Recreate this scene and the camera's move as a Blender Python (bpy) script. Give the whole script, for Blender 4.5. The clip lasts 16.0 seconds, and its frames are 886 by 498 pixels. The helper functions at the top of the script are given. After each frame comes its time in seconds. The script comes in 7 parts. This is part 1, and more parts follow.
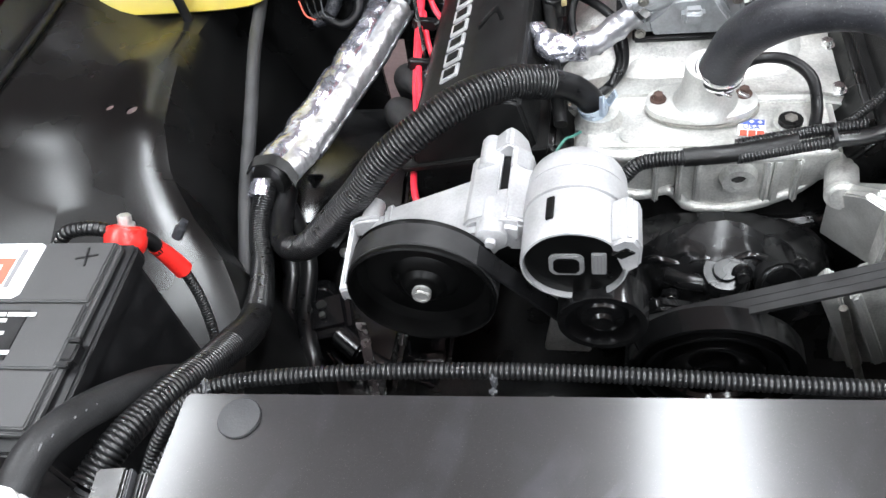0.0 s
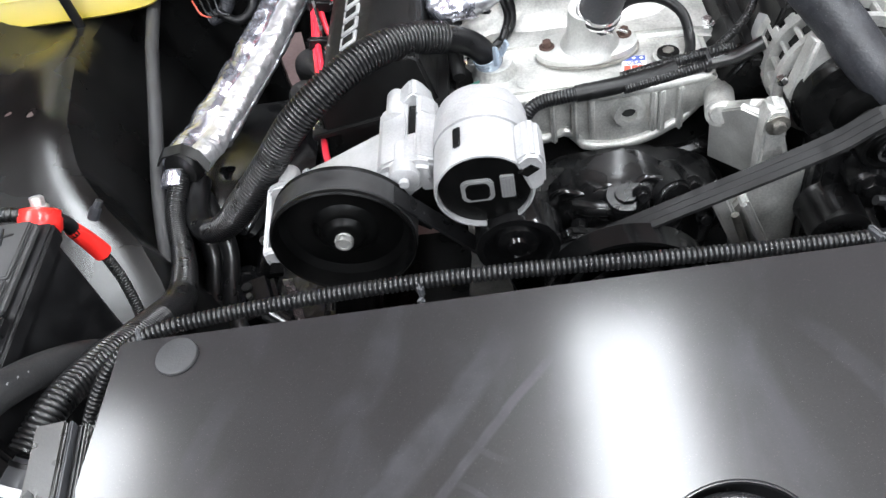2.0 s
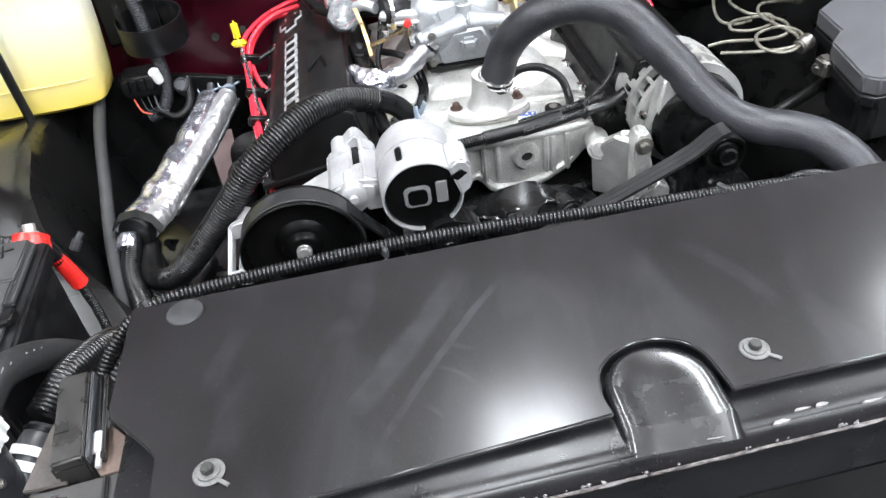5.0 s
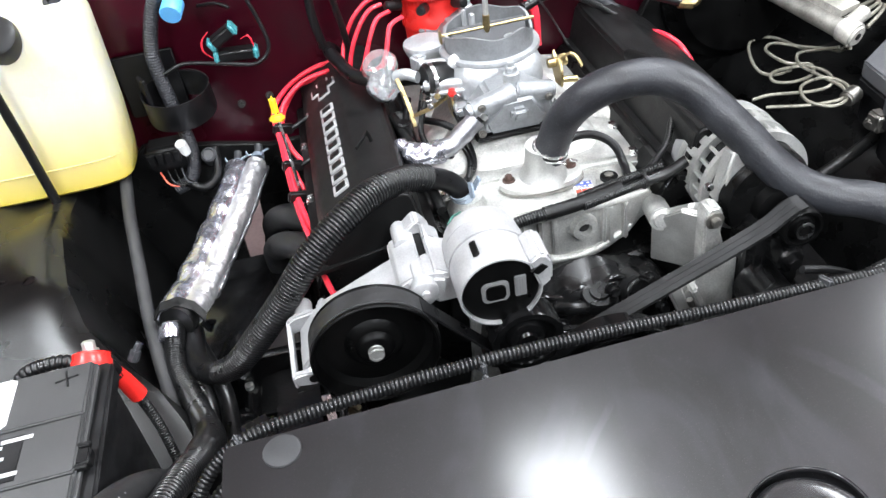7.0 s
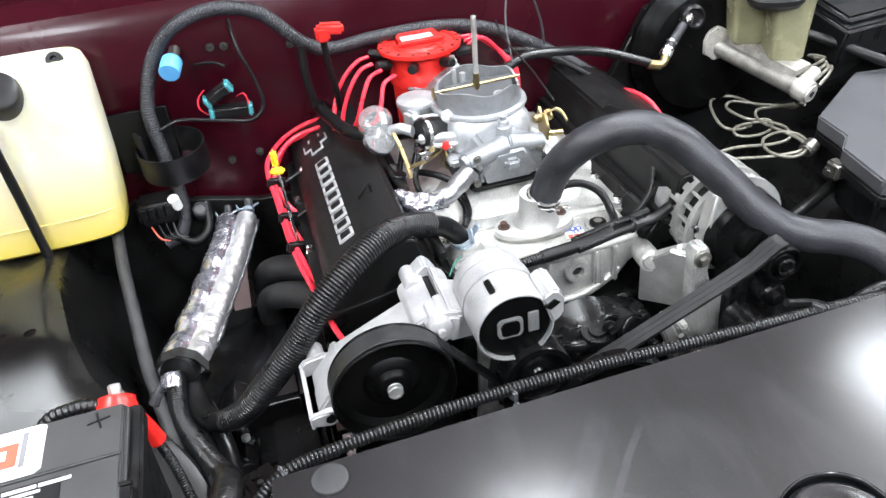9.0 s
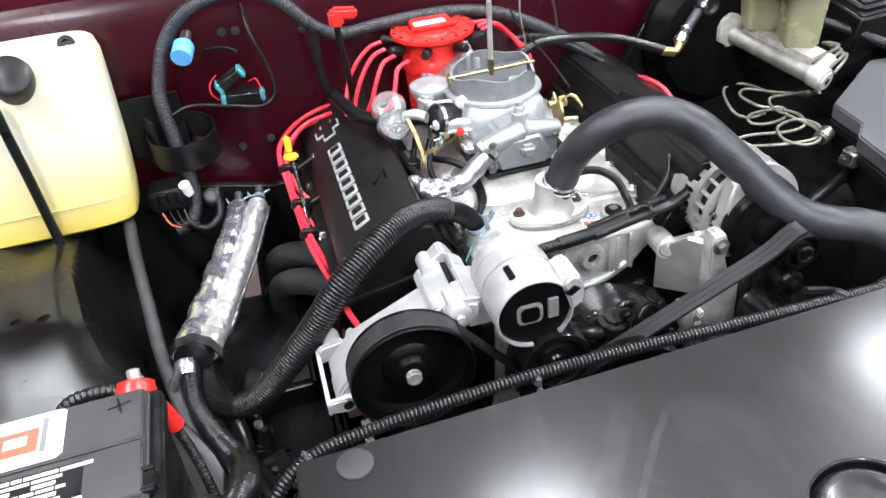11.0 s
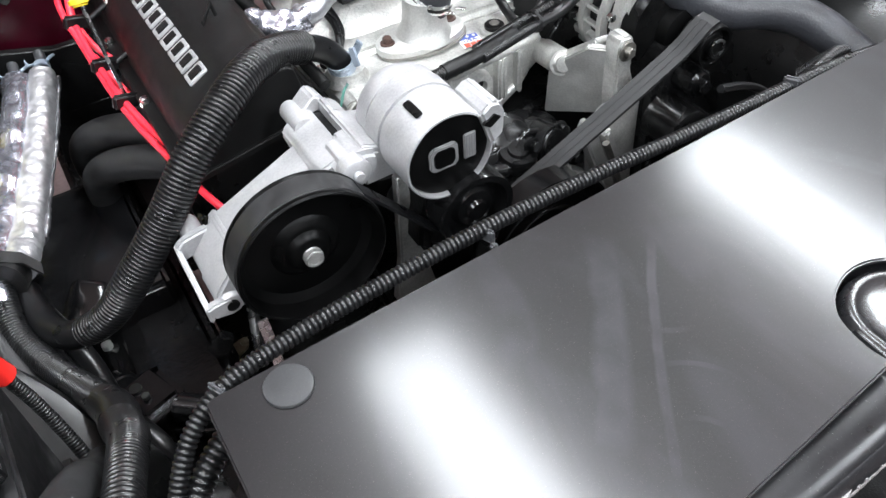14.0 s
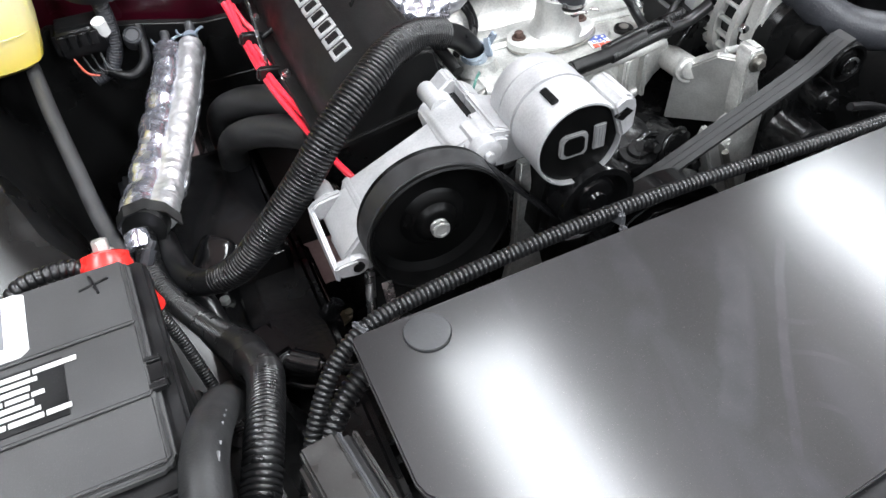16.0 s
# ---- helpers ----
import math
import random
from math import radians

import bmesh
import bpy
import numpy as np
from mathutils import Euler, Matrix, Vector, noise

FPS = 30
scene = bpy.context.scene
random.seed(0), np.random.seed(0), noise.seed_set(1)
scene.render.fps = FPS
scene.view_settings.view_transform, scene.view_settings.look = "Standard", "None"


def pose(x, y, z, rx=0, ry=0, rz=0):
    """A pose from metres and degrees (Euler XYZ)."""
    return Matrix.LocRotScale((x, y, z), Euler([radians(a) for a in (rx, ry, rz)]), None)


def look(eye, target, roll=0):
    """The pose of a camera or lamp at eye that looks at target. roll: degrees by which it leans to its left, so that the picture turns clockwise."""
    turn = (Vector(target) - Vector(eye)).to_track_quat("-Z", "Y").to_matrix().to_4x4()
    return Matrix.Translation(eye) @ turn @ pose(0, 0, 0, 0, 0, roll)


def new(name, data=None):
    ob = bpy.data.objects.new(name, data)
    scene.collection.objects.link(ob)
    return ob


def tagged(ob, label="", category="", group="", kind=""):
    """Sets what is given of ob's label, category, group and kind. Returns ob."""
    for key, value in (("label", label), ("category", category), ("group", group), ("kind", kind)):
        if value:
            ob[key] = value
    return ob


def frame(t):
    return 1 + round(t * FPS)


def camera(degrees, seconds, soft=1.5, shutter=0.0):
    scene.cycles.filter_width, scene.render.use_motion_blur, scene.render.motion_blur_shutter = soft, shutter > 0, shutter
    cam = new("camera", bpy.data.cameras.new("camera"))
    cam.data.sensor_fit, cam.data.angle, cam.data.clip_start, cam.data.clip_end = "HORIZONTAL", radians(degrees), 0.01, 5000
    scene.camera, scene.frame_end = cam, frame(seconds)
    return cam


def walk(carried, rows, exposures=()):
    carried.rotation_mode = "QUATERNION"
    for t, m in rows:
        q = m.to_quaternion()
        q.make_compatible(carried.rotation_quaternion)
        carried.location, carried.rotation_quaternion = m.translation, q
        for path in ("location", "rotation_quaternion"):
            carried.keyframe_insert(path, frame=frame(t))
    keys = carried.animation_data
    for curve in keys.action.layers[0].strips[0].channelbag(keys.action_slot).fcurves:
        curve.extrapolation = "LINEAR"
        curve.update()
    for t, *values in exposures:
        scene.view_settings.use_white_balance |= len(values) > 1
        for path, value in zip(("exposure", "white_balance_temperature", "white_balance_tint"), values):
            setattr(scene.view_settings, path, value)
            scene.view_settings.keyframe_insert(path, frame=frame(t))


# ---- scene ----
cam = camera(59.0, 16.0)
PATH = [
    (0, (-0.114, -0.253, 1.449), (-0.541, 0.99, -0.058), -14.0),
    (0.5, (-0.099, -0.255, 1.443), (-0.5, 1.008, -0.055), -14.8),
    (1, (-0.084, -0.255, 1.438), (-0.469, 0.987, -0.082), -16.3),
    (1.5, (-0.089, -0.298, 1.426), (-0.398, 0.99, -0.072), -14.5),
    (2, (-0.111, -0.336, 1.418), (-0.336, 0.975, -0.076), -13.6),
    (2.5, (-0.117, -0.357, 1.416), (-0.252, 0.992, -0.055), -13.8),
    (3, (-0.117, -0.439, 1.425), (-0.188, 1.011, 0.048), -9.4),
    (3.2, (-0.11, -0.483, 1.425), (-0.203, 1.007, 0.095), -9.6),
    (5.3, (-0.198, -0.551, 1.41), (-0.068, 1.014, 0.171), -7.5),
    (5.5, (-0.205, -0.547, 1.417), (-0.071, 1.024, 0.187), -7.3),
    (6, (-0.234, -0.52, 1.448), (-0.072, 1.068, 0.243), -7.8),
    (6.5, (-0.251, -0.465, 1.467), (-0.124, 1.13, 0.266), -7.8),
    (7, (-0.269, -0.446, 1.471), (-0.102, 1.122, 0.242), -8.9),
    (7.5, (-0.323, -0.484, 1.476), (0.04, 1.088, 0.292), -9.2),
    (8, (-0.354, -0.484, 1.479), (0.017, 1.118, 0.34), -7.1),
    (8.5, (-0.356, -0.481, 1.481), (-0.003, 1.145, 0.37), -7.0),
    (9, (-0.36, -0.475, 1.481), (-0.011, 1.151, 0.37), -6.4),
    (11.3, (-0.383, -0.466, 1.472), (-0.037, 1.143, 0.336), -6.2),
    (11.5, (-0.382, -0.465, 1.466), (-0.018, 1.137, 0.325), -6.7),
    (12, (-0.396, -0.442, 1.45), (0.059, 1.111, 0.275), -6.3),
    (12.5, (-0.374, -0.366, 1.417), (0.085, 1.085, 0.12), -8.0),
    (13, (-0.394, -0.316, 1.373), (0.163, 0.998, -0.028), -8.0),
    (13.5, (-0.418, -0.31, 1.364), (0.211, 0.927, -0.076), -6.0),
    (14, (-0.424, -0.31, 1.366), (0.238, 0.912, -0.072), -4.4),
    (14.5, (-0.427, -0.317, 1.368), (0.216, 0.923, -0.063), -4.6),
    (15, (-0.431, -0.329, 1.369), (0.182, 0.936, -0.054), -4.9),
    (15.5, (-0.445, -0.336, 1.37), (0.132, 0.955, -0.044), -4.8),
    (16, (-0.484, -0.329, 1.37), (0.021, 0.997, -0.039), -4.0),
]
walk(cam, [(t, look(eye, target, roll)) for t, eye, target, roll in PATH], [(0, 0.0), (3.2, -0.03), (5.3, 0.05), (13, 0.05), (14.2, -0.1), (16, -0.08)])

# ---- world, lamps ----
world = bpy.data.worlds.new("workshop_air")
scene.world = world
world.use_nodes = True
world.node_tree.nodes["Background"].inputs[0].default_value = (0.9, 0.95, 1.0, 1)
world.node_tree.nodes["Background"].inputs[1].default_value = 0.01
scene.view_settings.exposure = 0.0

LAMP_Z = 2.385
# rear three sit where reflections put them; the y -1.6 row is added fill
LAMPS = [(-1.30, 0.15), (0.205, 0.39), (1.68, 0.68), (-1.25, -1.6), (0.205, -1.6), (1.62, -1.6)]
for lx, ly in LAMPS:
    data = bpy.data.lights.new("tube_light", "AREA")
    data.shape, data.size, data.size_y = "RECTANGLE", 0.26, 1.2
    data.energy, data.color = (46.0 if ly < 0 else 24.0) * (1.4 if lx > 1 else 1.0), (0.915, 0.985, 1.065)
    ob = new("tube_light", data)
    ob.matrix_world = pose(lx, ly, LAMP_Z - 0.012)


# ---- helpers ----
def bevel(bm, offset, segments=2, angle=30):
    if offset <= 0:
        return bm
    bm.normal_update()
    edges = [e for e in bm.edges if len(e.link_faces) == 2 and e.calc_face_angle(0) > radians(angle)]
    bmesh.ops.bevel(bm, geom=edges, offset=offset, segments=segments, affect="EDGES", clamp_overlap=True)
    return bm


def bm_box(center, size, b=0.0, turn=(0, 0, 0), seg=3):
    bm = bmesh.new()
    bmesh.ops.create_cube(bm, size=1)
    bmesh.ops.scale(bm, vec=size, verts=bm.verts)
    bevel(bm, b, seg)
    bm.transform(pose(*center, *turn))
    return bm


def frame_of(axis):
    """A turn that carries z onto axis."""
    return Vector(axis).normalized().to_track_quat("Z", "Y").to_matrix().to_4x4()


def bm_cyl(p0, p1, r0, r1=None, seg=24, b=0.0):
    p0, p1 = Vector(p0), Vector(p1)
    d = (p1 - p0).length
    bm = bmesh.new()
    bmesh.ops.create_cone(bm, cap_ends=True, segments=seg, radius1=r0, radius2=r0 if r1 is None else r1, depth=d)
    bevel(bm, b, 3, 50)
    bm.transform(Matrix.Translation((p0 + p1) / 2) @ frame_of(p1 - p0))
    return bm


def bm_lathe(center, axis, profile, seg=48):
    """profile: (radius, height along the axis) from one end to the other; ends with radius 0 close it."""
    bm = bmesh.new()
    rings = []
    for r, h in profile:
        if r < 1e-6:
            rings.append([bm.verts.new((0, 0, h))])
        else:
            rings.append([bm.verts.new((r * math.cos(2 * math.pi * k / seg), r * math.sin(2 * math.pi * k / seg), h)) for k in range(seg)])
    for a, c in zip(rings, rings[1:]):
        for k in range(seg):
            n = (k + 1) % seg
            if len(a) == 1 and len(c) == 1:
                continue
            if len(a) == 1:
                bm.faces.new((a[0], c[n], c[k]))
            elif len(c) == 1:
                bm.faces.new((a[k], a[n], c[0]))
            else:
                bm.faces.new((a[k], a[n], c[n], c[k]))
    bmesh.ops.recalc_face_normals(bm, faces=bm.faces)
    bm.transform(Matrix.Translation(center) @ frame_of(axis))
    return bm


def bm_prism(poly, plane, d0, d1, b=0.0, seg=3):
    """A polygon in plane 'xy', 'xz' or 'yz', drawn out along the third axis from d0 to d1."""
    put = {"xy": lambda u, v, d: (u, v, d), "xz": lambda u, v, d: (u, d, v), "yz": lambda u, v, d: (d, u, v)}[plane]
    bm = bmesh.new()
    lo = [bm.verts.new(put(u, v, d0)) for u, v in poly]
    hi = [bm.verts.new(put(u, v, d1)) for u, v in poly]
    bm.faces.new(lo), bm.faces.new(hi)
    for k in range(len(poly)):
        n = (k + 1) % len(poly)
        bm.faces.new((lo[k], lo[n], hi[n], hi[k]))
    bmesh.ops.recalc_face_normals(bm, faces=bm.faces)
    return bevel(bm, b, seg)


def spline(points, step=0.006):
    """Evenly spaced points of a smooth curve through the given ones."""
    p = [Vector(q) for q in points]
    p = [p[0] * 2 - p[1], *p, p[-1] * 2 - p[-2]]
    fine = []
    for i in range(1, len(p) - 2):
        for k in range(24):
            t = k / 24
            fine.append(0.5 * ((2 * p[i]) + (p[i + 1] - p[i - 1]) * t + (2 * p[i - 1] - 5 * p[i] + 4 * p[i + 1] - p[i + 2]) * t * t
                               + (3 * p[i] - p[i - 1] - 3 * p[i + 1] + p[i + 2]) * t ** 3))
    fine.append(p[-2])
    run = [0.0]
    for a, c in zip(fine, fine[1:]):
        run.append(run[-1] + (c - a).length)
    count = max(2, int(run[-1] / step))
    out, j = [], 0
    for k in range(count + 1):
        s = run[-1] * k / count
        while j < len(run) - 2 and run[j + 1] < s:
            j += 1
        f = (s - run[j]) / max(1e-9, run[j + 1] - run[j])
        out.append(fine[j].lerp(fine[j + 1], min(1, f)))
    return out


def bm_tube(points, r, seg=14, step=0.006, rib=None, shape=None, caps=True, flat=1.0):
    """A hose along a smooth curve. rib=(pitch, depth): ring corrugations. shape(f): factor of the radius along it."""
    if rib:
        step = rib[0] / 8
    path = spline(points, step)
    bm = bmesh.new()
    rings, side, last = [], None, None
    for k, c in enumerate(path):
        d = (path[min(k + 8, len(path) - 1)] - path[max(k - 8, 0)]).normalized()
        if side is None:
            side = d.orthogonal().normalized()
        side = (side - d * side.dot(d)).normalized()
        up = d.cross(side)
        rr = r * (shape(k / (len(path) - 1)) if shape else 1)
        if rib:
            rr -= rib[1] * (0, 0.03, 0.14, 0.55, 1, 0.55, 0.14, 0.03)[k % 8]
        rings.append([bm.verts.new(c + rr * (math.cos(2 * math.pi * j / seg) * side + flat * math.sin(2 * math.pi * j / seg) * up)) for j in range(seg)])
    for a, c in zip(rings, rings[1:]):
        for j in range(seg):
            n = (j + 1) % seg
            bm.faces.new((a[j], a[n], c[n], c[j]))
    if caps:
        bm.faces.new(rings[0][::-1]), bm.faces.new(rings[-1])
    bmesh.ops.recalc_face_normals(bm, faces=bm.faces)
    return bm


def bm_strip(points, width_axis, width, thick):
    """A flat band along points, as wide as given along width_axis."""
    path = [Vector(p) for p in points]
    w = Vector(width_axis).normalized() * width / 2
    bm = bmesh.new()
    rows = []
    for k, c in enumerate(path):
        d = (path[min(k + 1, len(path) - 1)] - path[max(k - 1, 0)]).normalized()
        n = d.cross(w).normalized() * thick / 2
        rows.append([bm.verts.new(c + a * w + s * n) for a, s in ((-1, -1), (1, -1), (1, 1), (-1, 1))])
    for a, c in zip(rows, rows[1:]):
        for j in range(4):
            bm.faces.new((a[j], a[(j + 1) % 4], c[(j + 1) % 4], c[j]))
    bm.faces.new(rows[0][::-1]), bm.faces.new(rows[-1])
    bmesh.ops.recalc_face_normals(bm, faces=bm.faces)
    return bm


def bm_hex(center, axis, across, height, washer=0.0):
    c, a = Vector(center), Vector(axis).normalized()
    out = bm_cyl(c, c + a * height, across / 2, seg=6, b=across * 0.06)
    if washer:
        out = joined(out, bm_cyl(c - a * 0.0004, c + a * height * 0.22, washer, seg=24, b=0.0004))
    return out


def joined(*parts):
    keep = parts[0]
    for other in parts[1:]:
        data = bpy.data.meshes.new("piece")
        other.to_mesh(data)
        other.free()
        keep.from_mesh(data)
        bpy.data.meshes.remove(data)
    return keep


def rough_up(bm, amount, scale, seed=0):
    """Small lumps on a casting."""
    for v in bm.verts:
        v.co += noise.noise_vector((v.co + Vector((seed, 0, 0))) * scale) * amount
    return bm


def mesh_of(name, bm, material):
    bm.normal_update()
    for e in bm.edges:
        e.smooth = not (len(e.link_faces) == 2 and e.calc_face_angle(0) > radians(38))
    for f in bm.faces:
        f.smooth = True
    data = bpy.data.meshes.new(name)
    bm.to_mesh(data)
    bm.free()
    data.materials.append(material)
    return data


def part(name, bm, material, parent, label=""):
    ob = new(name, mesh_of(name, bm, material))
    ob.parent = parent
    if parent.type == "EMPTY":
        ob.matrix_parent_inverse = Matrix.Translation(-parent.location)
    return tagged(ob, label)


def thing(name, label, category, at, group="", kind=""):
    ob = new(name)
    ob.location, ob.empty_display_size = at, 0.02
    return tagged(ob, label, category, group, kind)


def single(name, bm, material, label, category="", group="", kind=""):
    return tagged(new(name, mesh_of(name, bm, material)), label, category, group, kind)


# ---- materials ----
def material(name, color, rough=0.5, metal=0.0, var=0.2, scale=25.0, fine=300.0, bump=0.1, rvar=0.12, coat=0.0, bump_dist=0.0006, tint=None, dust=0.0, dust_color=(0.45, 0.43, 0.40), spec=0.5):
    m = bpy.data.materials.new(name)
    m.use_nodes = True
    nt = m.node_tree
    b = nt.nodes["Principled BSDF"]
    b.inputs["Metallic"].default_value = metal
    b.inputs["Coat Weight"].default_value = coat
    b.inputs["Specular IOR Level"].default_value = spec
    b.inputs["Coat Roughness"].default_value = 0.06
    geo = nt.nodes.new("ShaderNodeTexCoord")

    def noise_at(sc, detail=5.0):
        n = nt.nodes.new("ShaderNodeTexNoise")
        n.inputs["Scale"].default_value, n.inputs["Detail"].default_value = sc, detail
        nt.links.new(geo.outputs["Object"], n.inputs["Vector"])
        return n.outputs["Fac"]

    def ramp(fac, a, c, low=0.35, high=0.65):
        r = nt.nodes.new("ShaderNodeValToRGB")
        r.color_ramp.elements[0].position, r.color_ramp.elements[1].position = low, high
        r.color_ramp.elements[0].color, r.color_ramp.elements[1].color = (*a, 1), (*c, 1)
        nt.links.new(fac, r.inputs[0])
        return r.outputs["Color"]

    def mix(fac, a, c):
        n = nt.nodes.new("ShaderNodeMix")
        n.data_type = "RGBA"
        if hasattr(fac, "is_linked"):
            nt.links.new(fac, n.inputs["Factor"])
        else:
            n.inputs["Factor"].default_value = fac
        nt.links.new(a, n.inputs[6]), nt.links.new(c, n.inputs[7])
        return n.outputs[2]

    big, small = noise_at(scale), noise_at(fine, 3.0)
    dark = tuple(c * (1 - var) for c in color)
    light = tint or tuple(min(1, c * (1 + var)) for c in color)
    out = mix(0.35, ramp(big, dark, light), ramp(small, dark, light))
    if dust:
        sc = noise_at(fine * 1.7, 2.0)
        r = nt.nodes.new("ShaderNodeMapRange")
        r.inputs[1].default_value, r.inputs[2].default_value = 0.66, 0.76
        r.inputs[3].default_value, r.inputs[4].default_value = 0.0, dust
        nt.links.new(sc, r.inputs[0])
        rgb = nt.nodes.new("ShaderNodeRGB")
        rgb.outputs[0].default_value = (*dust_color, 1)
        out = mix(r.outputs[0], out, rgb.outputs[0])
    nt.links.new(out, b.inputs["Base Color"])
    mr = nt.nodes.new("ShaderNodeMapRange")
    mr.inputs[1].default_value, mr.inputs[2].default_value = 0.3, 0.7
    mr.inputs[3].default_value, mr.inputs[4].default_value = max(0.02, rough - rvar), min(1, rough + rvar)
    nt.links.new(big, mr.inputs[0])
    nt.links.new(mr.outputs[0], b.inputs["Roughness"])
    if bump:
        bp = nt.nodes.new("ShaderNodeBump")
        bp.inputs["Strength"].default_value, bp.inputs["Distance"].default_value = bump, bump_dist
        nt.links.new(small, bp.inputs["Height"])
        nt.links.new(bp.outputs[0], b.inputs["Normal"])
    return m


M_COVER = material("satin_black_panel", (0.0100, 0.0096, 0.0104), 0.40, var=0.3, scale=7, fine=700, bump=0.012, rvar=0.05, dust=0.10, dust_color=(0.40, 0.36, 0.34), coat=0.75, spec=0.20)
M_COVER.node_tree.nodes["Principled BSDF"].inputs["Coat Roughness"].default_value = 0.165
cov = M_COVER.node_tree
cov_b = cov.nodes["Principled BSDF"]
co = cov.nodes.new("ShaderNodeTexCoord")


def smear(turn, stretch, low, high, seed):
    """Wiped streaks: a stretched, bent noise."""
    mp = cov.nodes.new("ShaderNodeMapping")
    mp.inputs["Rotation"].default_value, mp.inputs["Scale"].default_value, mp.inputs["Location"].default_value = (0, 0, radians(turn)), stretch, (seed, seed * 0.7, 0)
    ns = cov.nodes.new("ShaderNodeTexNoise")
    ns.inputs["Scale"].default_value, ns.inputs["Detail"].default_value, ns.inputs["Distortion"].default_value = 1.0, 4.0, 0.7
    rg = cov.nodes.new("ShaderNodeMapRange")
    rg.inputs[1].default_value, rg.inputs[2].default_value = low, high
    cov.links.new(co.outputs["Object"], mp.inputs["Vector"])
    cov.links.new(mp.outputs[0], ns.inputs["Vector"])
    cov.links.new(ns.outputs["Fac"], rg.inputs[0])
    return rg.outputs[0]


streak = cov.nodes.new("ShaderNodeMath")
streak.operation, streak.use_clamp = "ADD", True
cov.links.new(smear(25, (14, 5, 1), 0.52, 0.95, 1.3), streak.inputs[0])
cov.links.new(smear(-55, (16, 7, 1), 0.54, 0.95, 4.1), streak.inputs[1])


def op(kind, a, b=None, clamp=False):
    """One arithmetic node; numbers or sockets go in."""
    n = cov.nodes.new("ShaderNodeMath")
    n.operation, n.use_clamp = kind, clamp
    for socket, value in zip(n.inputs, (a, b)):
        if isinstance(value, (int, float)):
            socket.default_value = value
        elif value is not None:
            cov.links.new(value, socket)
    return n.outputs[0]


cxyz = cov.nodes.new("ShaderNodeSeparateXYZ")
cov.links.new(co.outputs["Object"], cxyz.inputs[0])


def wiped(start, end, width, bow, strength, seed):
    """A wiped band from start to end, bowed aside by bow, with ragged edges."""
    dx, dy = end[0] - start[0], end[1] - start[1]
    run = math.hypot(dx, dy)
    dx, dy = dx / run, dy / run
    px, py = op("SUBTRACT", cxyz.outputs[0], start[0]), op("SUBTRACT", cxyz.outputs[1], start[1])
    u = op("ADD", op("MULTIPLY", px, dx), op("MULTIPLY", py, dy))
    v = op("ADD", op("MULTIPLY", px, -dy), op("MULTIPLY", py, dx))
    arc = op("MULTIPLY", op("MULTIPLY", u, op("SUBTRACT", run, u)), 4 * bow / run ** 2)
    ragged = cov.nodes.new("ShaderNodeTexNoise")
    ragged.inputs["Scale"].default_value, ragged.inputs["Detail"].default_value = 26 + seed * 0.2, 6.0
    cov.links.new(co.outputs["Object"], ragged.inputs["Vector"])
    wob = op("MULTIPLY", op("SUBTRACT", ragged.outputs["Fac"], 0.5), width * 0.5)
    across = op("ABSOLUTE", op("ADD", op("SUBTRACT", v, arc), wob))
    body = op("MULTIPLY", op("SUBTRACT", width / 2, across), 4.5 / width, True)
    ends = op("MULTIPLY", op("MULTIPLY", u, 40, True), op("MULTIPLY", op("SUBTRACT", run, u), 40, True))
    patchy = op("MULTIPLY", op("SUBTRACT", ragged.outputs["Fac"], 0.22), 2.2, True)
    return op("MULTIPLY", op("MULTIPLY", body, ends), op("MULTIPLY", patchy, strength))


bands = [((-0.133, -0.012), (-0.248, -0.165), 0.028, 0.004, 0.9, 3), ((-0.098, -0.030), (-0.230, -0.201), 0.0085, -0.004, 0.9, 8), ((-0.179, -0.124), (-0.141, -0.171), 0.006, 0.010, 0.8, 15),
         ((-0.191, -0.161), (-0.172, -0.193), 0.006, 0.006, 0.8, 21), ((-0.170, -0.092), (-0.134, -0.115), 0.006, -0.004, 0.6, 27), ((-0.220, 0.010), (-0.253, -0.085), 0.030, 0.008, 0.5, 33),
         ((0.060, -0.020), (0.115, -0.130), 0.020, 0.008, 0.5, 39), ((-0.325, -0.040), (-0.350, -0.130), 0.022, -0.006, 0.35, 45)]
total = streak.outputs[0]
for start, end, width, bow, strength, seed in bands:
    total = op("MAXIMUM", total, wiped(start, end, width, bow, strength, seed))
tone = cov.nodes.new("ShaderNodeMix")
tone.data_type = "RGBA"
half = cov.nodes.new("ShaderNodeMath")
half.operation = "MULTIPLY"
half.inputs[1].default_value = 0.42
cov.links.new(total, half.inputs[0])
cov.links.new(half.outputs[0], tone.inputs["Factor"])
cov.links.new(cov_b.inputs["Base Color"].links[0].from_socket, tone.inputs[6])
tone.inputs[7].default_value = (0.052, 0.054, 0.062, 1)
cov.links.new(tone.outputs[2], cov_b.inputs["Base Color"])
rougher = cov.nodes.new("ShaderNodeMath")
rougher.operation = "MULTIPLY_ADD"
rougher.inputs[1].default_value = 0.04
cov.links.new(total, rougher.inputs[0])
cov.links.new(cov_b.inputs["Roughness"].links[0].from_socket, rougher.inputs[2])
cov.links.new(rougher.outputs[0], cov_b.inputs["Roughness"])
M_PAINT = material("gloss_black_paint", (0.006, 0.006, 0.0065), 0.21, var=0.3, scale=12, fine=500, bump=0.08, rvar=0.08, coat=0.2, dust=0.04)
M_EMBOSS = material("worn_gloss_black_paint", (0.011, 0.011, 0.012), 0.26, var=0.4, scale=40, fine=300, bump=0.1, rvar=0.05, coat=0.2, dust=0.05)
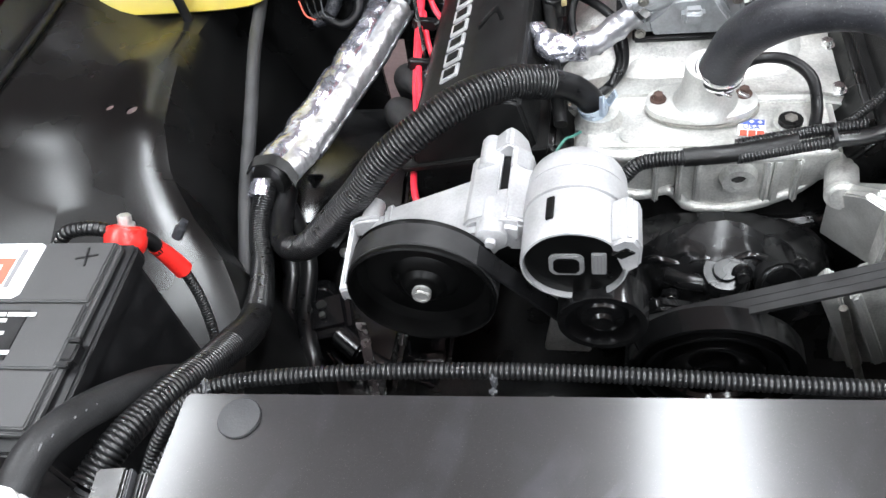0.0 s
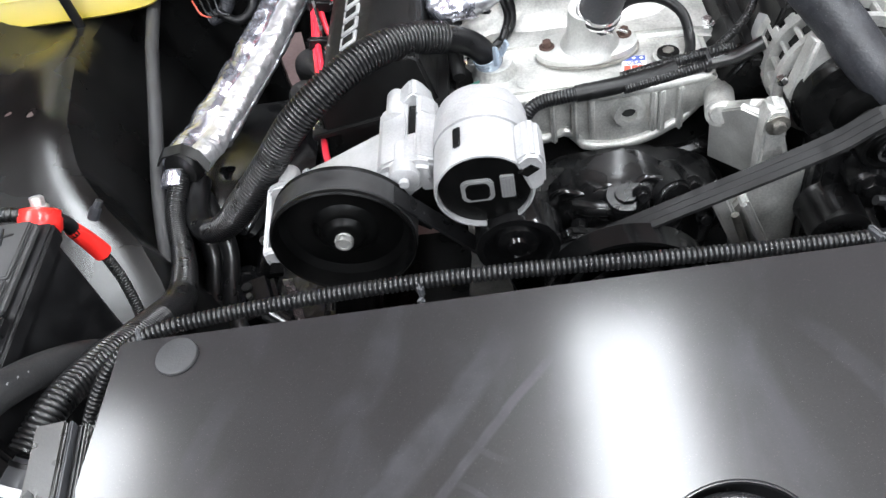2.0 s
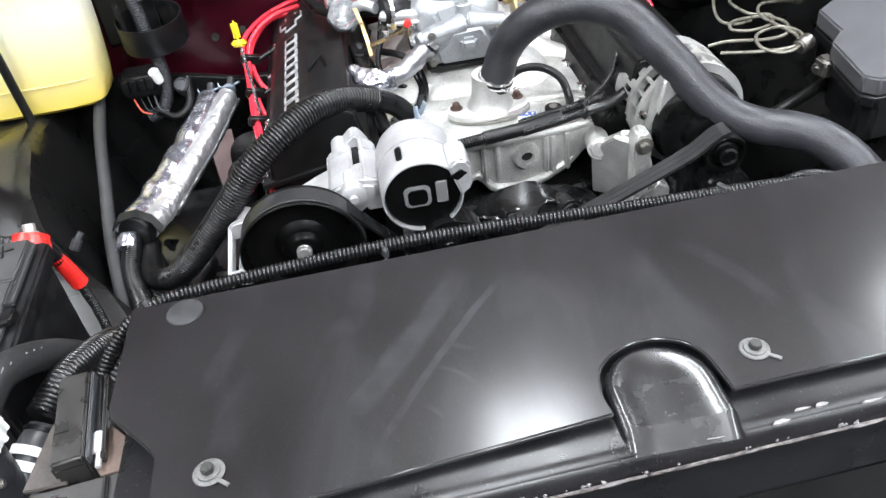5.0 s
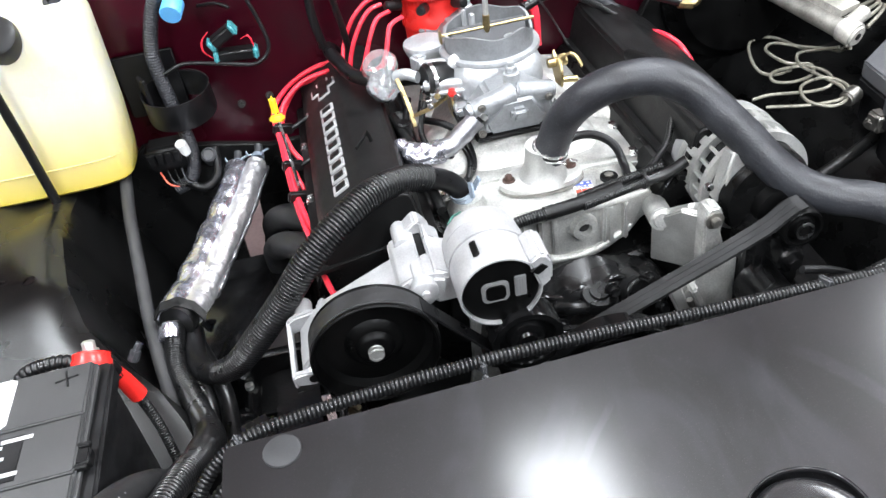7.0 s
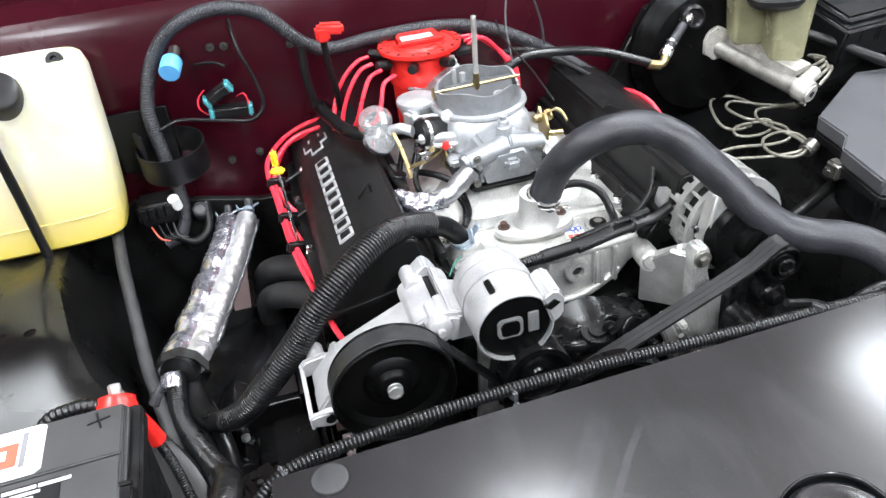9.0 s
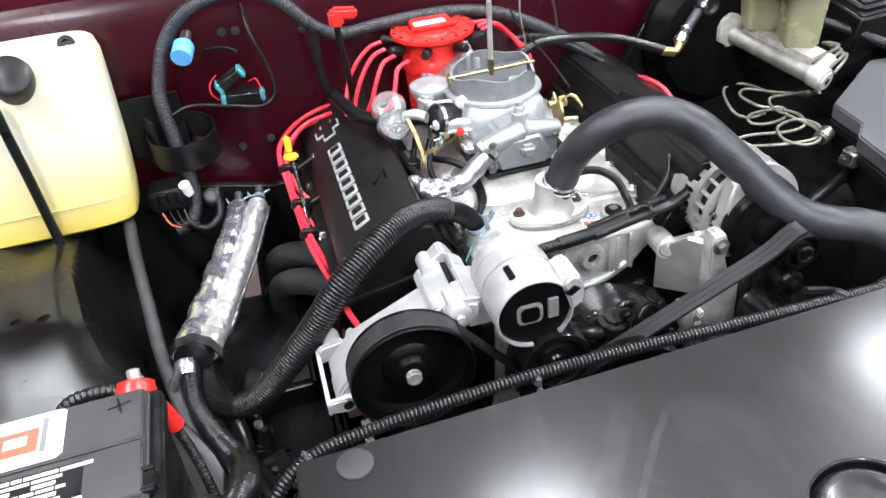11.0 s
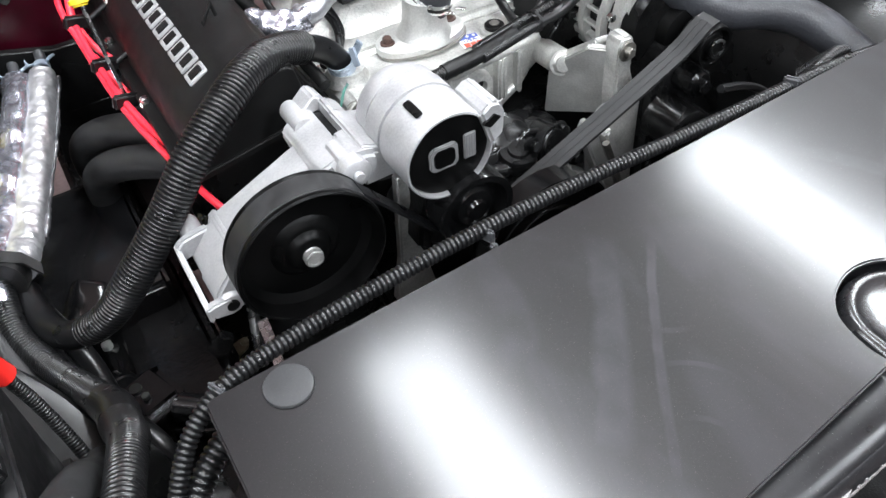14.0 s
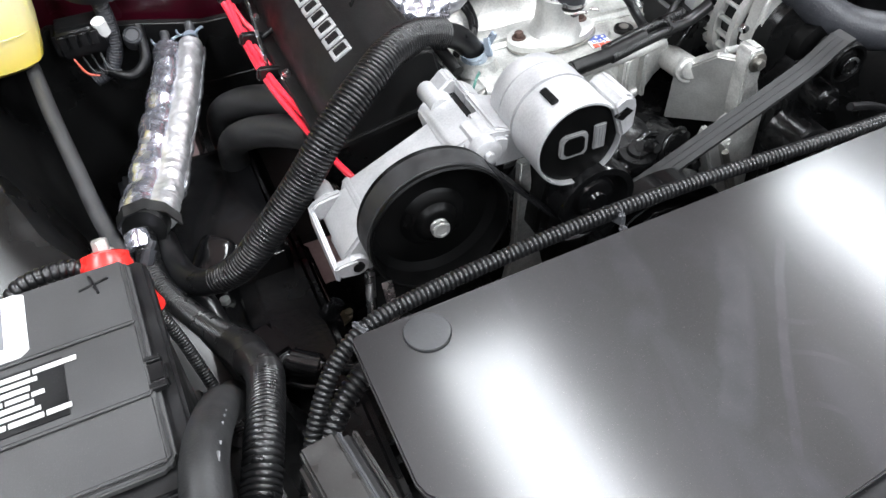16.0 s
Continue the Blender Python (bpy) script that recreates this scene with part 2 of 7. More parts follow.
M_GLOSSWHEEL = material("gloss_black_enamel", (0.005, 0.005, 0.0052), 0.15, var=0.3, scale=30, fine=400, bump=0.06, rvar=0.05, spec=0.5)
M_BOXGREY = material("dusty_grey_plastic", (0.021, 0.020, 0.019), 0.32, var=0.25, scale=40, fine=500, bump=0.15, dust=0.1)
M_BROWNPLATE = material("brown_grey_metal", (0.045, 0.037, 0.033), 0.5, var=0.4, scale=50, fine=300, bump=0.2)
M_FLECK = material("bare_primer", (0.20, 0.19, 0.19), 0.5, var=0.3, scale=200, fine=500, bump=0.2)
M_CHIP = material("chipped_black_paint", (0.03, 0.028, 0.028), 0.4, var=0.8, scale=60, fine=350, bump=0.4, rvar=0.2, tint=(0.3, 0.27, 0.26))
M_APRON = material("dusty_black_sheet_metal", (0.0055, 0.0055, 0.0055), 0.31, var=0.5, scale=5, fine=350, bump=0.16, rvar=0.12, dust=0.04, spec=0.38)
M_BLACK = material("black_plastic", (0.006, 0.006, 0.0065), 0.4, var=0.3, scale=40, fine=500, bump=0.12, dust=0.06, spec=0.35)
M_CHASSIS = material("gloss_black_chassis_paint", (0.0055, 0.0055, 0.0057), 0.22, var=0.4, scale=18, fine=120, bump=0.35, rvar=0.1, dust=0.025, spec=0.5, bump_dist=0.0012)
M_PUMP = material("black_cast_housing", (0.006, 0.006, 0.0062), 0.27, var=0.5, scale=30, fine=160, bump=0.4, rvar=0.1, dust=0.02, spec=0.28)
M_LOOM = material("black_corrugated_plastic", (0.0080, 0.0080, 0.0084), 0.30, var=0.3, scale=60, fine=500, bump=0.0, rvar=0.04, spec=0.5)
M_RUBBER = material("black_rubber", (0.0055, 0.0055, 0.006), 0.36, var=0.3, scale=40, fine=600, bump=0.2, dust=0.05, spec=0.28)
M_ZINC = material("zinc_washer", (0.13, 0.13, 0.125), 0.6, 0.2, var=0.4, scale=150, fine=700, bump=0.3)
M_WASHER = material("dark_zinc_washer", (0.04, 0.04, 0.038), 0.45, 0.3, var=0.4, scale=200, fine=700, bump=0.3)
M_LINE = material("khaki_steel_line", (0.20, 0.19, 0.155), 0.35, 0.3, var=0.3, scale=60, fine=400, bump=0.1)
M_GREYRUBBER = material("grey_black_rubber_hose", (0.023, 0.024, 0.028), 0.46, var=0.5, scale=22, fine=380, bump=0.7, rvar=0.1, dust=0.22)
M_OLDHOSE = material("dull_grey_rubber", (0.026, 0.026, 0.027), 0.55, var=0.35, scale=40, fine=600, bump=0.4, dust=0.2)
M_PULLEY = material("gloss_black_pulley", (0.0025, 0.0025, 0.0025), 0.38, var=0.3, scale=30, fine=400, bump=0.05, spec=0.10)
# engine paint, and also the black given to slots, holes and a shaded web
M_ENGINE = material("black_engine_paint_and_shade", (0.004, 0.004, 0.004), 0.32, var=0.5, scale=20, fine=160, bump=0.6, rvar=0.1, dust=0.02, spec=0.25)
M_VALVE = material("wrinkle_black_coating", (0.008, 0.008, 0.008), 0.42, var=0.25, scale=40, fine=900, bump=0.6, rvar=0.08, spec=0.20, dust=0.03)
M_ALU = material("cast_aluminium", (0.53, 0.53, 0.51), 0.42, 0.65, var=0.22, scale=25, fine=420, bump=0.55, rvar=0.1, bump_dist=0.0008)
M_ALUD = material("raw_cast_aluminium", (0.5290, 0.5290, 0.5060), 0.5, 0.7, var=0.3, scale=30, fine=350, bump=0.9, rvar=0.1, bump_dist=0.0008)
M_SILVER = material("silver_painted_casting", (0.42, 0.42, 0.425), 0.42, 0.40, var=0.16, scale=30, fine=420, bump=0.4, rvar=0.08)
M_CARB = material("zinc_dichromate_casting", (0.50, 0.515, 0.53), 0.4, 0.6, var=0.14, scale=70, fine=300, bump=0.9, rvar=0.12)
M_HEADER = material("matt_black_header_coating", (0.012, 0.012, 0.0125), 0.55, var=0.3, scale=30, fine=400, bump=0.2, spec=0.4)
M_STEEL = material("bright_steel", (0.72, 0.72, 0.72), 0.25, 1.0, var=0.15, scale=80, fine=600, bump=0.08)
M_DULLSTEEL = material("dull_steel", (0.24, 0.23, 0.21), 0.42, 0.9, var=0.3, scale=70, fine=500, bump=0.2)
M_BRASS = material("yellow_zinc_plate", (0.44, 0.345, 0.175), 0.38, 1.0, var=0.25, scale=90, fine=500, bump=0.1)
M_RUST = material("brown_bolt", (0.09, 0.055, 0.045), 0.5, 0.5, var=0.4, scale=120, fine=600, bump=0.3)
M_FOILR = material("bright_crinkled_foil", (0.80, 0.80, 0.82), 0.40, 0.86, var=0.12, scale=120, fine=220, bump=0.5, rvar=0.06, bump_dist=0.001)
M_FILM = material("crumpled_silver_film", (0.56, 0.56, 0.63), 0.25, 0.90, var=0.10, scale=60, fine=260, bump=0.15, rvar=0.06)
M_FOILD = material("dull_grey_foil", (0.34, 0.34, 0.36), 0.36, 0.85, var=0.2, scale=60, fine=300, bump=0.3, rvar=0.08)
M_MAROON = material("maroon_body_paint", (0.029, 0.0017, 0.0056), 0.25, var=0.3, scale=4, fine=600, bump=0.04, coat=0.1, dust=0.02, spec=0.25)
M_RED = material("red_plastic", (0.75, 0.025, 0.02), 0.3, var=0.1, scale=40, fine=400, bump=0.06, rvar=0.06)
M_REDWIRE = material("red_silicone_wire", (0.82, 0.03, 0.055), 0.38, var=0.08, scale=60, fine=500, bump=0.05)
M_YELLOW = material("yellow_plastic", (0.85, 0.62, 0.03), 0.35, var=0.08, scale=60, fine=500, bump=0.05)
M_BLUE = material("blue_plastic_cap", (0.12, 0.42, 0.80), 0.4, var=0.08, scale=60, fine=500, bump=0.05)
M_TEAL = material("teal_connector_seal", (0.06, 0.27, 0.30), 0.4, var=0.1, bump=0.05)
M_WHITE = material("white_plastic", (0.80, 0.80, 0.78), 0.35, var=0.05, scale=40, fine=400, bump=0.06)
M_LABEL = material("printed_paper_label", (0.80, 0.80, 0.79), 0.4, var=0.05, scale=30, fine=500, bump=0.02)
M_PRINTPALE = material("pale_grey_print", (0.50, 0.50, 0.49), 0.5, var=0.25, scale=400, fine=900, bump=0.0)
M_PRINTRED = material("red_print", (0.62, 0.10, 0.06), 0.4, var=0.1, bump=0.0)
M_PRINTGREY = material("grey_print", (0.16, 0.16, 0.165), 0.75, var=0.1, bump=0.0)
M_PRINTBLUE = material("blue_print", (0.06, 0.10, 0.35), 0.4, var=0.1, bump=0.0)
M_BATTERY = material("battery_case_plastic", (0.040, 0.040, 0.0405), 0.5, var=0.2, scale=20, fine=900, bump=0.25, rvar=0.06, dust=0.16)
M_GREYDISC = material("grey_rubber_plug", (0.05, 0.051, 0.055), 0.45, var=0.15, scale=40, fine=700, bump=0.2)
M_COOLANT = material("matt_grey_black_rubber", (0.017, 0.017, 0.0175), 0.52, var=0.35, scale=30, fine=500, bump=0.4, dust=0.10, spec=0.35)
M_RAIL = material("scuffed_black_rail_paint", (0.011, 0.011, 0.012), 0.33, var=0.4, scale=14, fine=300, bump=0.12, rvar=0.12, dust=0.22, dust_color=(0.30, 0.29, 0.28), spec=0.35)
M_BELT = material("ribbed_belt_rubber", (0.013, 0.013, 0.0135), 0.5, var=0.15, scale=60, fine=700, bump=0.15)
M_FRAME = material("dull_grey_stamped_metal", (0.20, 0.20, 0.20), 0.42, 0.3, var=0.15, scale=60, fine=500, bump=0.1)
M_AMBER = material("aged_reservoir_plastic", (0.27, 0.26, 0.155), 0.22, var=0.15, scale=20, fine=300, bump=0.04)
M_TAN = material("scuffed_tan_metal", (0.11, 0.078, 0.064), 0.5, 0.3, var=0.3, scale=50, fine=300, bump=0.2)
M_CONCRETE = material("sealed_concrete", (0.36, 0.27, 0.265), 0.5, var=0.2, scale=3, fine=80, bump=0.2, bump_dist=0.002)
M_WALL = material("painted_workshop_wall", (0.20, 0.185, 0.18), 0.7, var=0.06, scale=2, fine=120, bump=0.15)
M_CEIL = material("painted_ceiling_board", (0.50, 0.40, 0.385), 0.8, var=0.05, scale=2, fine=120, bump=0.15)
# tape, and also the black of blinds and hole discs that stand for dark
M_TAPE = material("black_tape_and_shade", (0.006, 0.006, 0.006), 0.42, var=0.4, scale=60, fine=500, bump=0.5, spec=0.35)
M_FUSE = material("grained_grey_black_plastic", (0.0688, 0.0700, 0.0750), 0.5, var=0.15, scale=30, fine=1100, bump=0.4, rvar=0.06)

M_BOWL = material("grey_zinc_casting", (0.27, 0.28, 0.29), 0.45, 0.5, var=0.16, scale=80, fine=300, bump=1.0)
M_TABMETAL = material("tan_brown_steel", (0.13, 0.11, 0.075), 0.45, 0.4, var=0.4, scale=90, fine=500, bump=0.3)
M_CLAMP = material("bluish_spring_steel", (0.33, 0.39, 0.46), 0.35, 0.5, var=0.1, scale=80, fine=400, bump=0.1)
M_OLDCAST = material("weathered_grey_casting", (0.23, 0.22, 0.20), 0.5, 0.5, var=0.35, scale=50, fine=300, bump=0.7)
M_PALECAST = material("pale_weathered_casting", (0.40, 0.385, 0.35), 0.5, 0.3, var=0.35, scale=50, fine=300, bump=0.7)
M_PLUGGREY = material("grey_rubber_plug_face", (0.024, 0.0245, 0.026), 0.50, var=0.25, scale=60, fine=700, bump=0.25, dust=0.1)
M_GREENWIRE = material("dark_green_wire", (0.03, 0.13, 0.10), 0.4, var=0.1, bump=0.05)
M_CLEAR = material("clear_plastic", (0.85, 0.87, 0.9), 0.12, var=0.05, scale=40, fine=300, bump=0.2)
M_CLEAR.node_tree.nodes["Principled BSDF"].inputs["Transmission Weight"].default_value = 0.85
M_TANK = material("translucent_cream_plastic", (0.74, 0.72, 0.56), 0.35, var=0.05, scale=6, fine=300, bump=0.05)
tank = M_TANK.node_tree.nodes["Principled BSDF"]
tn = M_TANK.node_tree
# yellow at the tank's bottom, running to cream higher up
sep = tn.nodes.new("ShaderNodeSeparateXYZ")
tn.links.new(tn.nodes.new("ShaderNodeTexCoord").outputs["Object"], sep.inputs[0])
tank_height = tn.nodes.new("ShaderNodeMapRange")
tank_height.inputs[1].default_value, tank_height.inputs[2].default_value = 0.845, 0.99
tn.links.new(sep.outputs[2], tank_height.inputs[0])
tank_tone = tn.nodes.new("ShaderNodeMix")
tank_tone.data_type = "RGBA"
tank_tone.inputs[6].default_value = (0.68, 0.55, 0.10, 1)
tn.links.new(tank_height.outputs[0], tank_tone.inputs["Factor"])
tn.links.new(tank.inputs["Base Color"].links[0].from_socket, tank_tone.inputs[7])
tn.links.new(tank_tone.outputs[2], tank.inputs["Base Color"])
tank.inputs["Subsurface Weight"].default_value = 0.6
tank.inputs["Subsurface Radius"].default_value = (0.05, 0.04, 0.01)
M_GLOW = bpy.data.materials.new("lamp_diffuser")
M_GLOW.use_nodes = True
glow = M_GLOW.node_tree.nodes["Principled BSDF"]
glow.inputs["Emission Color"].default_value, glow.inputs["Emission Strength"].default_value = (0.96, 0.99, 1, 1), 16.0

# ---- the workshop round the car ----
X0, X1, Y0, Y1, ZC = -4.2, 4.2, -4.2, 5.2, 2.75
single("floor", bm_box(((X0 + X1) / 2, (Y0 + Y1) / 2, -0.05), (X1 - X0 + 0.4, Y1 - Y0 + 0.4, 0.1)), M_CONCRETE, "worn pinkish grey concrete workshop floor", "floor", kind="structure")
single("ceiling", bm_box(((X0 + X1) / 2, (Y0 + Y1) / 2, ZC + 0.05), (X1 - X0 + 0.4, Y1 - Y0 + 0.4, 0.1)), M_CEIL, "dark brownish workshop ceiling", "ceiling", kind="structure")
for name, c, s in (("wall_west", (X0 - 0.1, 0.5, ZC / 2), (0.2, Y1 - Y0, ZC)), ("wall_east", (X1 + 0.1, 0.5, ZC / 2), (0.2, Y1 - Y0, ZC)),
                   ("wall_south", (0, Y0 - 0.1, ZC / 2), (X1 - X0, 0.2, ZC)), ("wall_north", (0, Y1 + 0.1, ZC / 2), (X1 - X0, 0.2, ZC))):
    single(name, bm_box(c, s), M_WALL, "plain brownish grey workshop wall", "wall", kind="structure")
# fittings for all lamps, the added front fill row too
for lx, ly in LAMPS:
    lamp = thing("ceiling_light", "white ceiling light with a long glowing diffuser, front row added as fill", "lamp", (lx, ly, ZC), "ceiling lights")
    part("housing", bm_box((lx, ly, LAMP_Z + 0.062), (0.20, 1.26, 0.032), 0.006), M_WHITE, lamp)
    for s in (-0.45, 0.45):
        part("hanger", bm_cyl((lx, ly + s, LAMP_Z + 0.07), (lx, ly + s, ZC), 0.004, seg=8), M_STEEL, lamp)
    part("diffuser", bm_box((lx, ly, LAMP_Z + 0.022), (0.28, 1.24, 0.05), 0.02), M_GLOW, lamp, "glowing diffuser")

# ---- car body round the engine bay ----
car = thing("engine_bay", "black and maroon steel engine bay with the bonnet taken off", "car body", (0, 0.5, 0.0))


def bm_sheet(rows, thick=0.003):
    """A sheet through rows of points, with thickness."""
    bm = bmesh.new()
    grid = [[bm.verts.new(p) for p in row] for row in rows]
    for a, c in zip(grid, grid[1:]):
        for k in range(len(a) - 1):
            bm.faces.new((a[k], a[k + 1], c[k + 1], c[k]))
    bmesh.ops.recalc_face_normals(bm, faces=bm.faces)
    bmesh.ops.solidify(bm, geom=bm.faces[:], thickness=thick)
    return bm


def lerp_table(table, v):
    return float(np.interp(v, [a for a, _ in table], [c for _, c in table]))


# left apron: a wheelhouse shelf whose crease runs forward and inward, then a steep inner wall
CREASE = [(-0.25, -0.50), (0.0, -0.505), (0.19, -0.525), (0.2347, -0.546), (0.2776, -0.574), (0.32, -0.617), (0.375, -0.660), (0.4467, -0.687), (0.58, -0.718), (0.86, -0.735)]
rows = []
for k in range(73):
    y = -0.25 + k * (0.83 + 0.25) / 72
    xc = lerp_table(CREASE, y)
    fall = max(0, 0.46 - y)
    top = 0.855 - 0.42 * min(0.33, fall - 0.035 * (1 - math.exp(-fall / 0.035))) - 0.16 * max(0, y - 0.58)
    row = [(-0.97, y, 0.93), (-0.955, y, 0.900), (-0.93, y, 0.886), (-0.86, y, max(top + 0.010, 0.85)), (-0.80, y, top - 0.003)]
    for f, dz in ((0.30, -0.002), (0.55, 0.001), (0.75, 0.002), (0.90, 0.0), (0.98, -0.003)):
        row.append((-0.80 + f * (xc + 0.80), y, top + dz + 0.003 * noise.noise((f * 3, y * 9, 0))))
    row += [(xc + 0.004, y, top - 0.006), (xc + 0.016, y, top - 0.036), (xc + 0.05, y, top - 0.14), (xc + 0.075, y, 0.60), (xc + 0.09, y, 0.42), (xc + 0.13, y, 0.38)]
    rows.append(row)
apron = part("left_apron", bm_sheet(rows), M_APRON, car, "dusty black inner wing panel")
drills = []
for hx, hy, hr in ((-0.770, 0.475, 0.0062), (-0.7315, 0.465, 0.0085)):
    drills.append(bm_cyl((hx, hy, 0.80), (hx, hy, 0.92), hr, seg=20))
drill = new("drill", mesh_of("drill", joined(*drills), M_APRON))
bore = apron.modifiers.new("bore", "BOOLEAN")
bore.operation, bore.object = "DIFFERENCE", drill
bpy.context.view_layer.update()
bored = bpy.data.meshes.new_from_object(apron.evaluated_get(bpy.context.evaluated_depsgraph_get()))
apron.modifiers.clear()
apron.data = bored
bored.set_sharp_from_angle(angle=radians(35))
bpy.data.objects.remove(drill)
part("left_wing", bm_prism([(-0.968, 0.94), (-1.0, 0.975), (-1.06, 0.985), (-1.12, 0.96), (-1.15, 0.85), (-1.15, 0.60), (-1.13, 0.60), (-1.125, 0.85), (-1.10, 0.94), (-1.05, 0.965), (-1.0, 0.955), (-0.975, 0.925)], "xz", -0.4, 1.0, 0.003), M_MAROON, car, "maroon painted wing")
rows = []
for k in range(20):
    y = -0.25 + k * (0.83 + 0.25) / 19
    rows.append([(0.93, y, 0.93), (0.90, y, 0.86), (0.80, y, 0.80), (0.66, y, 0.77), (0.56, y, 0.755), (0.50, y, 0.72), (0.46, y, 0.62), (0.45, y, 0.42)])
part("right_apron", bm_sheet(rows), M_ENGINE, car, "black inner wing panel")
part("right_wing", bm_prism([(0.928, 0.94), (0.96, 0.975), (1.02, 0.985), (1.08, 0.96), (1.11, 0.85), (1.11, 0.0), (1.09, 0.0), (1.085, 0.85), (1.06, 0.94), (1.01, 0.965), (0.96, 0.955), (0.935, 0.925)], "xz", -0.4, 1.0, 0.003), M_MAROON, car, "maroon painted wing")
# firewall with a cowl ledge on top
rows = []
for k in range(41):
    x = -1.0 + 2.0 * k / 40
    bulge = 0.03 * math.exp(-((x + 0.05) / 0.22) ** 2)
    rows.append([(x, 0.833 + bulge, 0.705), (x, 0.834 + bulge, 0.74), (x, 0.838 + bulge, 0.80), (x, 0.842 + bulge, 1.0), (x, 0.845 + bulge, 1.135), (x, 0.86 + bulge, 1.158), (x, 0.90 + bulge, 1.168), (x, 1.05, 1.172)])
part("firewall", bm_sheet(rows, 0.004), M_MAROON, car, "dark maroon painted firewall")
# black lower panel with a gap beside the tunnel
part("toe_board", bm_prism([(-1.0, 0.30), (-1.0, 0.80), (-0.67, 0.80), (-0.62, 0.845), (-0.50, 0.822), (-0.45, 0.81), (-0.41, 0.80), (-0.30, 0.80), (-0.30, 0.702), (-0.455, 0.702), (-0.505, 0.702), (-0.51, 0.69), (-0.51, 0.30)], "xz", 0.812, 0.826, 0.002), M_APRON, car, "black lower firewall panel")
part("toe_board", bm_prism([(-0.425, 0.30), (-0.44, 0.40), (-0.462, 0.50), (-0.466, 0.567), (-0.458, 0.702), (-0.30, 0.702), (-0.30, 0.72), (1.0, 0.72), (1.0, 0.30)], "xz", 0.812, 0.826, 0.002), M_APRON, car, "black lower firewall panel")
part("heater_case", bm_prism([(0.30, 0.30), (0.26, 0.60), (0.27, 0.90), (0.34, 1.02), (0.55, 1.06), (0.96, 1.08), (0.96, 0.30)], "xz", 0.806, 0.824, 0.004), M_ENGINE, car, "black panel behind the brake booster")
part("splash_panel", rough_up(bm_prism([(0.455, 0.48), (0.455, 0.64), (0.52, 0.665), (0.69, 0.658), (0.70, 0.648), (0.70, 0.48)], "yz", -0.60, -0.405, 0.012, 3), 0.004, 14), M_PAINT, car, "black splash panel")
part("brace_rod", bm_tube([(-0.555, 0.52, 0.668), (-0.523, 0.554, 0.634), (-0.495, 0.585, 0.608), (-0.467, 0.616, 0.582), (-0.45, 0.64, 0.55)], 0.010, 14), M_PAINT, car, "gloss black rod")
part("cowl", bm_box((0, 1.065, 1.15), (2.0, 0.05, 0.05), 0.01), M_BLACK, car, "black cowl panel")
# chassis rails and the cross member under the engine
part("chassis_rail", bm_box((-0.43, 0.35, 0.53), (0.09, 1.3, 0.14), 0.012), M_CHASSIS, car)
part("chassis_rail", bm_box((0.40, 0.35, 0.53), (0.09, 1.3, 0.14), 0.012), M_CHASSIS, car)
part("cross_member", bm_box((0, 0.25, 0.45), (0.95, 0.14, 0.1), 0.02), M_CHASSIS, car)
# added black sheet, blocks the view of the floor so the depths stay dark
part("under_tray", bm_box((-0.02, 0.17, 0.40), (0.95, 0.85, 0.012), 0.004), M_ENGINE, car, "black sheet added under the engine to hide the bright floor")
part("inner_splash", bm_box((-0.47, 0.17, 0.47), (0.02, 0.8, 0.16), 0.004), M_ENGINE, car)
part("mount_tower", rough_up(bm_prism([(-0.52, 0.46), (-0.53, 0.56), (-0.50, 0.595), (-0.40, 0.595), (-0.37, 0.56), (-0.37, 0.46)], "xz", 0.36, 0.56, 0.015, 3), 0.004, 20), M_CHASSIS, car)
part("rail_bracket", bm_prism([(0.28, 0.45), (0.46, 0.45), (0.46, 0.50), (0.42, 0.514), (0.32, 0.514)], "yz", -0.42, -0.34, 0.01), M_CHASSIS, car)


# radiator support: a pressed panel with a rolled front rail, running a little askew
def lean(bm):
    """The panel sits a little higher on the left."""
    for v in bm.verts:
        v.co.x, v.co.y = 0.9925 * (v.co.x + 0.3805) - 0.379, 0.972 * v.co.y + 0.0015
        v.co.z -= 0.032 * (v.co.x - 0.05)
    return bm


def skew(bm, slope=0.06):
    for v in bm.verts:
        v.co.y += slope * v.co.x
    return lean(bm)


support = thing("radiator_support", "gloss black radiator support panel with chipped front rail", "car body", (0, -0.2, 0.8))
profile = [(0.0, 0.936), (-0.195, 0.936), (-0.205, 0.940), (-0.226, 0.940), (-0.235, 0.9355), (-0.2405, 0.927), (-0.2415, 0.920), (-0.239, 0.9165), (-0.232, 0.9165), (-0.222, 0.905), (-0.218, 0.86), (-0.218, 0.70), (-0.211, 0.70), (-0.211, 0.90), (-0.20, 0.928), (0.0, 0.928)]
part("panel", skew(bm_prism(profile, "yz", -0.42, 0.62, 0.0015)), M_RAIL, support, "scuffed black pressed panel")
lip = []
for k in range(120):
    x = -0.42 + 1.04 * k / 119
    lip.append((x, -0.2405 + 0.0008 * noise.noise((x * 60, 0, 0)), 0.9185))
part("chipped_lip", skew(bm_tube(lip, 0.0022, 8, 0.008, shape=lambda f: 0.8 + 0.5 * noise.noise((f * 70, 3, 0)))), M_CHIP, support, "lip with chipped and scuffed paint")
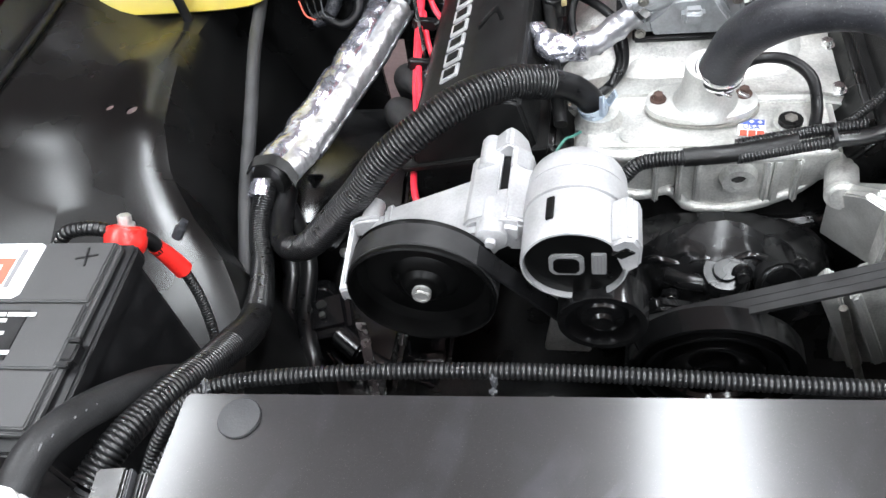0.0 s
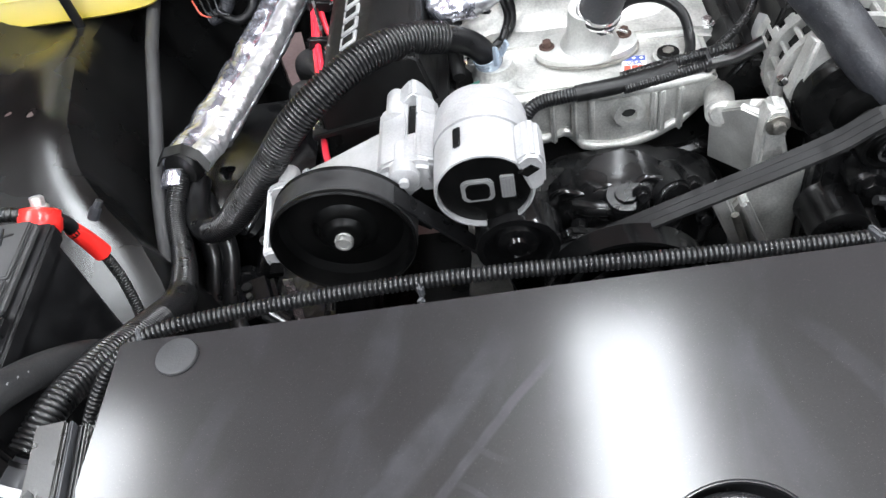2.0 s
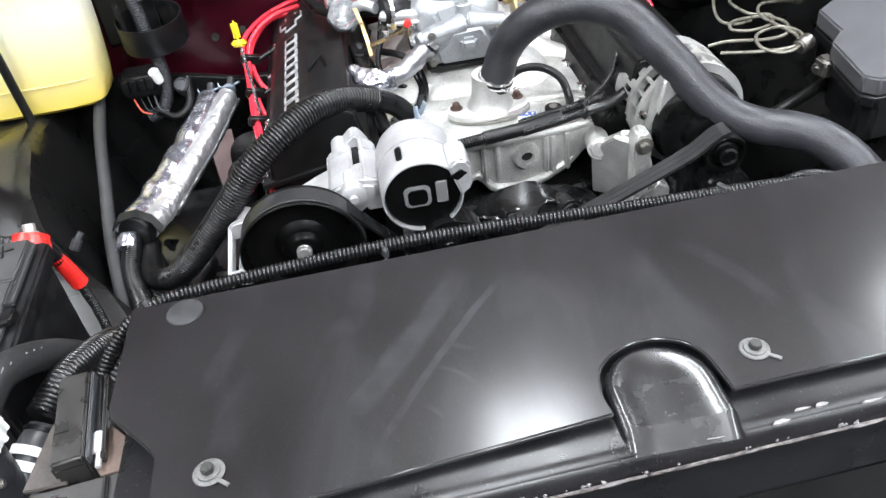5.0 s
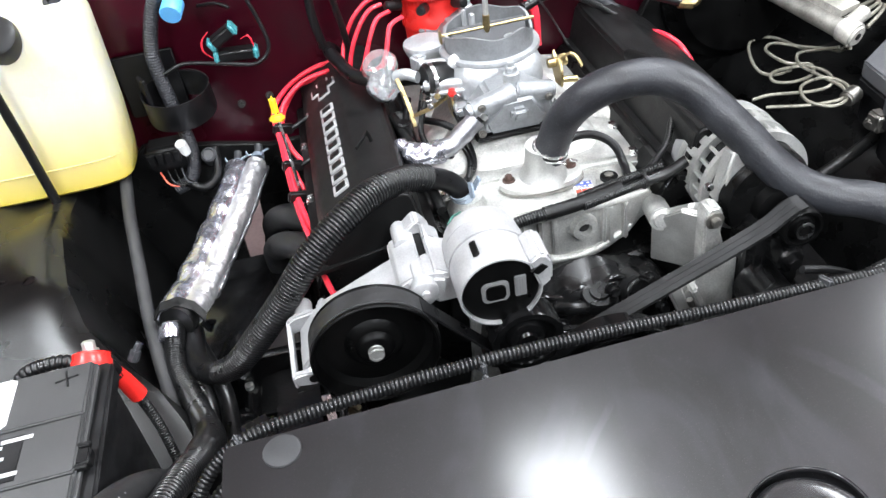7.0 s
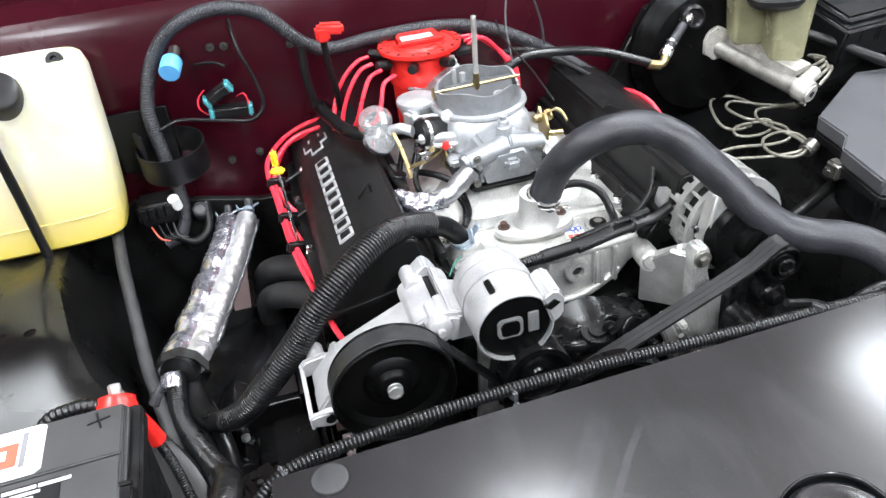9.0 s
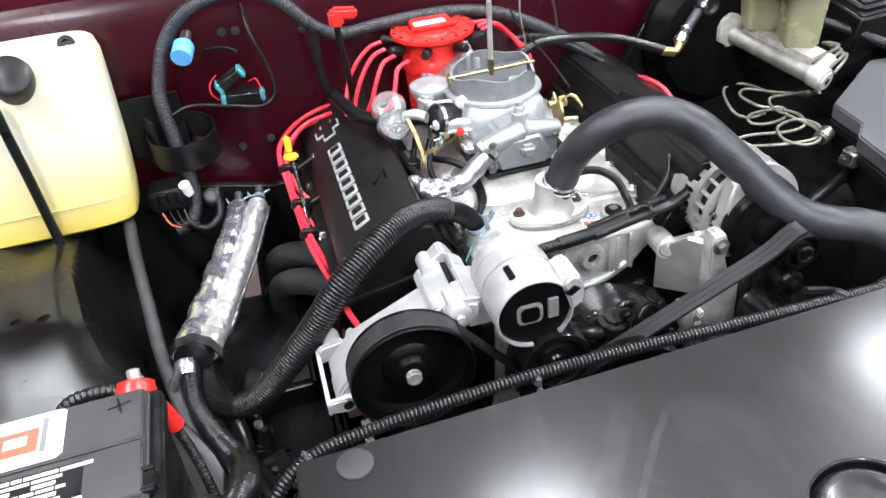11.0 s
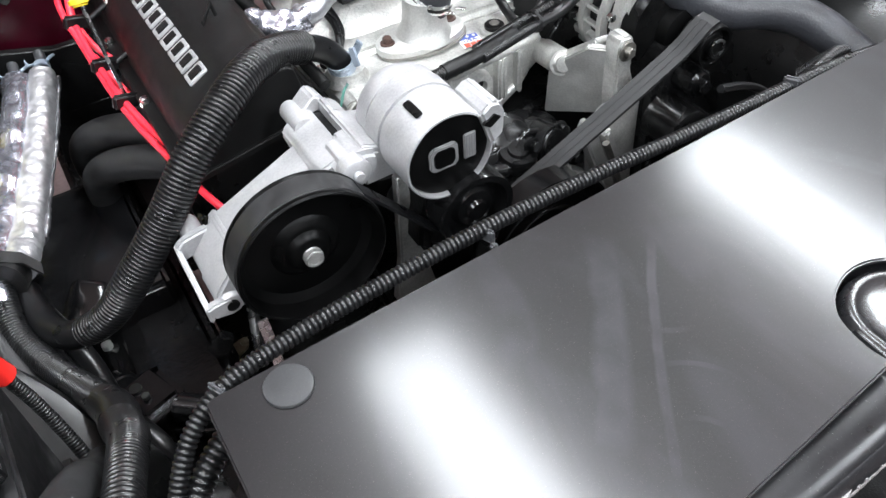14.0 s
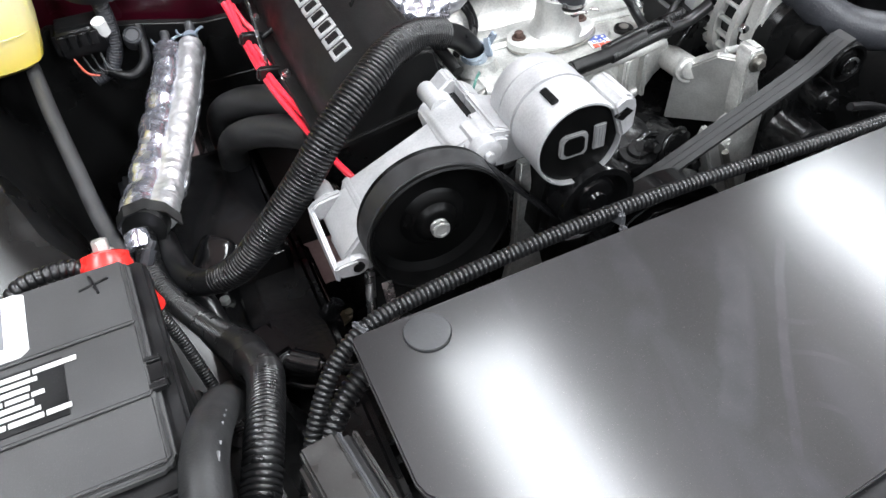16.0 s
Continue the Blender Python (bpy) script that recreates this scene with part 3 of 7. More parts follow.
# raised emboss showing in the cover's cut-out
emboss = bmesh.new()
ring_sets = []
for inset, z in ((0.0, 0.937), (0.0015, 0.9440), (0.0045, 0.9482), (0.0080, 0.9494), (0.0115, 0.9484), (0.016, 0.9473), (0.024, 0.9469), (0.034, 0.9470)):
    ring = []
    for k in range(41):
        a = math.pi * (1 - k / 40)
        ring.append(emboss.verts.new((-0.0085 + (0.0448 - inset) * math.cos(a), -0.188 + (0.0448 - inset) * math.sin(a), z)))
    ring_sets.append([emboss.verts.new((-0.0533 + inset, -0.222, z)), *ring, emboss.verts.new((0.0363 - inset, -0.222, z))])
for a, c in zip(ring_sets, ring_sets[1:]):
    for k in range(len(a) - 1):
        emboss.faces.new((a[k], a[k + 1], c[k + 1], c[k]))
emboss.faces.new(ring_sets[-1])
# the front of the emboss runs down into the rail
for end in (0, -1):
    foot = [emboss.verts.new((r[end].co.x, -0.238, min(r[end].co.z, 0.9345))) for r in ring_sets]
    for k in range(len(foot) - 1):
        emboss.faces.new((ring_sets[k][end], ring_sets[k + 1][end], foot[k + 1], foot[k]))
    last = foot[-1] if end == 0 else last
emboss.faces.new((ring_sets[-1][0], ring_sets[-1][-1], foot[-1], last))
bmesh.ops.recalc_face_normals(emboss, faces=emboss.faces)
part("emboss", lean(emboss), M_EMBOSS, support, "gloss black raised emboss")
chips = random.Random(31)
flecks, scratches = [], []
for k in range(46):
    x = chips.choice((chips.uniform(-0.40, 0.58), chips.uniform(-0.16, 0.16)))
    s = chips.uniform(0.0006, 0.0024)
    flecks.append(rough_up(bm_lathe((x, chips.uniform(-0.2412, -0.2392), 0.9235), (0, -0.9, 0.3), [(s, -0.002), (s, 0.0006), (s * 0.6, 0.0010), (0, 0.0010)], 7), s * 0.9, 300, k))
for k in range(26):
    x = chips.uniform(-0.40, 0.58)
    run, wide = chips.uniform(0.003, 0.011), chips.uniform(0.0007, 0.0016)
    y, z = chips.choice(((-0.2405, 0.9265), (-0.2350, 0.9362), (-0.2412, 0.9190), (-0.2300, 0.9388)))
    scratches.append(rough_up(bm_prism([(x - run, y - wide), (x - run * 0.3, y - wide * 1.4), (x + run * 0.6, y - wide), (x + run, y), (x + run * 0.2, y + wide * 1.2), (x - run * 0.6, y + wide)], "xy", z - 0.0006, z + 0.0008), 0.0005, 400, k))
for chip in scratches:
    part("paint_chip", skew(chip), M_FLECK, support, "pale chip in the rail's paint")
tagged(part("paint_flecks", skew(joined(*flecks)), M_FLECK, support, "pale flecks in the rail's paint"), kind="stuff")
# added black sheet in front, keeps the gap below the rail dark
part("front_splash", skew(bm_box((0.1, -0.34, 0.815), (1.2, 0.25, 0.012), 0.004)), M_TAPE, support, "black sheet added below the rail to hide the lit floor")
part("front_rail", skew(bm_box((0.1, -0.345, 0.845), (1.1, 0.05, 0.05), 0.02, seg=4)), M_ENGINE, support)
part("radiator_core", bm_box((0.06, -0.10, 0.70), (0.80, 0.06, 0.42), 0.01), M_ENGINE, support)
part("left_upright", bm_box((-0.47, -0.16, 0.74), (0.08, 0.12, 0.36), 0.01), M_APRON, support)

# the flat cover over the radiator
cover = thing("radiator_cover", "flat satin black sheet metal cover over the radiator", "cover", (0, -0.08, 0.944))
arch = [(-0.053, -0.2085), (-0.0555, -0.19), (-0.0515, -0.168), (-0.041, -0.154), (-0.024, -0.1445), (-0.006, -0.141), (0.012, -0.144), (0.026, -0.153), (0.034, -0.168), (0.039, -0.2045)]
arch = [(p.x, p.y) for p in spline([(x, y, 0) for x, y in arch], 0.003)]
outline = [(-0.427, 0.002), (-0.4305, -0.003), (-0.4305, -0.118), (-0.428, -0.127), (-0.394, -0.166), (-0.388, -0.176), (-0.386, -0.247), *arch, (0.60, -0.168), (0.60, 0.064), (0.595, 0.067)]
part("sheet", lean(bm_prism(outline, "xy", 0.9445, 0.950, 0.0014)), M_COVER, cover)
part("rear_lip", lean(bm_strip([(-0.424, 0.001, 0.941), (0.595, 0.0655, 0.941)], (0, 0, 1), 0.012, 0.003)), M_COVER, cover)
part("rubber_plug", bm_lathe((-0.3795, -0.0147, 0.9642), (0, 0, 1), [(0.0160, -0.001), (0.0164, 0.0008), (0.0157, 0.0020), (0.0134, 0.0024), (0.0, 0.0022)], 40), M_PLUGGREY, cover, "grey rubber plug")
for bx, by, bz in ((0.0695, -0.164, 0.9495), (-0.345, -0.191, 0.9632)):
    bolt = part("bolt", bm_hex((bx, by, bz + 0.0015), (0, 0, 1), 0.0102, 0.0062), M_WASHER, cover, "steel bolt with a washer")
    part("washer", joined(bm_lathe((bx, by, bz), (0, 0, 1), [(0, 0), (0.0112, 0.0), (0.0117, 0.0008), (0.0109, 0.0015), (0.0086, 0.0016), (0.0082, 0.0030), (0, 0.0030)], 32), bm_box((bx + 0.011, by - 0.011, bz + 0.0008), (0.010, 0.003, 0.0012), 0, (0, 0, -40))), M_ZINC, bolt, "dull zinc washer with a tab")

# ---- engine ----
XC = -0.02
engine = thing("engine", "black V8 engine with cast aluminium intake manifold", "engine", (XC, 0.55, 0.45))
part("block", rough_up(bm_prism([(XC - 0.12, 0.45), (XC - 0.15, 0.58), (XC - 0.26, 0.70), (XC - 0.20, 0.77), (XC - 0.10, 0.745), (XC + 0.10, 0.745), (XC + 0.20, 0.77), (XC + 0.26, 0.70), (XC + 0.15, 0.58), (XC + 0.12, 0.45)], "xz", 0.37, 0.84, 0.012), 0.003, 25), M_ENGINE, engine)
for s in (-1, 1):
    head = [(XC + s * a, z) for a, z in ((0.335, 0.775), (0.335, 0.82), (0.315, 0.845), (0.16, 0.865), (0.13, 0.82), (0.19, 0.74), (0.27, 0.70))]
    part("cylinder_head", rough_up(bm_prism(head, "xz", 0.375, 0.85, 0.006), 0.0015, 40), M_ENGINE, engine)
    shape = [(0.318, 0.838), (0.316, 0.876), (0.306, 0.892), (0.300, 0.897), (0.252, 0.9235), (0.246, 0.927), (0.198, 0.930), (0.190, 0.925), (0.176, 0.862)]
    cov = part("valve_cover", bm_prism([(XC + s * a, z) for a, z in shape], "xz", 0.372, 0.868, 0.004, 3), M_VALVE, engine, "wrinkle black valve cover")
    part("flange", bm_prism([(XC + s * a, z) for a, z in ((0.332, 0.832), (0.332, 0.840), (0.165, 0.868), (0.165, 0.858))], "xz", 0.368, 0.872, 0.0015), M_VALVE, cov)
    if s < 0:
        # raised name: plain blocks standing for the nine characters, and an outlined badge
        slope = math.degrees(math.atan2(0.0265, 0.048))
        for k in range(9):
            y = 0.446 + k * 0.0285
            mx, mz = XC - 0.276, 0.9112
            part("raised_block", bm_box((mx, y, mz), (0.025, 0.0225, 0.004), 0.0012, (0, -slope, 0)), M_SILVER, cov, "bare metal raised block")
            part("raised_block", bm_box((mx, y, mz + 0.0010), (0.0165, 0.0140, 0.004), 0.0008, (0, -slope, 0)), M_VALVE, cov)
        for gx, gy, sx, sy in ((0, 0, 0.024, 0.058), (0, 0.004, 0.048, 0.024)):
            part("raised_block", bm_box((XC - 0.276, 0.752 + gy, 0.9110), (sx, sy, 0.0036), 0.001, (0, -slope, 0)), M_SILVER, cov, "bare metal raised block")
            part("raised_block", bm_box((XC - 0.276, 0.752 + gy, 0.9122), (sx - 0.006, sy - 0.006, 0.0040), 0.0008, (0, -slope, 0)), M_VALVE, cov)
    part("clip", bm_tube([(XC + s * 0.222, 0.52, 0.9275), (XC + s * 0.226, 0.515, 0.945), (XC + s * 0.234, 0.50, 0.946), (XC + s * 0.245, 0.49, 0.939)], 0.004, 8, 0.004, flat=0.35), M_VALVE, cov)
    for y in (0.385, 0.54, 0.70, 0.855):
        part("cover_bolt", bm_hex((XC + s * 0.325, y, 0.838), (s * 0.2, 0, 1), 0.011, 0.010, 0.0085), M_STEEL, cov, "bright bolt")
# oil filler tube end on the right cover
part("filler_tube", bm_cyl((0.165, 0.60, 0.94), (0.195, 0.52, 0.945), 0.009, seg=16, b=0.002), M_ENGINE, engine)
part("filler_stub", bm_cyl((0.163, 0.502, 0.930), (0.165, 0.508, 0.938), 0.005, seg=12, b=0.001), M_STEEL, engine)

# intake manifold
intake = part("intake_manifold", rough_up(joined(
    bm_prism([(-0.155, 0.805), (-0.130, 0.795), (-0.111, 0.788), (-0.095, 0.778), (-0.072, 0.778), (-0.056, 0.785), (-0.044, 0.772), (-0.033, 0.759), (-0.001, 0.753), (0.033, 0.758), (0.067, 0.774), (0.094, 0.790), (0.112, 0.803), (0.118, 0.84), (0.112, 0.846), (-0.148, 0.850), (-0.16, 0.84)], "xz", 0.383, 0.47, 0.006, 3),
    bm_prism([(-0.175, 0.80), (-0.175, 0.852), (-0.13, 0.858), (-0.02, 0.86), (0.10, 0.855), (0.135, 0.848), (0.14, 0.80)], "xz", 0.455, 0.84, 0.008, 3)), 0.0012, 60), M_ALUD, engine, "cast aluminium intake manifold")
# plenum: a loft from the deck to the carburettor pad
def bm_loft(sections, e=0.45):
    """Closed loft through rounded rectangles (x0, x1, y0, y1, z)."""
    bm = bmesh.new()
    rings = []
    for x0, x1, y0, y1, z in sections:
        ring = []
        for k in range(32):
            a = 2 * math.pi * k / 32
            c, s = math.cos(a), math.sin(a)
            ring.append(bm.verts.new(((x0 + x1) / 2 + (x1 - x0) / 2 * math.copysign(abs(c) ** e, c), (y0 + y1) / 2 + (y1 - y0) / 2 * math.copysign(abs(s) ** e, s), z)))
        rings.append(ring)
    for a, c in zip(rings, rings[1:]):
        for k in range(32):
            bm.faces.new((a[k], a[(k + 1) % 32], c[(k + 1) % 32], c[k]))
    bm.faces.new(rings[0][::-1]), bm.faces.new(rings[-1])
    bmesh.ops.recalc_face_normals(bm, faces=bm.faces)
    return bm


part("plenum", rough_up(bm_loft([(-0.150, 0.105, 0.47, 0.80, 0.845), (-0.13, 0.085, 0.50, 0.78, 0.868), (-0.105, 0.055, 0.525, 0.755, 0.885), (-0.098, 0.048, 0.535, 0.745, 0.905), (-0.098, 0.048, 0.535, 0.745, 0.918)]), 0.0014, 60), M_ALUD, intake, "cast aluminium plenum")
for s, y0, y1 in ((-1, 0.49, 0.55), (-1, 0.58, 0.64), (-1, 0.67, 0.73), (1, 0.58, 0.64), (1, 0.67, 0.73)):
    part("runner", rough_up(bm_tube([(XC + s * 0.04, (y0 + y1) / 2 + 0.03, 0.862), (XC + s * 0.09, (y0 + y1) / 2 + 0.01, 0.852), (XC + s * 0.15, (y0 + y1) / 2 - 0.01, 0.828)], (y1 - y0) / 2, 16, 0.008), 0.001, 60), M_ALUD, intake)
# bosses, pads and bolts on the front of the manifold
for bx, by, bz, r, h in ((0.067, 0.418, 0.846, 0.017, 0.006), (-0.132, 0.432, 0.852, 0.022, 0.012), (-0.095, 0.405, 0.849, 0.014, 0.003)):
    part("boss", bm_lathe((bx, by, bz), (0, 0, 1), [(r * 1.25, -0.004), (r * 1.05, h * 0.5), (r, h), (0, h)], 28), M_ALUD, intake)
part("plug", bm_cyl((0.067, 0.418, 0.851), (0.067, 0.418, 0.857), 0.0125, seg=24, b=0.001), M_ENGINE, intake, "black threaded plug")
part("plug_socket", bm_cyl((0.067, 0.418, 0.8572), (0.067, 0.418, 0.8590), 0.007, seg=6, b=0.0006), M_DULLSTEEL, intake)
part("upper_ledge", rough_up(bm_tube([(-0.145, 0.384, 0.844), (-0.06, 0.377, 0.842), (0.03, 0.377, 0.842), (0.108, 0.388, 0.841)], 0.0075, 14), 0.0006, 60), M_ALUD, intake)
part("hole_boss", rough_up(bm_lathe((0.017, 0.384, 0.807), (0, -1, 0), [(0.0215, -0.004), (0.0185, 0.008), (0.0170, 0.011), (0.0095, 0.011), (0.0088, 0.009), (0.0088, -0.004)], 32), 0.0004, 60), M_ALUD, intake)
# black disc paints the darkness at the bottom of the bolt hole
part("bolt_hole", bm_lathe((0.017, 0.3825, 0.807), (0, -1, 0), [(0.0088, -0.006), (0.0088, 0.001), (0.0, 0.001)], 28), M_TAPE, intake, "black disc for the dark of the bolt hole")
part("lower_lip", rough_up(bm_tube([(-0.140, 0.392, 0.803), (-0.111, 0.385, 0.791), (-0.095, 0.384, 0.781), (-0.072, 0.384, 0.781), (-0.056, 0.384, 0.788), (-0.044, 0.384, 0.775), (-0.033, 0.384, 0.762), (-0.001, 0.384, 0.756), (0.033, 0.384, 0.761), (0.067, 0.385, 0.777), (0.094, 0.389, 0.793), (0.110, 0.396, 0.805)], 0.0075, 14, shape=lambda f: 0.35 + 0.65 * min(1.0, 6 * f, 6 - 6 * f)), 0.0006, 60), M_ALUD, intake)
for wx in (-0.025, 0.055):
    part("web", bm_prism([(0.392, 0.842), (0.376, 0.835), (0.374, 0.775), (0.392, 0.768)], "yz", wx - 0.004, wx + 0.004, 0.002), M_ALUD, intake)
for bx, by in ((0.122, 0.47), (0.122, 0.55), (0.122, 0.63), (-0.158, 0.46), (-0.158, 0.58)):
    part("manifold_bolt", bm_hex((bx, by, 0.849), (0, 0, 1), 0.013, 0.009, 0.0095), M_STEEL, intake, "bright bolt")
for fx in (-0.07, -0.045, 0.045, 0.075):
    part("rib", bm_box((fx, 0.383, 0.808), (0.007, 0.026, 0.062), 0.003), M_ALUD, intake)
# sticker
sticker = part("sticker", bm_box((0.028, 0.413, 0.8495), (0.027, 0.027, 0.001), 0.0, (0, 0, -8)), M_LABEL, intake, "small red white and blue sticker")
part("blue_band", bm_box((0.029, 0.4215, 0.8502), (0.026, 0.0085, 0.0006), 0.0, (0, 0, -8)), M_PRINTBLUE, sticker)
for k in range(3):
    part("star", bm_box((0.0205 + k * 0.0084, 0.4228 - k * 0.0012, 0.8507), (0.0034, 0.0034, 0.0004), 0, (0, 0, 37)), M_LABEL, sticker)
    part("red_bar", bm_box((0.0190 + k * 0.0084, 0.4048 - k * 0.0012, 0.8502), (0.0074, 0.0090, 0.0006), 0.0, (0, 0, -8)), M_PRINTRED, sticker)


def lettering(name, body, size, m, mat, parent, depth=0.0003):
    """Writing with the built-in font, as a mesh."""
    curve = bpy.data.curves.new(name, "FONT")
    curve.body, curve.size, curve.extrude = body, size, depth
    curve.align_x, curve.align_y = "CENTER", "CENTER"
    tmp = bpy.data.objects.new(name, curve)
    data = bpy.data.meshes.new_from_object(tmp)
    bpy.data.objects.remove(tmp)
    data.transform(m)
    data.materials.clear()
    data.materials.append(mat)
    ob = new(name, data)
    ob.parent = parent
    if parent.type == "EMPTY":
        ob.matrix_parent_inverse = Matrix.Translation(-parent.location)
    return ob


lettering("writing", "USA", 0.0098, pose(0.0278, 0.4130, 0.8506, 0, 0, -8), M_PRINTBLUE, sticker)

# thermostat housing with the hose neck
neck = thing("thermostat_housing", "cast aluminium water neck bolted on the intake manifold", "housing", (-0.02, 0.445, 0.852))
part("flange", rough_up(bm_loft([(-0.082, 0.037, 0.414, 0.480, 0.853), (-0.082, 0.037, 0.414, 0.480, 0.861), (-0.076, 0.032, 0.418, 0.475, 0.864)], 0.95), 0.0006, 60), M_ALU, neck)
part("gasket", bm_loft([(-0.081, 0.039, 0.412, 0.479, 0.850), (-0.081, 0.039, 0.412, 0.479, 0.8535)], 0.95), M_OLDCAST, neck)
part("dome", rough_up(bm_lathe((-0.018, 0.445, 0.864), (0.03, -0.05, 1), [(0.036, -0.004), (0.0325, 0.003), (0.0295, 0.008), (0.0275, 0.016), (0.0265, 0.030), (0.0255, 0.048), (0.0, 0.048)], 40), 0.0007, 60), M_ALU, neck)
for bx, by in ((-0.068, 0.447), (0.022, 0.452)):
    part("bolt", bm_hex((bx, by, 0.8635), (0, 0, 1), 0.0115, 0.009, 0.009), M_RUST, neck, "brown steel bolt")

# water pump and timing cover, black
pump = part("water_pump", rough_up(joined(
    bm_loft([(-0.135, 0.115, 0.300, 0.375, 0.64), (-0.145, 0.125, 0.295, 0.375, 0.72), (-0.120, 0.105, 0.305, 0.375, 0.745), (-0.085, 0.070, 0.325, 0.372, 0.760)], 0.6),
    bm_lathe((-0.010, 0.300, 0.725), (0, -1, 0), [(0.080, -0.02), (0.076, 0.012), (0.060, 0.026), (0.040, 0.032), (0.036, 0.075), (0, 0.075)], 40),
    bm_cyl((0.045, 0.315, 0.760), (0.052, 0.262, 0.772), 0.024, seg=24, b=0.006),
    bm_cyl((-0.095, 0.315, 0.735), (-0.105, 0.255, 0.742), 0.028, seg=24, b=0.008)), 0.005, 42), M_PUMP, engine, "lumpy gloss black water pump")
part("pump_plug", joined(bm_lathe((-0.003, 0.268, 0.776), (0.0, -0.15, 1), [(0.0235, -0.03), (0.0235, 0.008), (0.0215, 0.012), (0.013, 0.012), (0.012, 0.016), (0, 0.016)], 32)), M_PUMP, pump, "short black cylinder on the pump")
part("gasket_edge", bm_tube([(-0.085, 0.292, 0.770), (-0.070, 0.286, 0.783), (-0.045, 0.284, 0.778), (-0.025, 0.283, 0.788), (0.005, 0.283, 0.786), (0.022, 0.285, 0.792), (0.048, 0.287, 0.781)], 0.0042, 10), M_GLOSSWHEEL, pump, "gloss black raised edge")
part("pump_hose", bm_tube([(-0.060, 0.275, 0.770), (-0.040, 0.262, 0.776), (-0.005, 0.262, 0.772), (0.02, 0.27, 0.765)], 0.009, 12), M_PUMP, pump)
for bx, by, bz in ((-0.100, 0.275, 0.775), (0.072, 0.285, 0.775), (0.012, 0.262, 0.792), (-0.055, 0.262, 0.752), (0.085, 0.27, 0.735)):
    part("pump_bolt", bm_hex((bx, by, bz), (0, -1, 0.4), 0.014, 0.014, 0.010), M_GLOSSWHEEL, pump)
part("front_plate", rough_up(joined(bm_prism([(-0.085, 0.715), (-0.090, 0.748), (-0.068, 0.765), (-0.030, 0.758), (-0.022, 0.730), (-0.04, 0.705)], "xz", 0.236, 0.252, 0.004), bm_prism([(-0.026, 0.725), (-0.034, 0.756), (-0.006, 0.768), (0.022, 0.752), (0.012, 0.720)], "xz", 0.242, 0.262, 0.005)), 0.002, 60), M_PUMP, engine, "black cast plate")

# crank and pump pulleys
px, py, pz, r = -0.012, 0.195, 0.706, 0.090
part("pump_pulley", bm_lathe((px, py, pz), (0, -1, 0), [(0, 0.004), (r * 0.22, 0.004), (r * 0.26, 0.0), (r * 0.40, -0.004), (r * 0.50, -0.004), (r * 0.53, 0.003), (r * 0.57, 0.003), (r * 0.60, -0.006), (r * 0.72, -0.006), (r * 0.76, 0.004), (r * 0.80, 0.004), (r * 0.83, -0.004), (r * 0.93, -0.004), (r * 0.96, 0.006), (r, 0.005), (r, -0.022), (r * 0.92, -0.026), (r * 0.3, -0.03), (0, -0.03)], 72), M_GLOSSWHEEL, engine, "gloss black stepped pulley")
part("tensioner_pulley", bm_lathe((-0.124, 0.168, 0.836), (0, -1, 0), [(0, 0.004), (0.010, 0.004), (0.012, 0.0), (0.020, -0.002), (0.024, -0.008), (0.031, -0.008), (0.034, 0.004), (0.041, 0.004), (0.042, 0.0), (0.042, -0.028), (0.037, -0.032), (0, -0.032)], 56), M_GLOSSWHEEL, engine, "gloss black pulley")
part("tensioner_arm", bm_prism([(-0.165, 0.80), (-0.17, 0.76), (-0.13, 0.74), (-0.10, 0.79), (-0.10, 0.86), (-0.15, 0.86)], "xz", 0.205, 0.26, 0.01), M_ENGINE, engine)
# right idler and its bracket
part("idler_pulley", bm_lathe((0.228, 0.212, 0.868), (0, -1, 0), [(0, 0.006), (0.0055, 0.006), (0.0065, 0.004), (0.0125, 0.004), (0.0135, 0.0), (0.018, -0.003), (0.021, 0.004), (0.0245, 0.004), (0.0255, 0.0), (0.0255, -0.03), (0, -0.03)], 48), M_PULLEY, engine, "black idler pulley")
part("idler_ring", bm_lathe((0.228, 0.206, 0.868), (0, -1, 0), [(0.0085, 0.0), (0.0085, 0.002), (0.0115, 0.002), (0.0115, 0.0)], 32), M_STEEL, engine, "bright bearing ring")
acc = part("accessory_bracket", rough_up(bm_prism([(0.19, 0.62), (0.185, 0.84), (0.20, 0.865), (0.25, 0.87), (0.265, 0.83), (0.26, 0.62)], "xz", 0.245, 0.30, 0.008), 0.002, 50), M_PUMP, engine, "black accessory bracket")
for bx, bz, by, br in ((0.225, 0.815, 0.215, 0.018), (0.205, 0.76, 0.20, 0.03), (0.24, 0.73, 0.205, 0.02)):
    part("bracket_boss", rough_up(bm_lathe((bx, 0.25, bz), (0, -1, 0), [(br * 1.1, 0.0), (br, 0.008), (br, 0.25 - by - 0.003), (br * 0.85, 0.25 - by), (br * 0.4, 0.25 - by), (br * 0.35, 0.247 - by), (0, 0.247 - by)], 28), 0.0008, 60), M_PUMP, acc)
part("bracket_bolt", bm_hex((0.225, 0.215, 0.815), (0, -1, 0.1), 0.018, 0.010, 0.014), M_GLOSSWHEEL, engine)
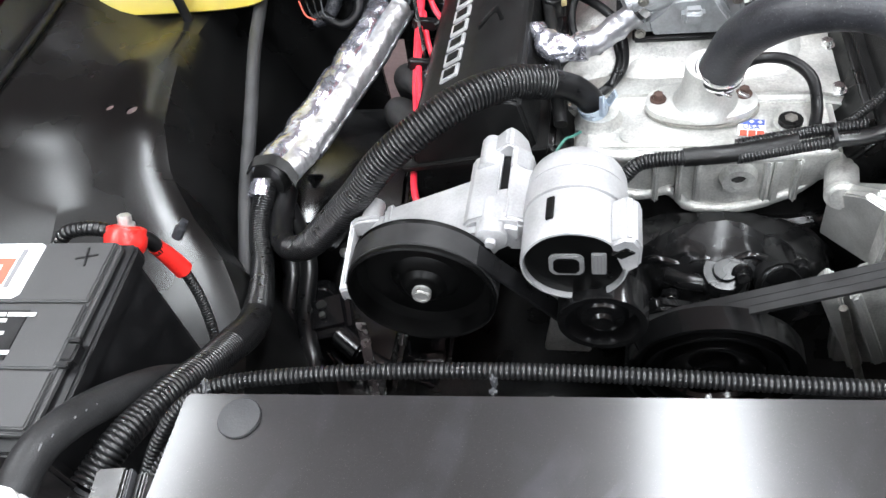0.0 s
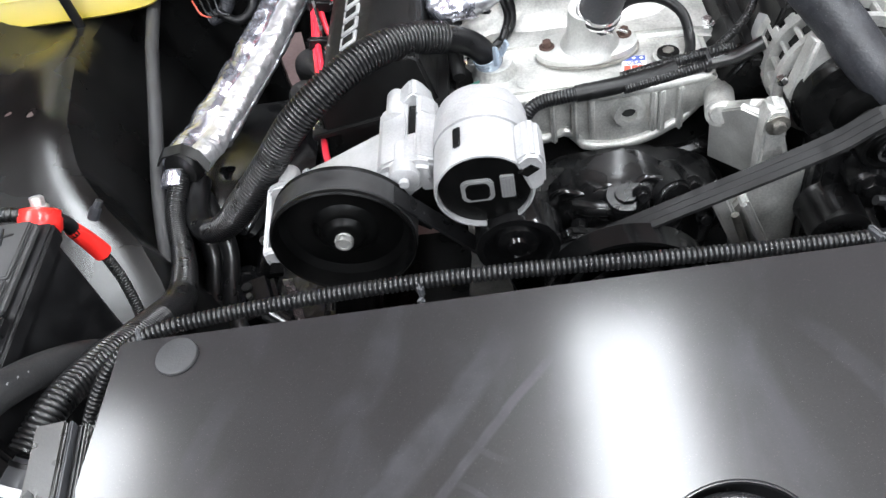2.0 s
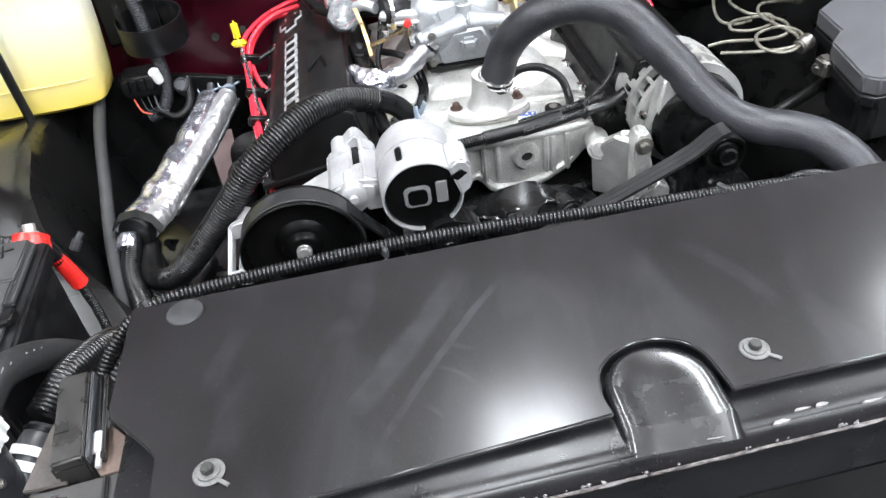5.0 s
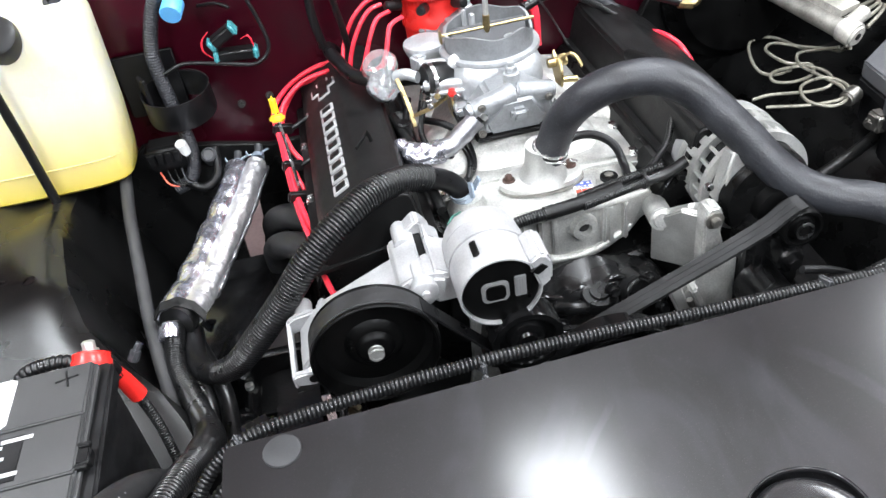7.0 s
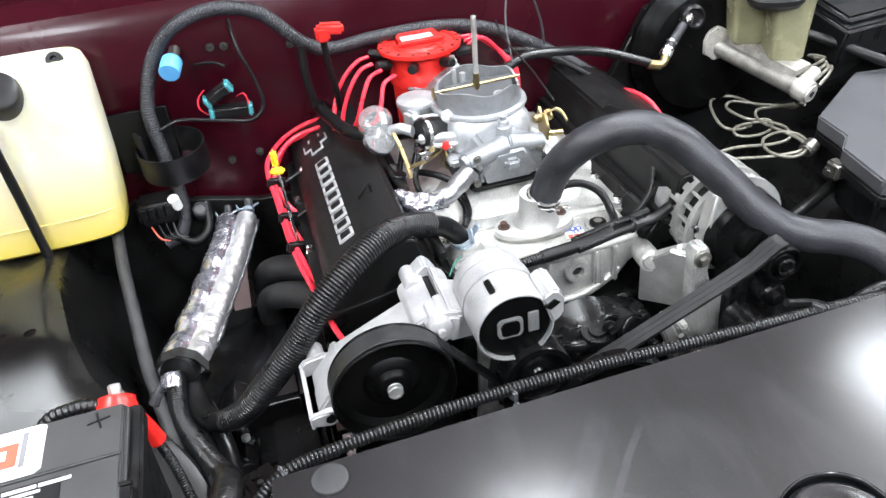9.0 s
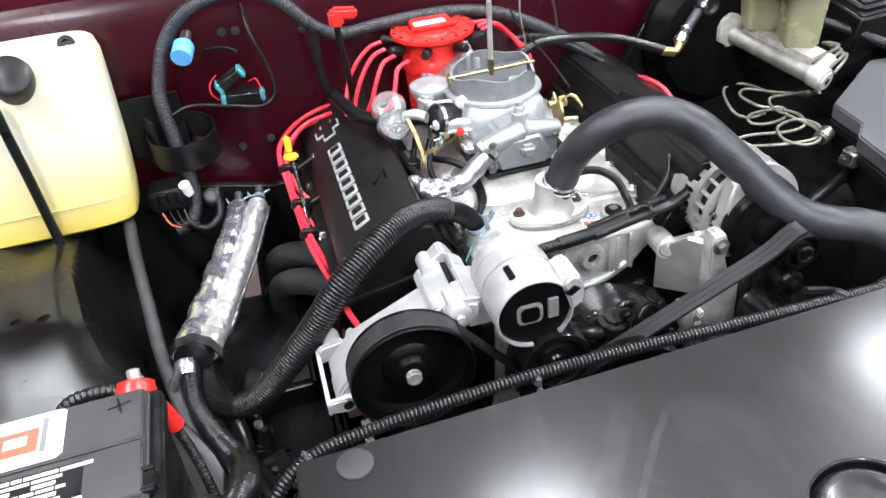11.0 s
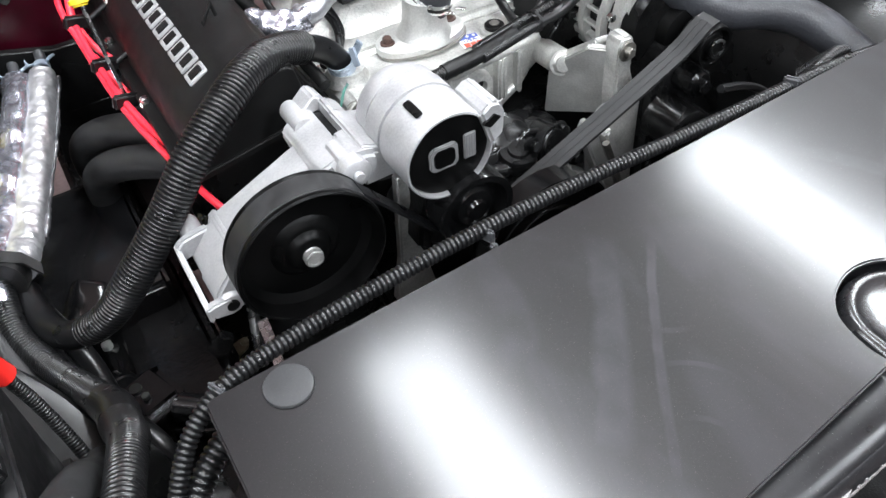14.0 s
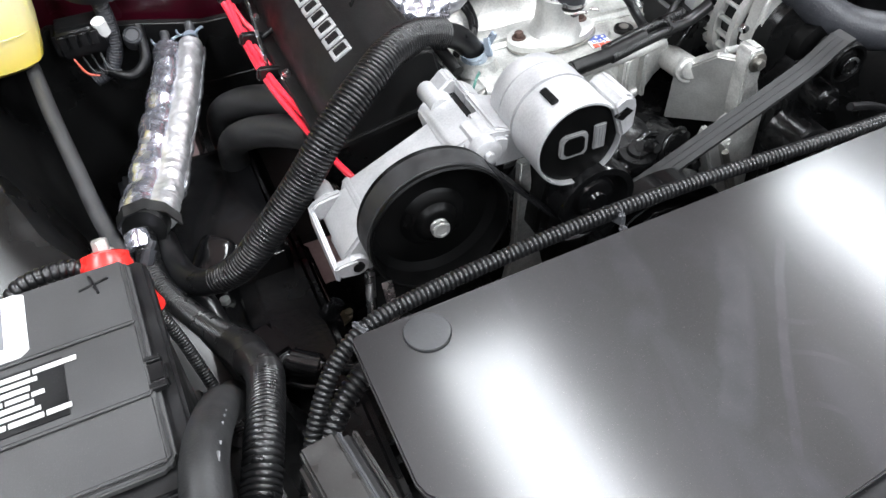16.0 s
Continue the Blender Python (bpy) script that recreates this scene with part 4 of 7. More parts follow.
# belt over the idlers
bpts = [(-0.160, 0.775), (-0.150, 0.757), (-0.132, 0.743), (-0.110, 0.738), (-0.085, 0.745), (-0.03, 0.7695), (0.05, 0.8055), (0.13, 0.8415), (0.185, 0.868), (0.208, 0.8845), (0.222, 0.8945), (0.231, 0.8975)]
bpts = [(x, 0.2245, z) for x, z in bpts]
drive_belt = thing("drive_belt", "flat black ribbed rubber drive belt", "belt", (0.05, 0.2245, 0.80))
part("band", bm_strip(spline(bpts, 0.006), (0, 1, 0), 0.026, 0.003), M_BELT, drive_belt)
for k in range(3):
    part("rib", bm_strip([(p.x - 0.0012, 0.2155 + k * 0.0090, p.z + 0.0018) for p in spline(bpts[4:11], 0.01)], (0, 1, 0), 0.0085, 0.0009), M_BELT, drive_belt)
# same belt, but a darker rubber carries the shade between the pulleys
part("band", bm_strip([(-0.2350, 0.1885, 0.9050), (-0.1960, 0.1885, 0.8575), (-0.1580, 0.1885, 0.8100)], (0, 1, 0), 0.022, 0.003), M_RUBBER, drive_belt, "short run to the tensioner, shade put into its darker rubber")

# alternator on the right
alt = thing("alternator", "silver alternator with slotted housing on an aluminium bracket", "alternator", (0.25, 0.36, 0.80))
ac = Vector((0.228, 0.0, 0.864))
AK = 0.9
part("stator", bm_lathe((ac.x, 0.30, ac.z), (0, 1, 0), [(0, -0.03), (0.03, -0.03), (0.056, -0.018), (0.061, 0.0), (0.061, 0.035), (0.0615, 0.11), (0, 0.11)], 48), M_ENGINE, alt, "dark stator body")


def bm_arc(c, r0, r1, y0, y1, a0, a1, n=6):
    """A block of a cylinder wall round the y axis."""
    poly = [(c.x + r1 * math.cos(a0 + (a1 - a0) * k / n), c.z + r1 * math.sin(a0 + (a1 - a0) * k / n)) for k in range(n + 1)]
    poly += [(c.x + r0 * math.cos(a1 + (a0 - a1) * k / n), c.z + r0 * math.sin(a1 + (a0 - a1) * k / n)) for k in range(n + 1)]
    return bm_prism(poly, "xz", y0, y1, 0.0012)


def ring_y(c, r0, r1, y0, y1):
    return bm_lathe((c.x, y0, c.z), (0, 1, 0), [(r0, 0), (r1, 0), (r1, y1 - y0), (r0, y1 - y0), (r0, 0)], 56)


for y0, y1 in ((0.322, 0.330), (0.354, 0.364), (0.386, 0.398)):
    part("housing_ring", ring_y(ac, 0.069 * AK, 0.0815 * AK, y0, y1), M_ALU, alt)
for k in range(22):
    a = 2 * math.pi * k / 22
    part("housing_bar", bm_arc(ac, 0.070 * AK, 0.0805 * AK, 0.363, 0.387, a, a + 0.17, 3), M_ALU, alt)
    part("cooling_fin", bm_arc(ac, 0.0685 * AK, 0.078 * AK, 0.329, 0.355, a + 0.05, a + 0.12, 2), M_ALU, alt)
part("end_plate", bm_lathe((ac.x, 0.398, ac.z), (0, 1, 0), [(0.0733, 0), (0.071, 0.02), (0.055, 0.034), (0.03, 0.036), (0, 0.036)], 48), M_SILVER, alt)
part("mounting_ear", bm_prism([(0.162, 0.86), (0.178, 0.935), (0.20, 0.945), (0.225, 0.94), (0.235, 0.93), (0.20, 0.85)], "xz", 0.296, 0.322, 0.005), M_ALU, alt, "silver mounting ear")
for s in (0.24, -0.5):
    part("case_bolt", bm_hex((ac.x - 0.072, 0.31, ac.z + s * 0.09), (0, -1, 0), 0.011, 0.008), M_STEEL, alt)
part("fan_pulley", bm_lathe((ac.x, 0.262, ac.z), (0, -1, 0), [(0, 0.012), (0.02, 0.012), (0.032, 0.006), (0.034, -0.025), (0.02, -0.03), (0, -0.03)], 40), M_PULLEY, alt, "black pulley")


def bm_slab(points, thick):
    """A flat plate through the points, with thickness."""
    bm = bmesh.new()
    bm.faces.new([bm.verts.new(p) for p in points])
    bm.normal_update()
    bmesh.ops.solidify(bm, geom=bm.faces[:], thickness=thick)
    bmesh.ops.recalc_face_normals(bm, faces=bm.faces)
    return bevel(bm, min(0.002, thick / 4), 2)


brk = part("bracket", rough_up(bm_prism([(0.130, 0.79), (0.129, 0.880), (0.134, 0.888), (0.147, 0.888), (0.152, 0.880), (0.152, 0.79)], "xz", 0.258, 0.284, 0.003), 0.001, 50), M_ALUD, alt, "cast aluminium bracket")
part("web", rough_up(bm_slab([(0.108, 0.352, 0.822), (0.122, 0.300, 0.868), (0.150, 0.270, 0.868), (0.166, 0.262, 0.805), (0.152, 0.305, 0.760), (0.115, 0.366, 0.742)], 0.010), 0.0008, 50), M_ALU, brk, "broad cast web")
part("web_top", rough_up(bm_slab([(0.106, 0.356, 0.826), (0.124, 0.296, 0.874), (0.152, 0.292, 0.874), (0.160, 0.350, 0.826)], 0.008), 0.001, 50), M_ALU, brk)
part("boss", bm_cyl((0.106, 0.325, 0.832), (0.120, 0.39, 0.815), 0.0165, seg=24, b=0.006), M_ALUD, brk)
part("lower_plate", rough_up(bm_prism([(0.128, 0.62), (0.112, 0.745), (0.128, 0.775), (0.170, 0.803), (0.186, 0.792), (0.190, 0.62)], "xz", 0.268, 0.290, 0.004), 0.001, 50), M_ALUD, brk, "grey lower plate")
for q in ([(0.084, 0.775), (0.090, 0.792), (0.098, 0.790), (0.156, 0.640), (0.142, 0.632)], [(0.116, 0.765), (0.124, 0.772), (0.176, 0.650), (0.164, 0.642)]):
    part("plate_rib", rough_up(bm_prism(q, "xz", 0.250, 0.272, 0.003), 0.0006, 50), M_ALU, brk)
part("bracket_bolt", bm_hex((0.141, 0.258, 0.870), (0, -1, 0), 0.014, 0.008, 0.012), M_DULLSTEEL, brk)
part("adjuster_rod", bm_cyl((0.108, 0.240, 0.765), (0.150, 0.225, 0.640), 0.0045, seg=12), M_DULLSTEEL, brk)

# steering pump with its long silver bracket, pulley and round reservoir
psp = thing("steering_pump", "silver steering pump bracket with gloss black pulley and round housing", "pump", (-0.29, 0.25, 0.80))
body = part("bracket", rough_up(joined(
    bm_prism([(-0.200, 0.9040), (-0.2545, 0.8945), (-0.3525, 0.8515), (-0.3575, 0.8460), (-0.364, 0.800), (-0.34, 0.785), (-0.285, 0.80), (-0.222, 0.872), (-0.200, 0.886)], "xz", 0.219, 0.297, 0.004, 3),
    bm_prism([(-0.3440, 0.8565), (-0.3500, 0.8545), (-0.3535, 0.8500), (-0.350, 0.83), (-0.342, 0.83)], "xz", 0.2185, 0.2985, 0.0018, 3),
    bm_prism([(-0.3500, 0.8535), (-0.3630, 0.8480), (-0.3800, 0.8290), (-0.3825, 0.8180), (-0.374, 0.800), (-0.345, 0.80)], "xz", 0.213, 0.288, 0.003, 3),
    bm_prism([(0.2060, 0.8230), (0.2880, 0.8420), (0.2900, 0.8330), (0.2880, 0.8180), (0.2060, 0.8040)], "yz", -0.3945, -0.3895, 0.0018, 3),
    bm_prism([(-0.3945, 0.8225), (-0.3880, 0.8250), (-0.3700, 0.8270), (-0.3640, 0.8150), (-0.3700, 0.8050), (-0.3900, 0.8080)], "xz", 0.205, 0.215, 0.002, 3),
    bm_prism([(-0.3945, 0.8400), (-0.3860, 0.8475), (-0.3580, 0.8520), (-0.3580, 0.8300), (-0.3920, 0.8220)], "xz", 0.279, 0.289, 0.0025, 3),
    bm_lathe((-0.3705, 0.2150, 0.8165), (0, -1, 0), [(0.0, -0.04), (0.0125, -0.04), (0.0120, 0.006), (0.0105, 0.0085), (0, 0.0085)], 28),
    bm_cyl((-0.3725, 0.284, 0.8385), (-0.3725, 0.318, 0.8365), 0.0112, seg=22, b=0.003)), 0.0004, 50), M_SILVER, psp, "silver painted cast bracket")
part("tower", rough_up(joined(
    bm_prism([(-0.2225, 0.9130), (-0.2490, 0.9035), (-0.2545, 0.8990), (-0.2565, 0.8935), (-0.2500, 0.8700), (-0.2225, 0.8700)], "xz", 0.231, 0.320, 0.003, 3),
    bm_prism([(-0.2130, 0.9180), (-0.2085, 0.9190), (-0.1960, 0.9130), (-0.1800, 0.9080), (-0.1600, 0.9050), (-0.1600, 0.8700), (-0.2130, 0.8700)], "xz", 0.224, 0.292, 0.0022, 3),
    bm_prism([(-0.2130, 0.9190), (-0.2085, 0.9200), (-0.2010, 0.9150), (-0.1930, 0.9080), (-0.1880, 0.8700), (-0.2130, 0.8700)], "xz", 0.290, 0.318, 0.0022, 3),
    bm_prism([(-0.2400, 0.9000), (-0.2330, 0.9100), (-0.2185, 0.9228), (-0.2140, 0.9228), (-0.2070, 0.9160), (-0.2000, 0.9040), (-0.1970, 0.8800), (-0.2400, 0.8800)], "xz", 0.316, 0.342, 0.0025, 3),
    bm_prism([(-0.1960, 0.9110), (-0.2080, 0.9150), (-0.2260, 0.9165), (-0.2390, 0.9095), (-0.2430, 0.8990), (-0.2390, 0.8890), (-0.2260, 0.8840), (-0.2080, 0.8860), (-0.1960, 0.8930)], "xz", 0.2165, 0.2600, 0.006, 4),
    bm_prism([(-0.2240, 0.9140), (-0.2110, 0.9165), (-0.2080, 0.9000), (-0.2240, 0.8900)], "xz", 0.2300, 0.2640, 0.0025, 3),
    bm_lathe((-0.2365, 0.320, 0.9030), (0, 1, 0), [(0.0, -0.02), (0.0108, -0.02), (0.0108, 0.018), (0.0090, 0.022), (0, 0.023)], 28)), 0.0004, 50), M_SILVER, body, "silver cast tower with a slot")
# black block fills the slot and stands for its shade
part("bracket_slot", bm_box((-0.2180, 0.2895, 0.8895), (0.0100, 0.060, 0.034), 0.001), M_ENGINE, body, "black filler for the dark of the slot")
# black colour stands for the pump side lying in shade
part("web", rough_up(bm_prism([(-0.2350, 0.8900), (-0.1950, 0.8960), (-0.1880, 0.8700), (-0.1980, 0.8200), (-0.2150, 0.7900), (-0.2400, 0.8100)], "xz", 0.238, 0.262, 0.005, 3), 0.0008, 50), M_ENGINE, psp, "web under the bracket, its shade put into black")
part("brace", rough_up(bm_prism([(-0.174, 0.850), (-0.163, 0.850), (-0.151, 0.735), (-0.138, 0.670), (-0.192, 0.670), (-0.180, 0.735)], "xz", 0.238, 0.250, 0.002), 0.0006, 60), M_ALUD, psp, "cast aluminium brace under the housing")
part("bracket_bolt", joined(bm_lathe((-0.2255, 0.214, 0.902), (0, -1, 0), [(0.0150, -0.01), (0.0150, 0.004), (0.0130, 0.0055), (0, 0.0055)], 28), bm_hex((-0.2255, 0.2085, 0.902), (0, -1, 0), 0.0110, 0.006)), M_SILVER, psp, "bright bolt in its boss")
part("bracket_bolt", bm_cyl((-0.3705, 0.2075, 0.8165), (-0.3705, 0.2045, 0.8165), 0.0068, seg=18, b=0.001), M_ENGINE, psp, "dark bolt")
pc = (-0.293, 0.1715, 0.862)
part("running_face", bm_lathe(pc, (0, -1, 0), [(0.0716, -0.0055), (0.0728, -0.0062), (0.0728, -0.030), (0.0716, -0.0305)], 96), M_BELT, psp, "matt grooved belt face")
pul = part("pulley", bm_lathe(pc, (0, -1, 0), [(0, -0.0075), (0.0150, -0.0075), (0.0185, -0.0095), (0.0225, -0.0150), (0.027, -0.0155), (0.034, -0.022), (0.058, -0.024), (0.066, -0.018), (0.0688, -0.001), (0.0705, 0.0005), (0.0722, -0.001), (0.0722, -0.004), (0.0716, -0.0055), (0.0716, -0.030), (0.0728, -0.032), (0.0728, -0.035), (0.06, -0.037), (0, -0.037)], 96), M_PULLEY, psp, "gloss black dished pulley")
part("pulley_bolt", joined(bm_cyl((pc[0], pc[1] + 0.018, pc[2]), (pc[0], pc[1] + 0.006, pc[2]), 0.0092, seg=28, b=0.0012), bm_hex((pc[0], pc[1] + 0.0065, pc[2]), (0, -1, 0), 0.0200, 0.0065), bm_lathe((pc[0], pc[1], pc[2]), (0, -1, 0), [(0.0080, -0.001), (0.0080, 0.0006), (0.0055, 0.0006), (0.0050, -0.001)], 20)), M_ALU, pul, "bright hexagon bolt")
rc = Vector((-0.1480, 0.0, 0.912))
RS = 0.94
part("housing", rough_up(bm_lathe((rc.x, 0.170, rc.z), (0, 1, 0), [(r * RS, h) for r, h in ((0.0462, 0.012), (0.0468, 0.0), (0.0488, 0.0005), (0.0496, 0.003), (0.0496, 0.0510), (0.0472, 0.0515), (0.0472, 0.0535), (0.0502, 0.054), (0.0502, 0.0785), (0.0478, 0.079), (0.0478, 0.081), (0.0490, 0.0815), (0.0485, 0.098), (0.0465, 0.104), (0.034, 0.118), (0.0, 0.122))], 64), 0.0003, 60), M_SILVER, psp, "silver round housing")
part("front_cap", bm_lathe((rc.x, 0.174, rc.z), (0, -1, 0), [(r * RS, h) for r, h in ((0, 0.0), (0.042, 0.0), (0.0448, -0.001), (0.0460, -0.004), (0.0460, -0.01))], 64), M_PULLEY, psp, "gloss black recessed cap")
fx, fz = rc.x - 0.006, rc.z + 0.001
rim = bm_prism([(fx - 0.0155, fz - 0.009), (fx - 0.0155, fz + 0.009), (fx - 0.0110, fz + 0.0135), (fx + 0.0110, fz + 0.0135), (fx + 0.0150, fz + 0.009), (fx + 0.0150, fz - 0.009), (fx + 0.0110, fz - 0.0135), (fx - 0.0110, fz - 0.0135)], "xz", 0.1712, 0.1752, 0.0012, 2)
part("raised_frame", rim, M_FRAME, psp, "dull grey octagonal frame")
part("frame_centre", bm_prism([(fx - 0.0115, fz - 0.006), (fx - 0.0115, fz + 0.006), (fx - 0.0075, fz + 0.010), (fx + 0.0075, fz + 0.010), (fx + 0.0110, fz + 0.006), (fx + 0.0110, fz - 0.006), (fx + 0.0075, fz - 0.010), (fx - 0.0075, fz - 0.010)], "xz", 0.1702, 0.1722, 0.0008, 2), M_PULLEY, psp, "dark recessed centre")
part("tag", bm_box((rc.x + 0.0215, 0.1728, rc.z + 0.003), (0.013, 0.003, 0.028), 0.001), M_FRAME, psp, "small grey tag")
for k in range(4):
    part("tag_line", bm_box((rc.x + 0.0175 + k * 0.003, 0.1710, rc.z + 0.003), (0.0008, 0.0006, 0.021), 0), M_PRINTGREY, psp)
part("lug", bm_prism([(-0.118, 0.948), (-0.106, 0.956), (-0.097, 0.954), (-0.091, 0.944), (-0.092, 0.918), (-0.105, 0.908)], "xz", 0.166, 0.215, 0.003), M_SILVER, psp, "silver lug with a diamond hole")
# the lug is solid; a black patch gives the hole's darkness
part("lug_hole", bm_prism([(-0.1165, 0.9365), (-0.104, 0.9445), (-0.0965, 0.9385), (-0.108, 0.9305)], "xz", 0.1645, 0.168, 0.0005), M_ENGINE, psp)
# black strip laid on, colour standing for the inset slot's shade
slot = part("vent_slot", bm_box((-0.1675, 0.200, 0.9558), (0.0080, 0.026, 0.0026), 0.0012, (0, -24, 0), 3), M_ENGINE, psp, "black strip for the dark of the vent slot")
part("slot_screw", bm_cyl((-0.1675, 0.194, 0.9565), (-0.1678, 0.194, 0.9575), 0.003, seg=12), M_ENGINE, slot)

# ---- hoses, looms and wires ----
LOOM_PATH = [(-0.133, 0.435, 0.858), (-0.144, 0.432, 0.882), (-0.168, 0.426, 0.905), (-0.214, 0.401, 0.931), (-0.259, 0.368, 0.942), (-0.303, 0.337, 0.932), (-0.349, 0.317, 0.903), (-0.390, 0.310, 0.857), (-0.435, 0.309, 0.808), (-0.478, 0.314, 0.764), (-0.519, 0.337, 0.738), (-0.543, 0.383, 0.726), (-0.550, 0.441, 0.728)]
loom_run = spline(LOOM_PATH, 0.010)
n_run = len(loom_run)
heater = thing("heater_hose", "thick black hose in corrugated loom from the manifold fitting", "hose", LOOM_PATH[0])
part("loom", bm_tube(loom_run[int(n_run * 0.125):int(n_run * 0.70)], 0.0184, 24, rib=(0.0045, 0.0024)), M_LOOM, heater, "black corrugated loom")
part("loom_end", bm_tube(loom_run[int(n_run * 0.69):int(n_run * 0.80)], 0.0180, 24, rib=(0.0042, 0.0012), shape=lambda f: 1 - 0.10 * f), M_LOOM, heater, "stretched end of the loom")
part("hose_end", bm_tube(loom_run[:int(n_run * 0.16)], 0.0148, 20), M_RUBBER, heater)
part("hose_tail", bm_tube(loom_run[int(n_run * 0.78):], 0.0158, 24, shape=lambda f: 1 - 0.06 * f), M_RUBBER, heater, "smooth glossy hose in the bend")
part("fitting", bm_cyl((-0.133, 0.433, 0.852), (-0.138, 0.429, 0.870), 0.0125, seg=24, b=0.002), M_ENGINE, heater)
clampb = part("spring_clamp", bm_lathe((-0.1385, 0.4285, 0.871), (-0.25, -0.15, 1), [(0.0145, -0.007), (0.0160, -0.007), (0.0160, 0.007), (0.0145, 0.007), (0.0145, -0.007)], 36), M_CLAMP, heater, "bluish steel spring clamp")
for s in (-1, 1):
    part("clamp_ear", bm_box((-0.123 + 0.005 * s, 0.418 + 0.007 * s, 0.886), (0.003, 0.009, 0.022), 0.001, (24 * s, 15, 30)), M_CLAMP, clampb)

RAD_PATH = [(-0.010, 0.440, 0.896), (-0.004, 0.432, 0.925), (0.003, 0.421, 0.954), (0.018, 0.407, 0.982), (0.045, 0.394, 1.005), (0.083, 0.383, 1.016), (0.117, 0.371, 1.015), (0.149, 0.352, 0.999), (0.173, 0.332, 0.975), (0.199, 0.309, 0.946), (0.224, 0.283, 0.915),
            (0.253, 0.260, 0.891), (0.286, 0.241, 0.880), (0.314, 0.222, 0.880), (0.340, 0.198, 0.876), (0.362, 0.168, 0.862), (0.376, 0.12, 0.84), (0.38, 0.04, 0.82)]
rad = thing("radiator_hose", "thick dark grey rubber radiator hose", "hose", RAD_PATH[0])
part("hose", bm_tube(RAD_PATH, 0.0228, 28), M_GREYRUBBER, rad)
clampr = part("hose_clamp", bm_lathe((-0.0085, 0.437, 0.908), (0.15, -0.3, 1), [(0.0232, -0.006), (0.0246, -0.006), (0.0250, 0.0), (0.0246, 0.006), (0.0232, 0.006), (0.0232, -0.006)], 48), M_STEEL, rad, "bright steel hose clamp")
part("clamp_band", bm_lathe((-0.0085, 0.437, 0.908), (0.15, -0.3, 1), [(0.0244, -0.002), (0.0253, -0.002), (0.0253, 0.002), (0.0244, 0.002), (0.0244, -0.002)], 48), M_ENGINE, clampr)
for dx in (-0.002, 0.014):
    part("clamp_tail", bm_cyl((-0.005 + dx, 0.411, 0.900), (0.004 + dx, 0.405, 0.899), 0.002, seg=10), M_STEEL, clampr)

# air line wrapped in foil on the left, taped, and the looms that leave it
FOIL = [(-0.449, 0.808, 0.790), (-0.455, 0.775, 0.786), (-0.468, 0.731, 0.780), (-0.495, 0.646, 0.765), (-0.522, 0.569, 0.757), (-0.545, 0.495, 0.752), (-0.560, 0.445, 0.758)]
foil = thing("foil_hose", "heater hoses wrapped in crinkled bright foil", "hose", FOIL[-1])
rnd = random.Random(11)


def crumple(bm, seed, big, fine, cell=34.0):
    """Sharp ridges between dented facets, as in crumpled foil."""
    bm.normal_update()
    moved = []
    for v in bm.verts:
        q = v.co + Vector((seed, seed * 0.3, 0))
        near = noise.voronoi(q * cell)[0]
        moved.append(v.co + v.normal * (big * (0.5 - near[0]) + fine * noise.noise(q * 210)) + noise.noise_vector(q * 55) * big * 0.25)
    for v, c in zip(bm.verts, moved):
        v.co = c
    return bm


FOIL_L = [(x - 0.013, y, z) for x, y, z in FOIL[1:]]
FOIL_R = [(x + 0.016, y - 0.002, z + 0.001) for x, y, z in FOIL[1:]]
part("wrap", crumple(bm_tube(FOIL_L, 0.0225, 44, 0.0028), 3.0, 0.0080, 0.0004, 24.0), M_FILM, foil, "crumpled silvery lilac foil")
part("ribbed_wrap", crumple(bm_tube(FOIL_R, 0.0182, 40, 0.0022), 7.0, 0.0030, 0.0012, 60.0), M_FOILR, foil, "finely crinkled bright foil sleeve")
part("seam_fold", crumple(bm_tube([(x + 0.031, y, z - 0.010) for x, y, z in FOIL[1:-1]], 0.0085, 18, 0.0030, flat=0.5), 5.0, 0.003, 0.001, 60.0), M_FOILD, foil, "dull folded foil edge")
for dx, dz in ((-0.015, 0.0), (0.014, 0.005)):
    c = Vector((-0.4525 + dx * 1.3, 0.786, 0.789 + dz))
    part("inner_line", bm_tube([c + Vector((-0.004, -0.022, -0.003)), c, c + Vector((0.003, 0.014, 0.005)), c + Vector((0.004, 0.022, 0.010))], 0.0072, 14, 0.004), M_GREYDISC, foil, "pale grey hose end")
    clip = part("spring_clamp", bm_lathe(c, (0.1, 1, 0.25), [(0.0085, -0.004), (0.0112, -0.004), (0.0112, 0.004), (0.0085, 0.004), (0.0085, -0.004)], 24), M_CLAMP, foil, "bluish twisted wire clamp")
    for a in (0.5, 2.2, 4.0):
        part("clamp_ear", bm_tube([c + 0.010 * Vector((math.cos(a), 0, math.sin(a))), c + Vector((0.018 * math.cos(a + 0.3), -0.004, 0.016 * math.sin(a + 0.3))), c + Vector((0.026 * math.cos(a + 0.1), 0.003, 0.020 * math.sin(a + 0.1)))], 0.0022, 8, 0.004), M_CLAMP, clip)
tape = part("tape_band", bm_tube([(-0.556, 0.456, 0.752), (-0.561, 0.445, 0.754), (-0.566, 0.434, 0.755)], 0.0295, 28, 0.003, flat=0.86), M_TAPE, foil, "black cloth tape band")
part("tape_tail", bm_strip([(-0.59, 0.44, 0.772), (-0.58, 0.444, 0.782), (-0.556, 0.446, 0.784), (-0.535, 0.440, 0.774), (-0.522, 0.428, 0.760)], (0.1, 1, 0.2), 0.016, 0.003), M_TAPE, foil)
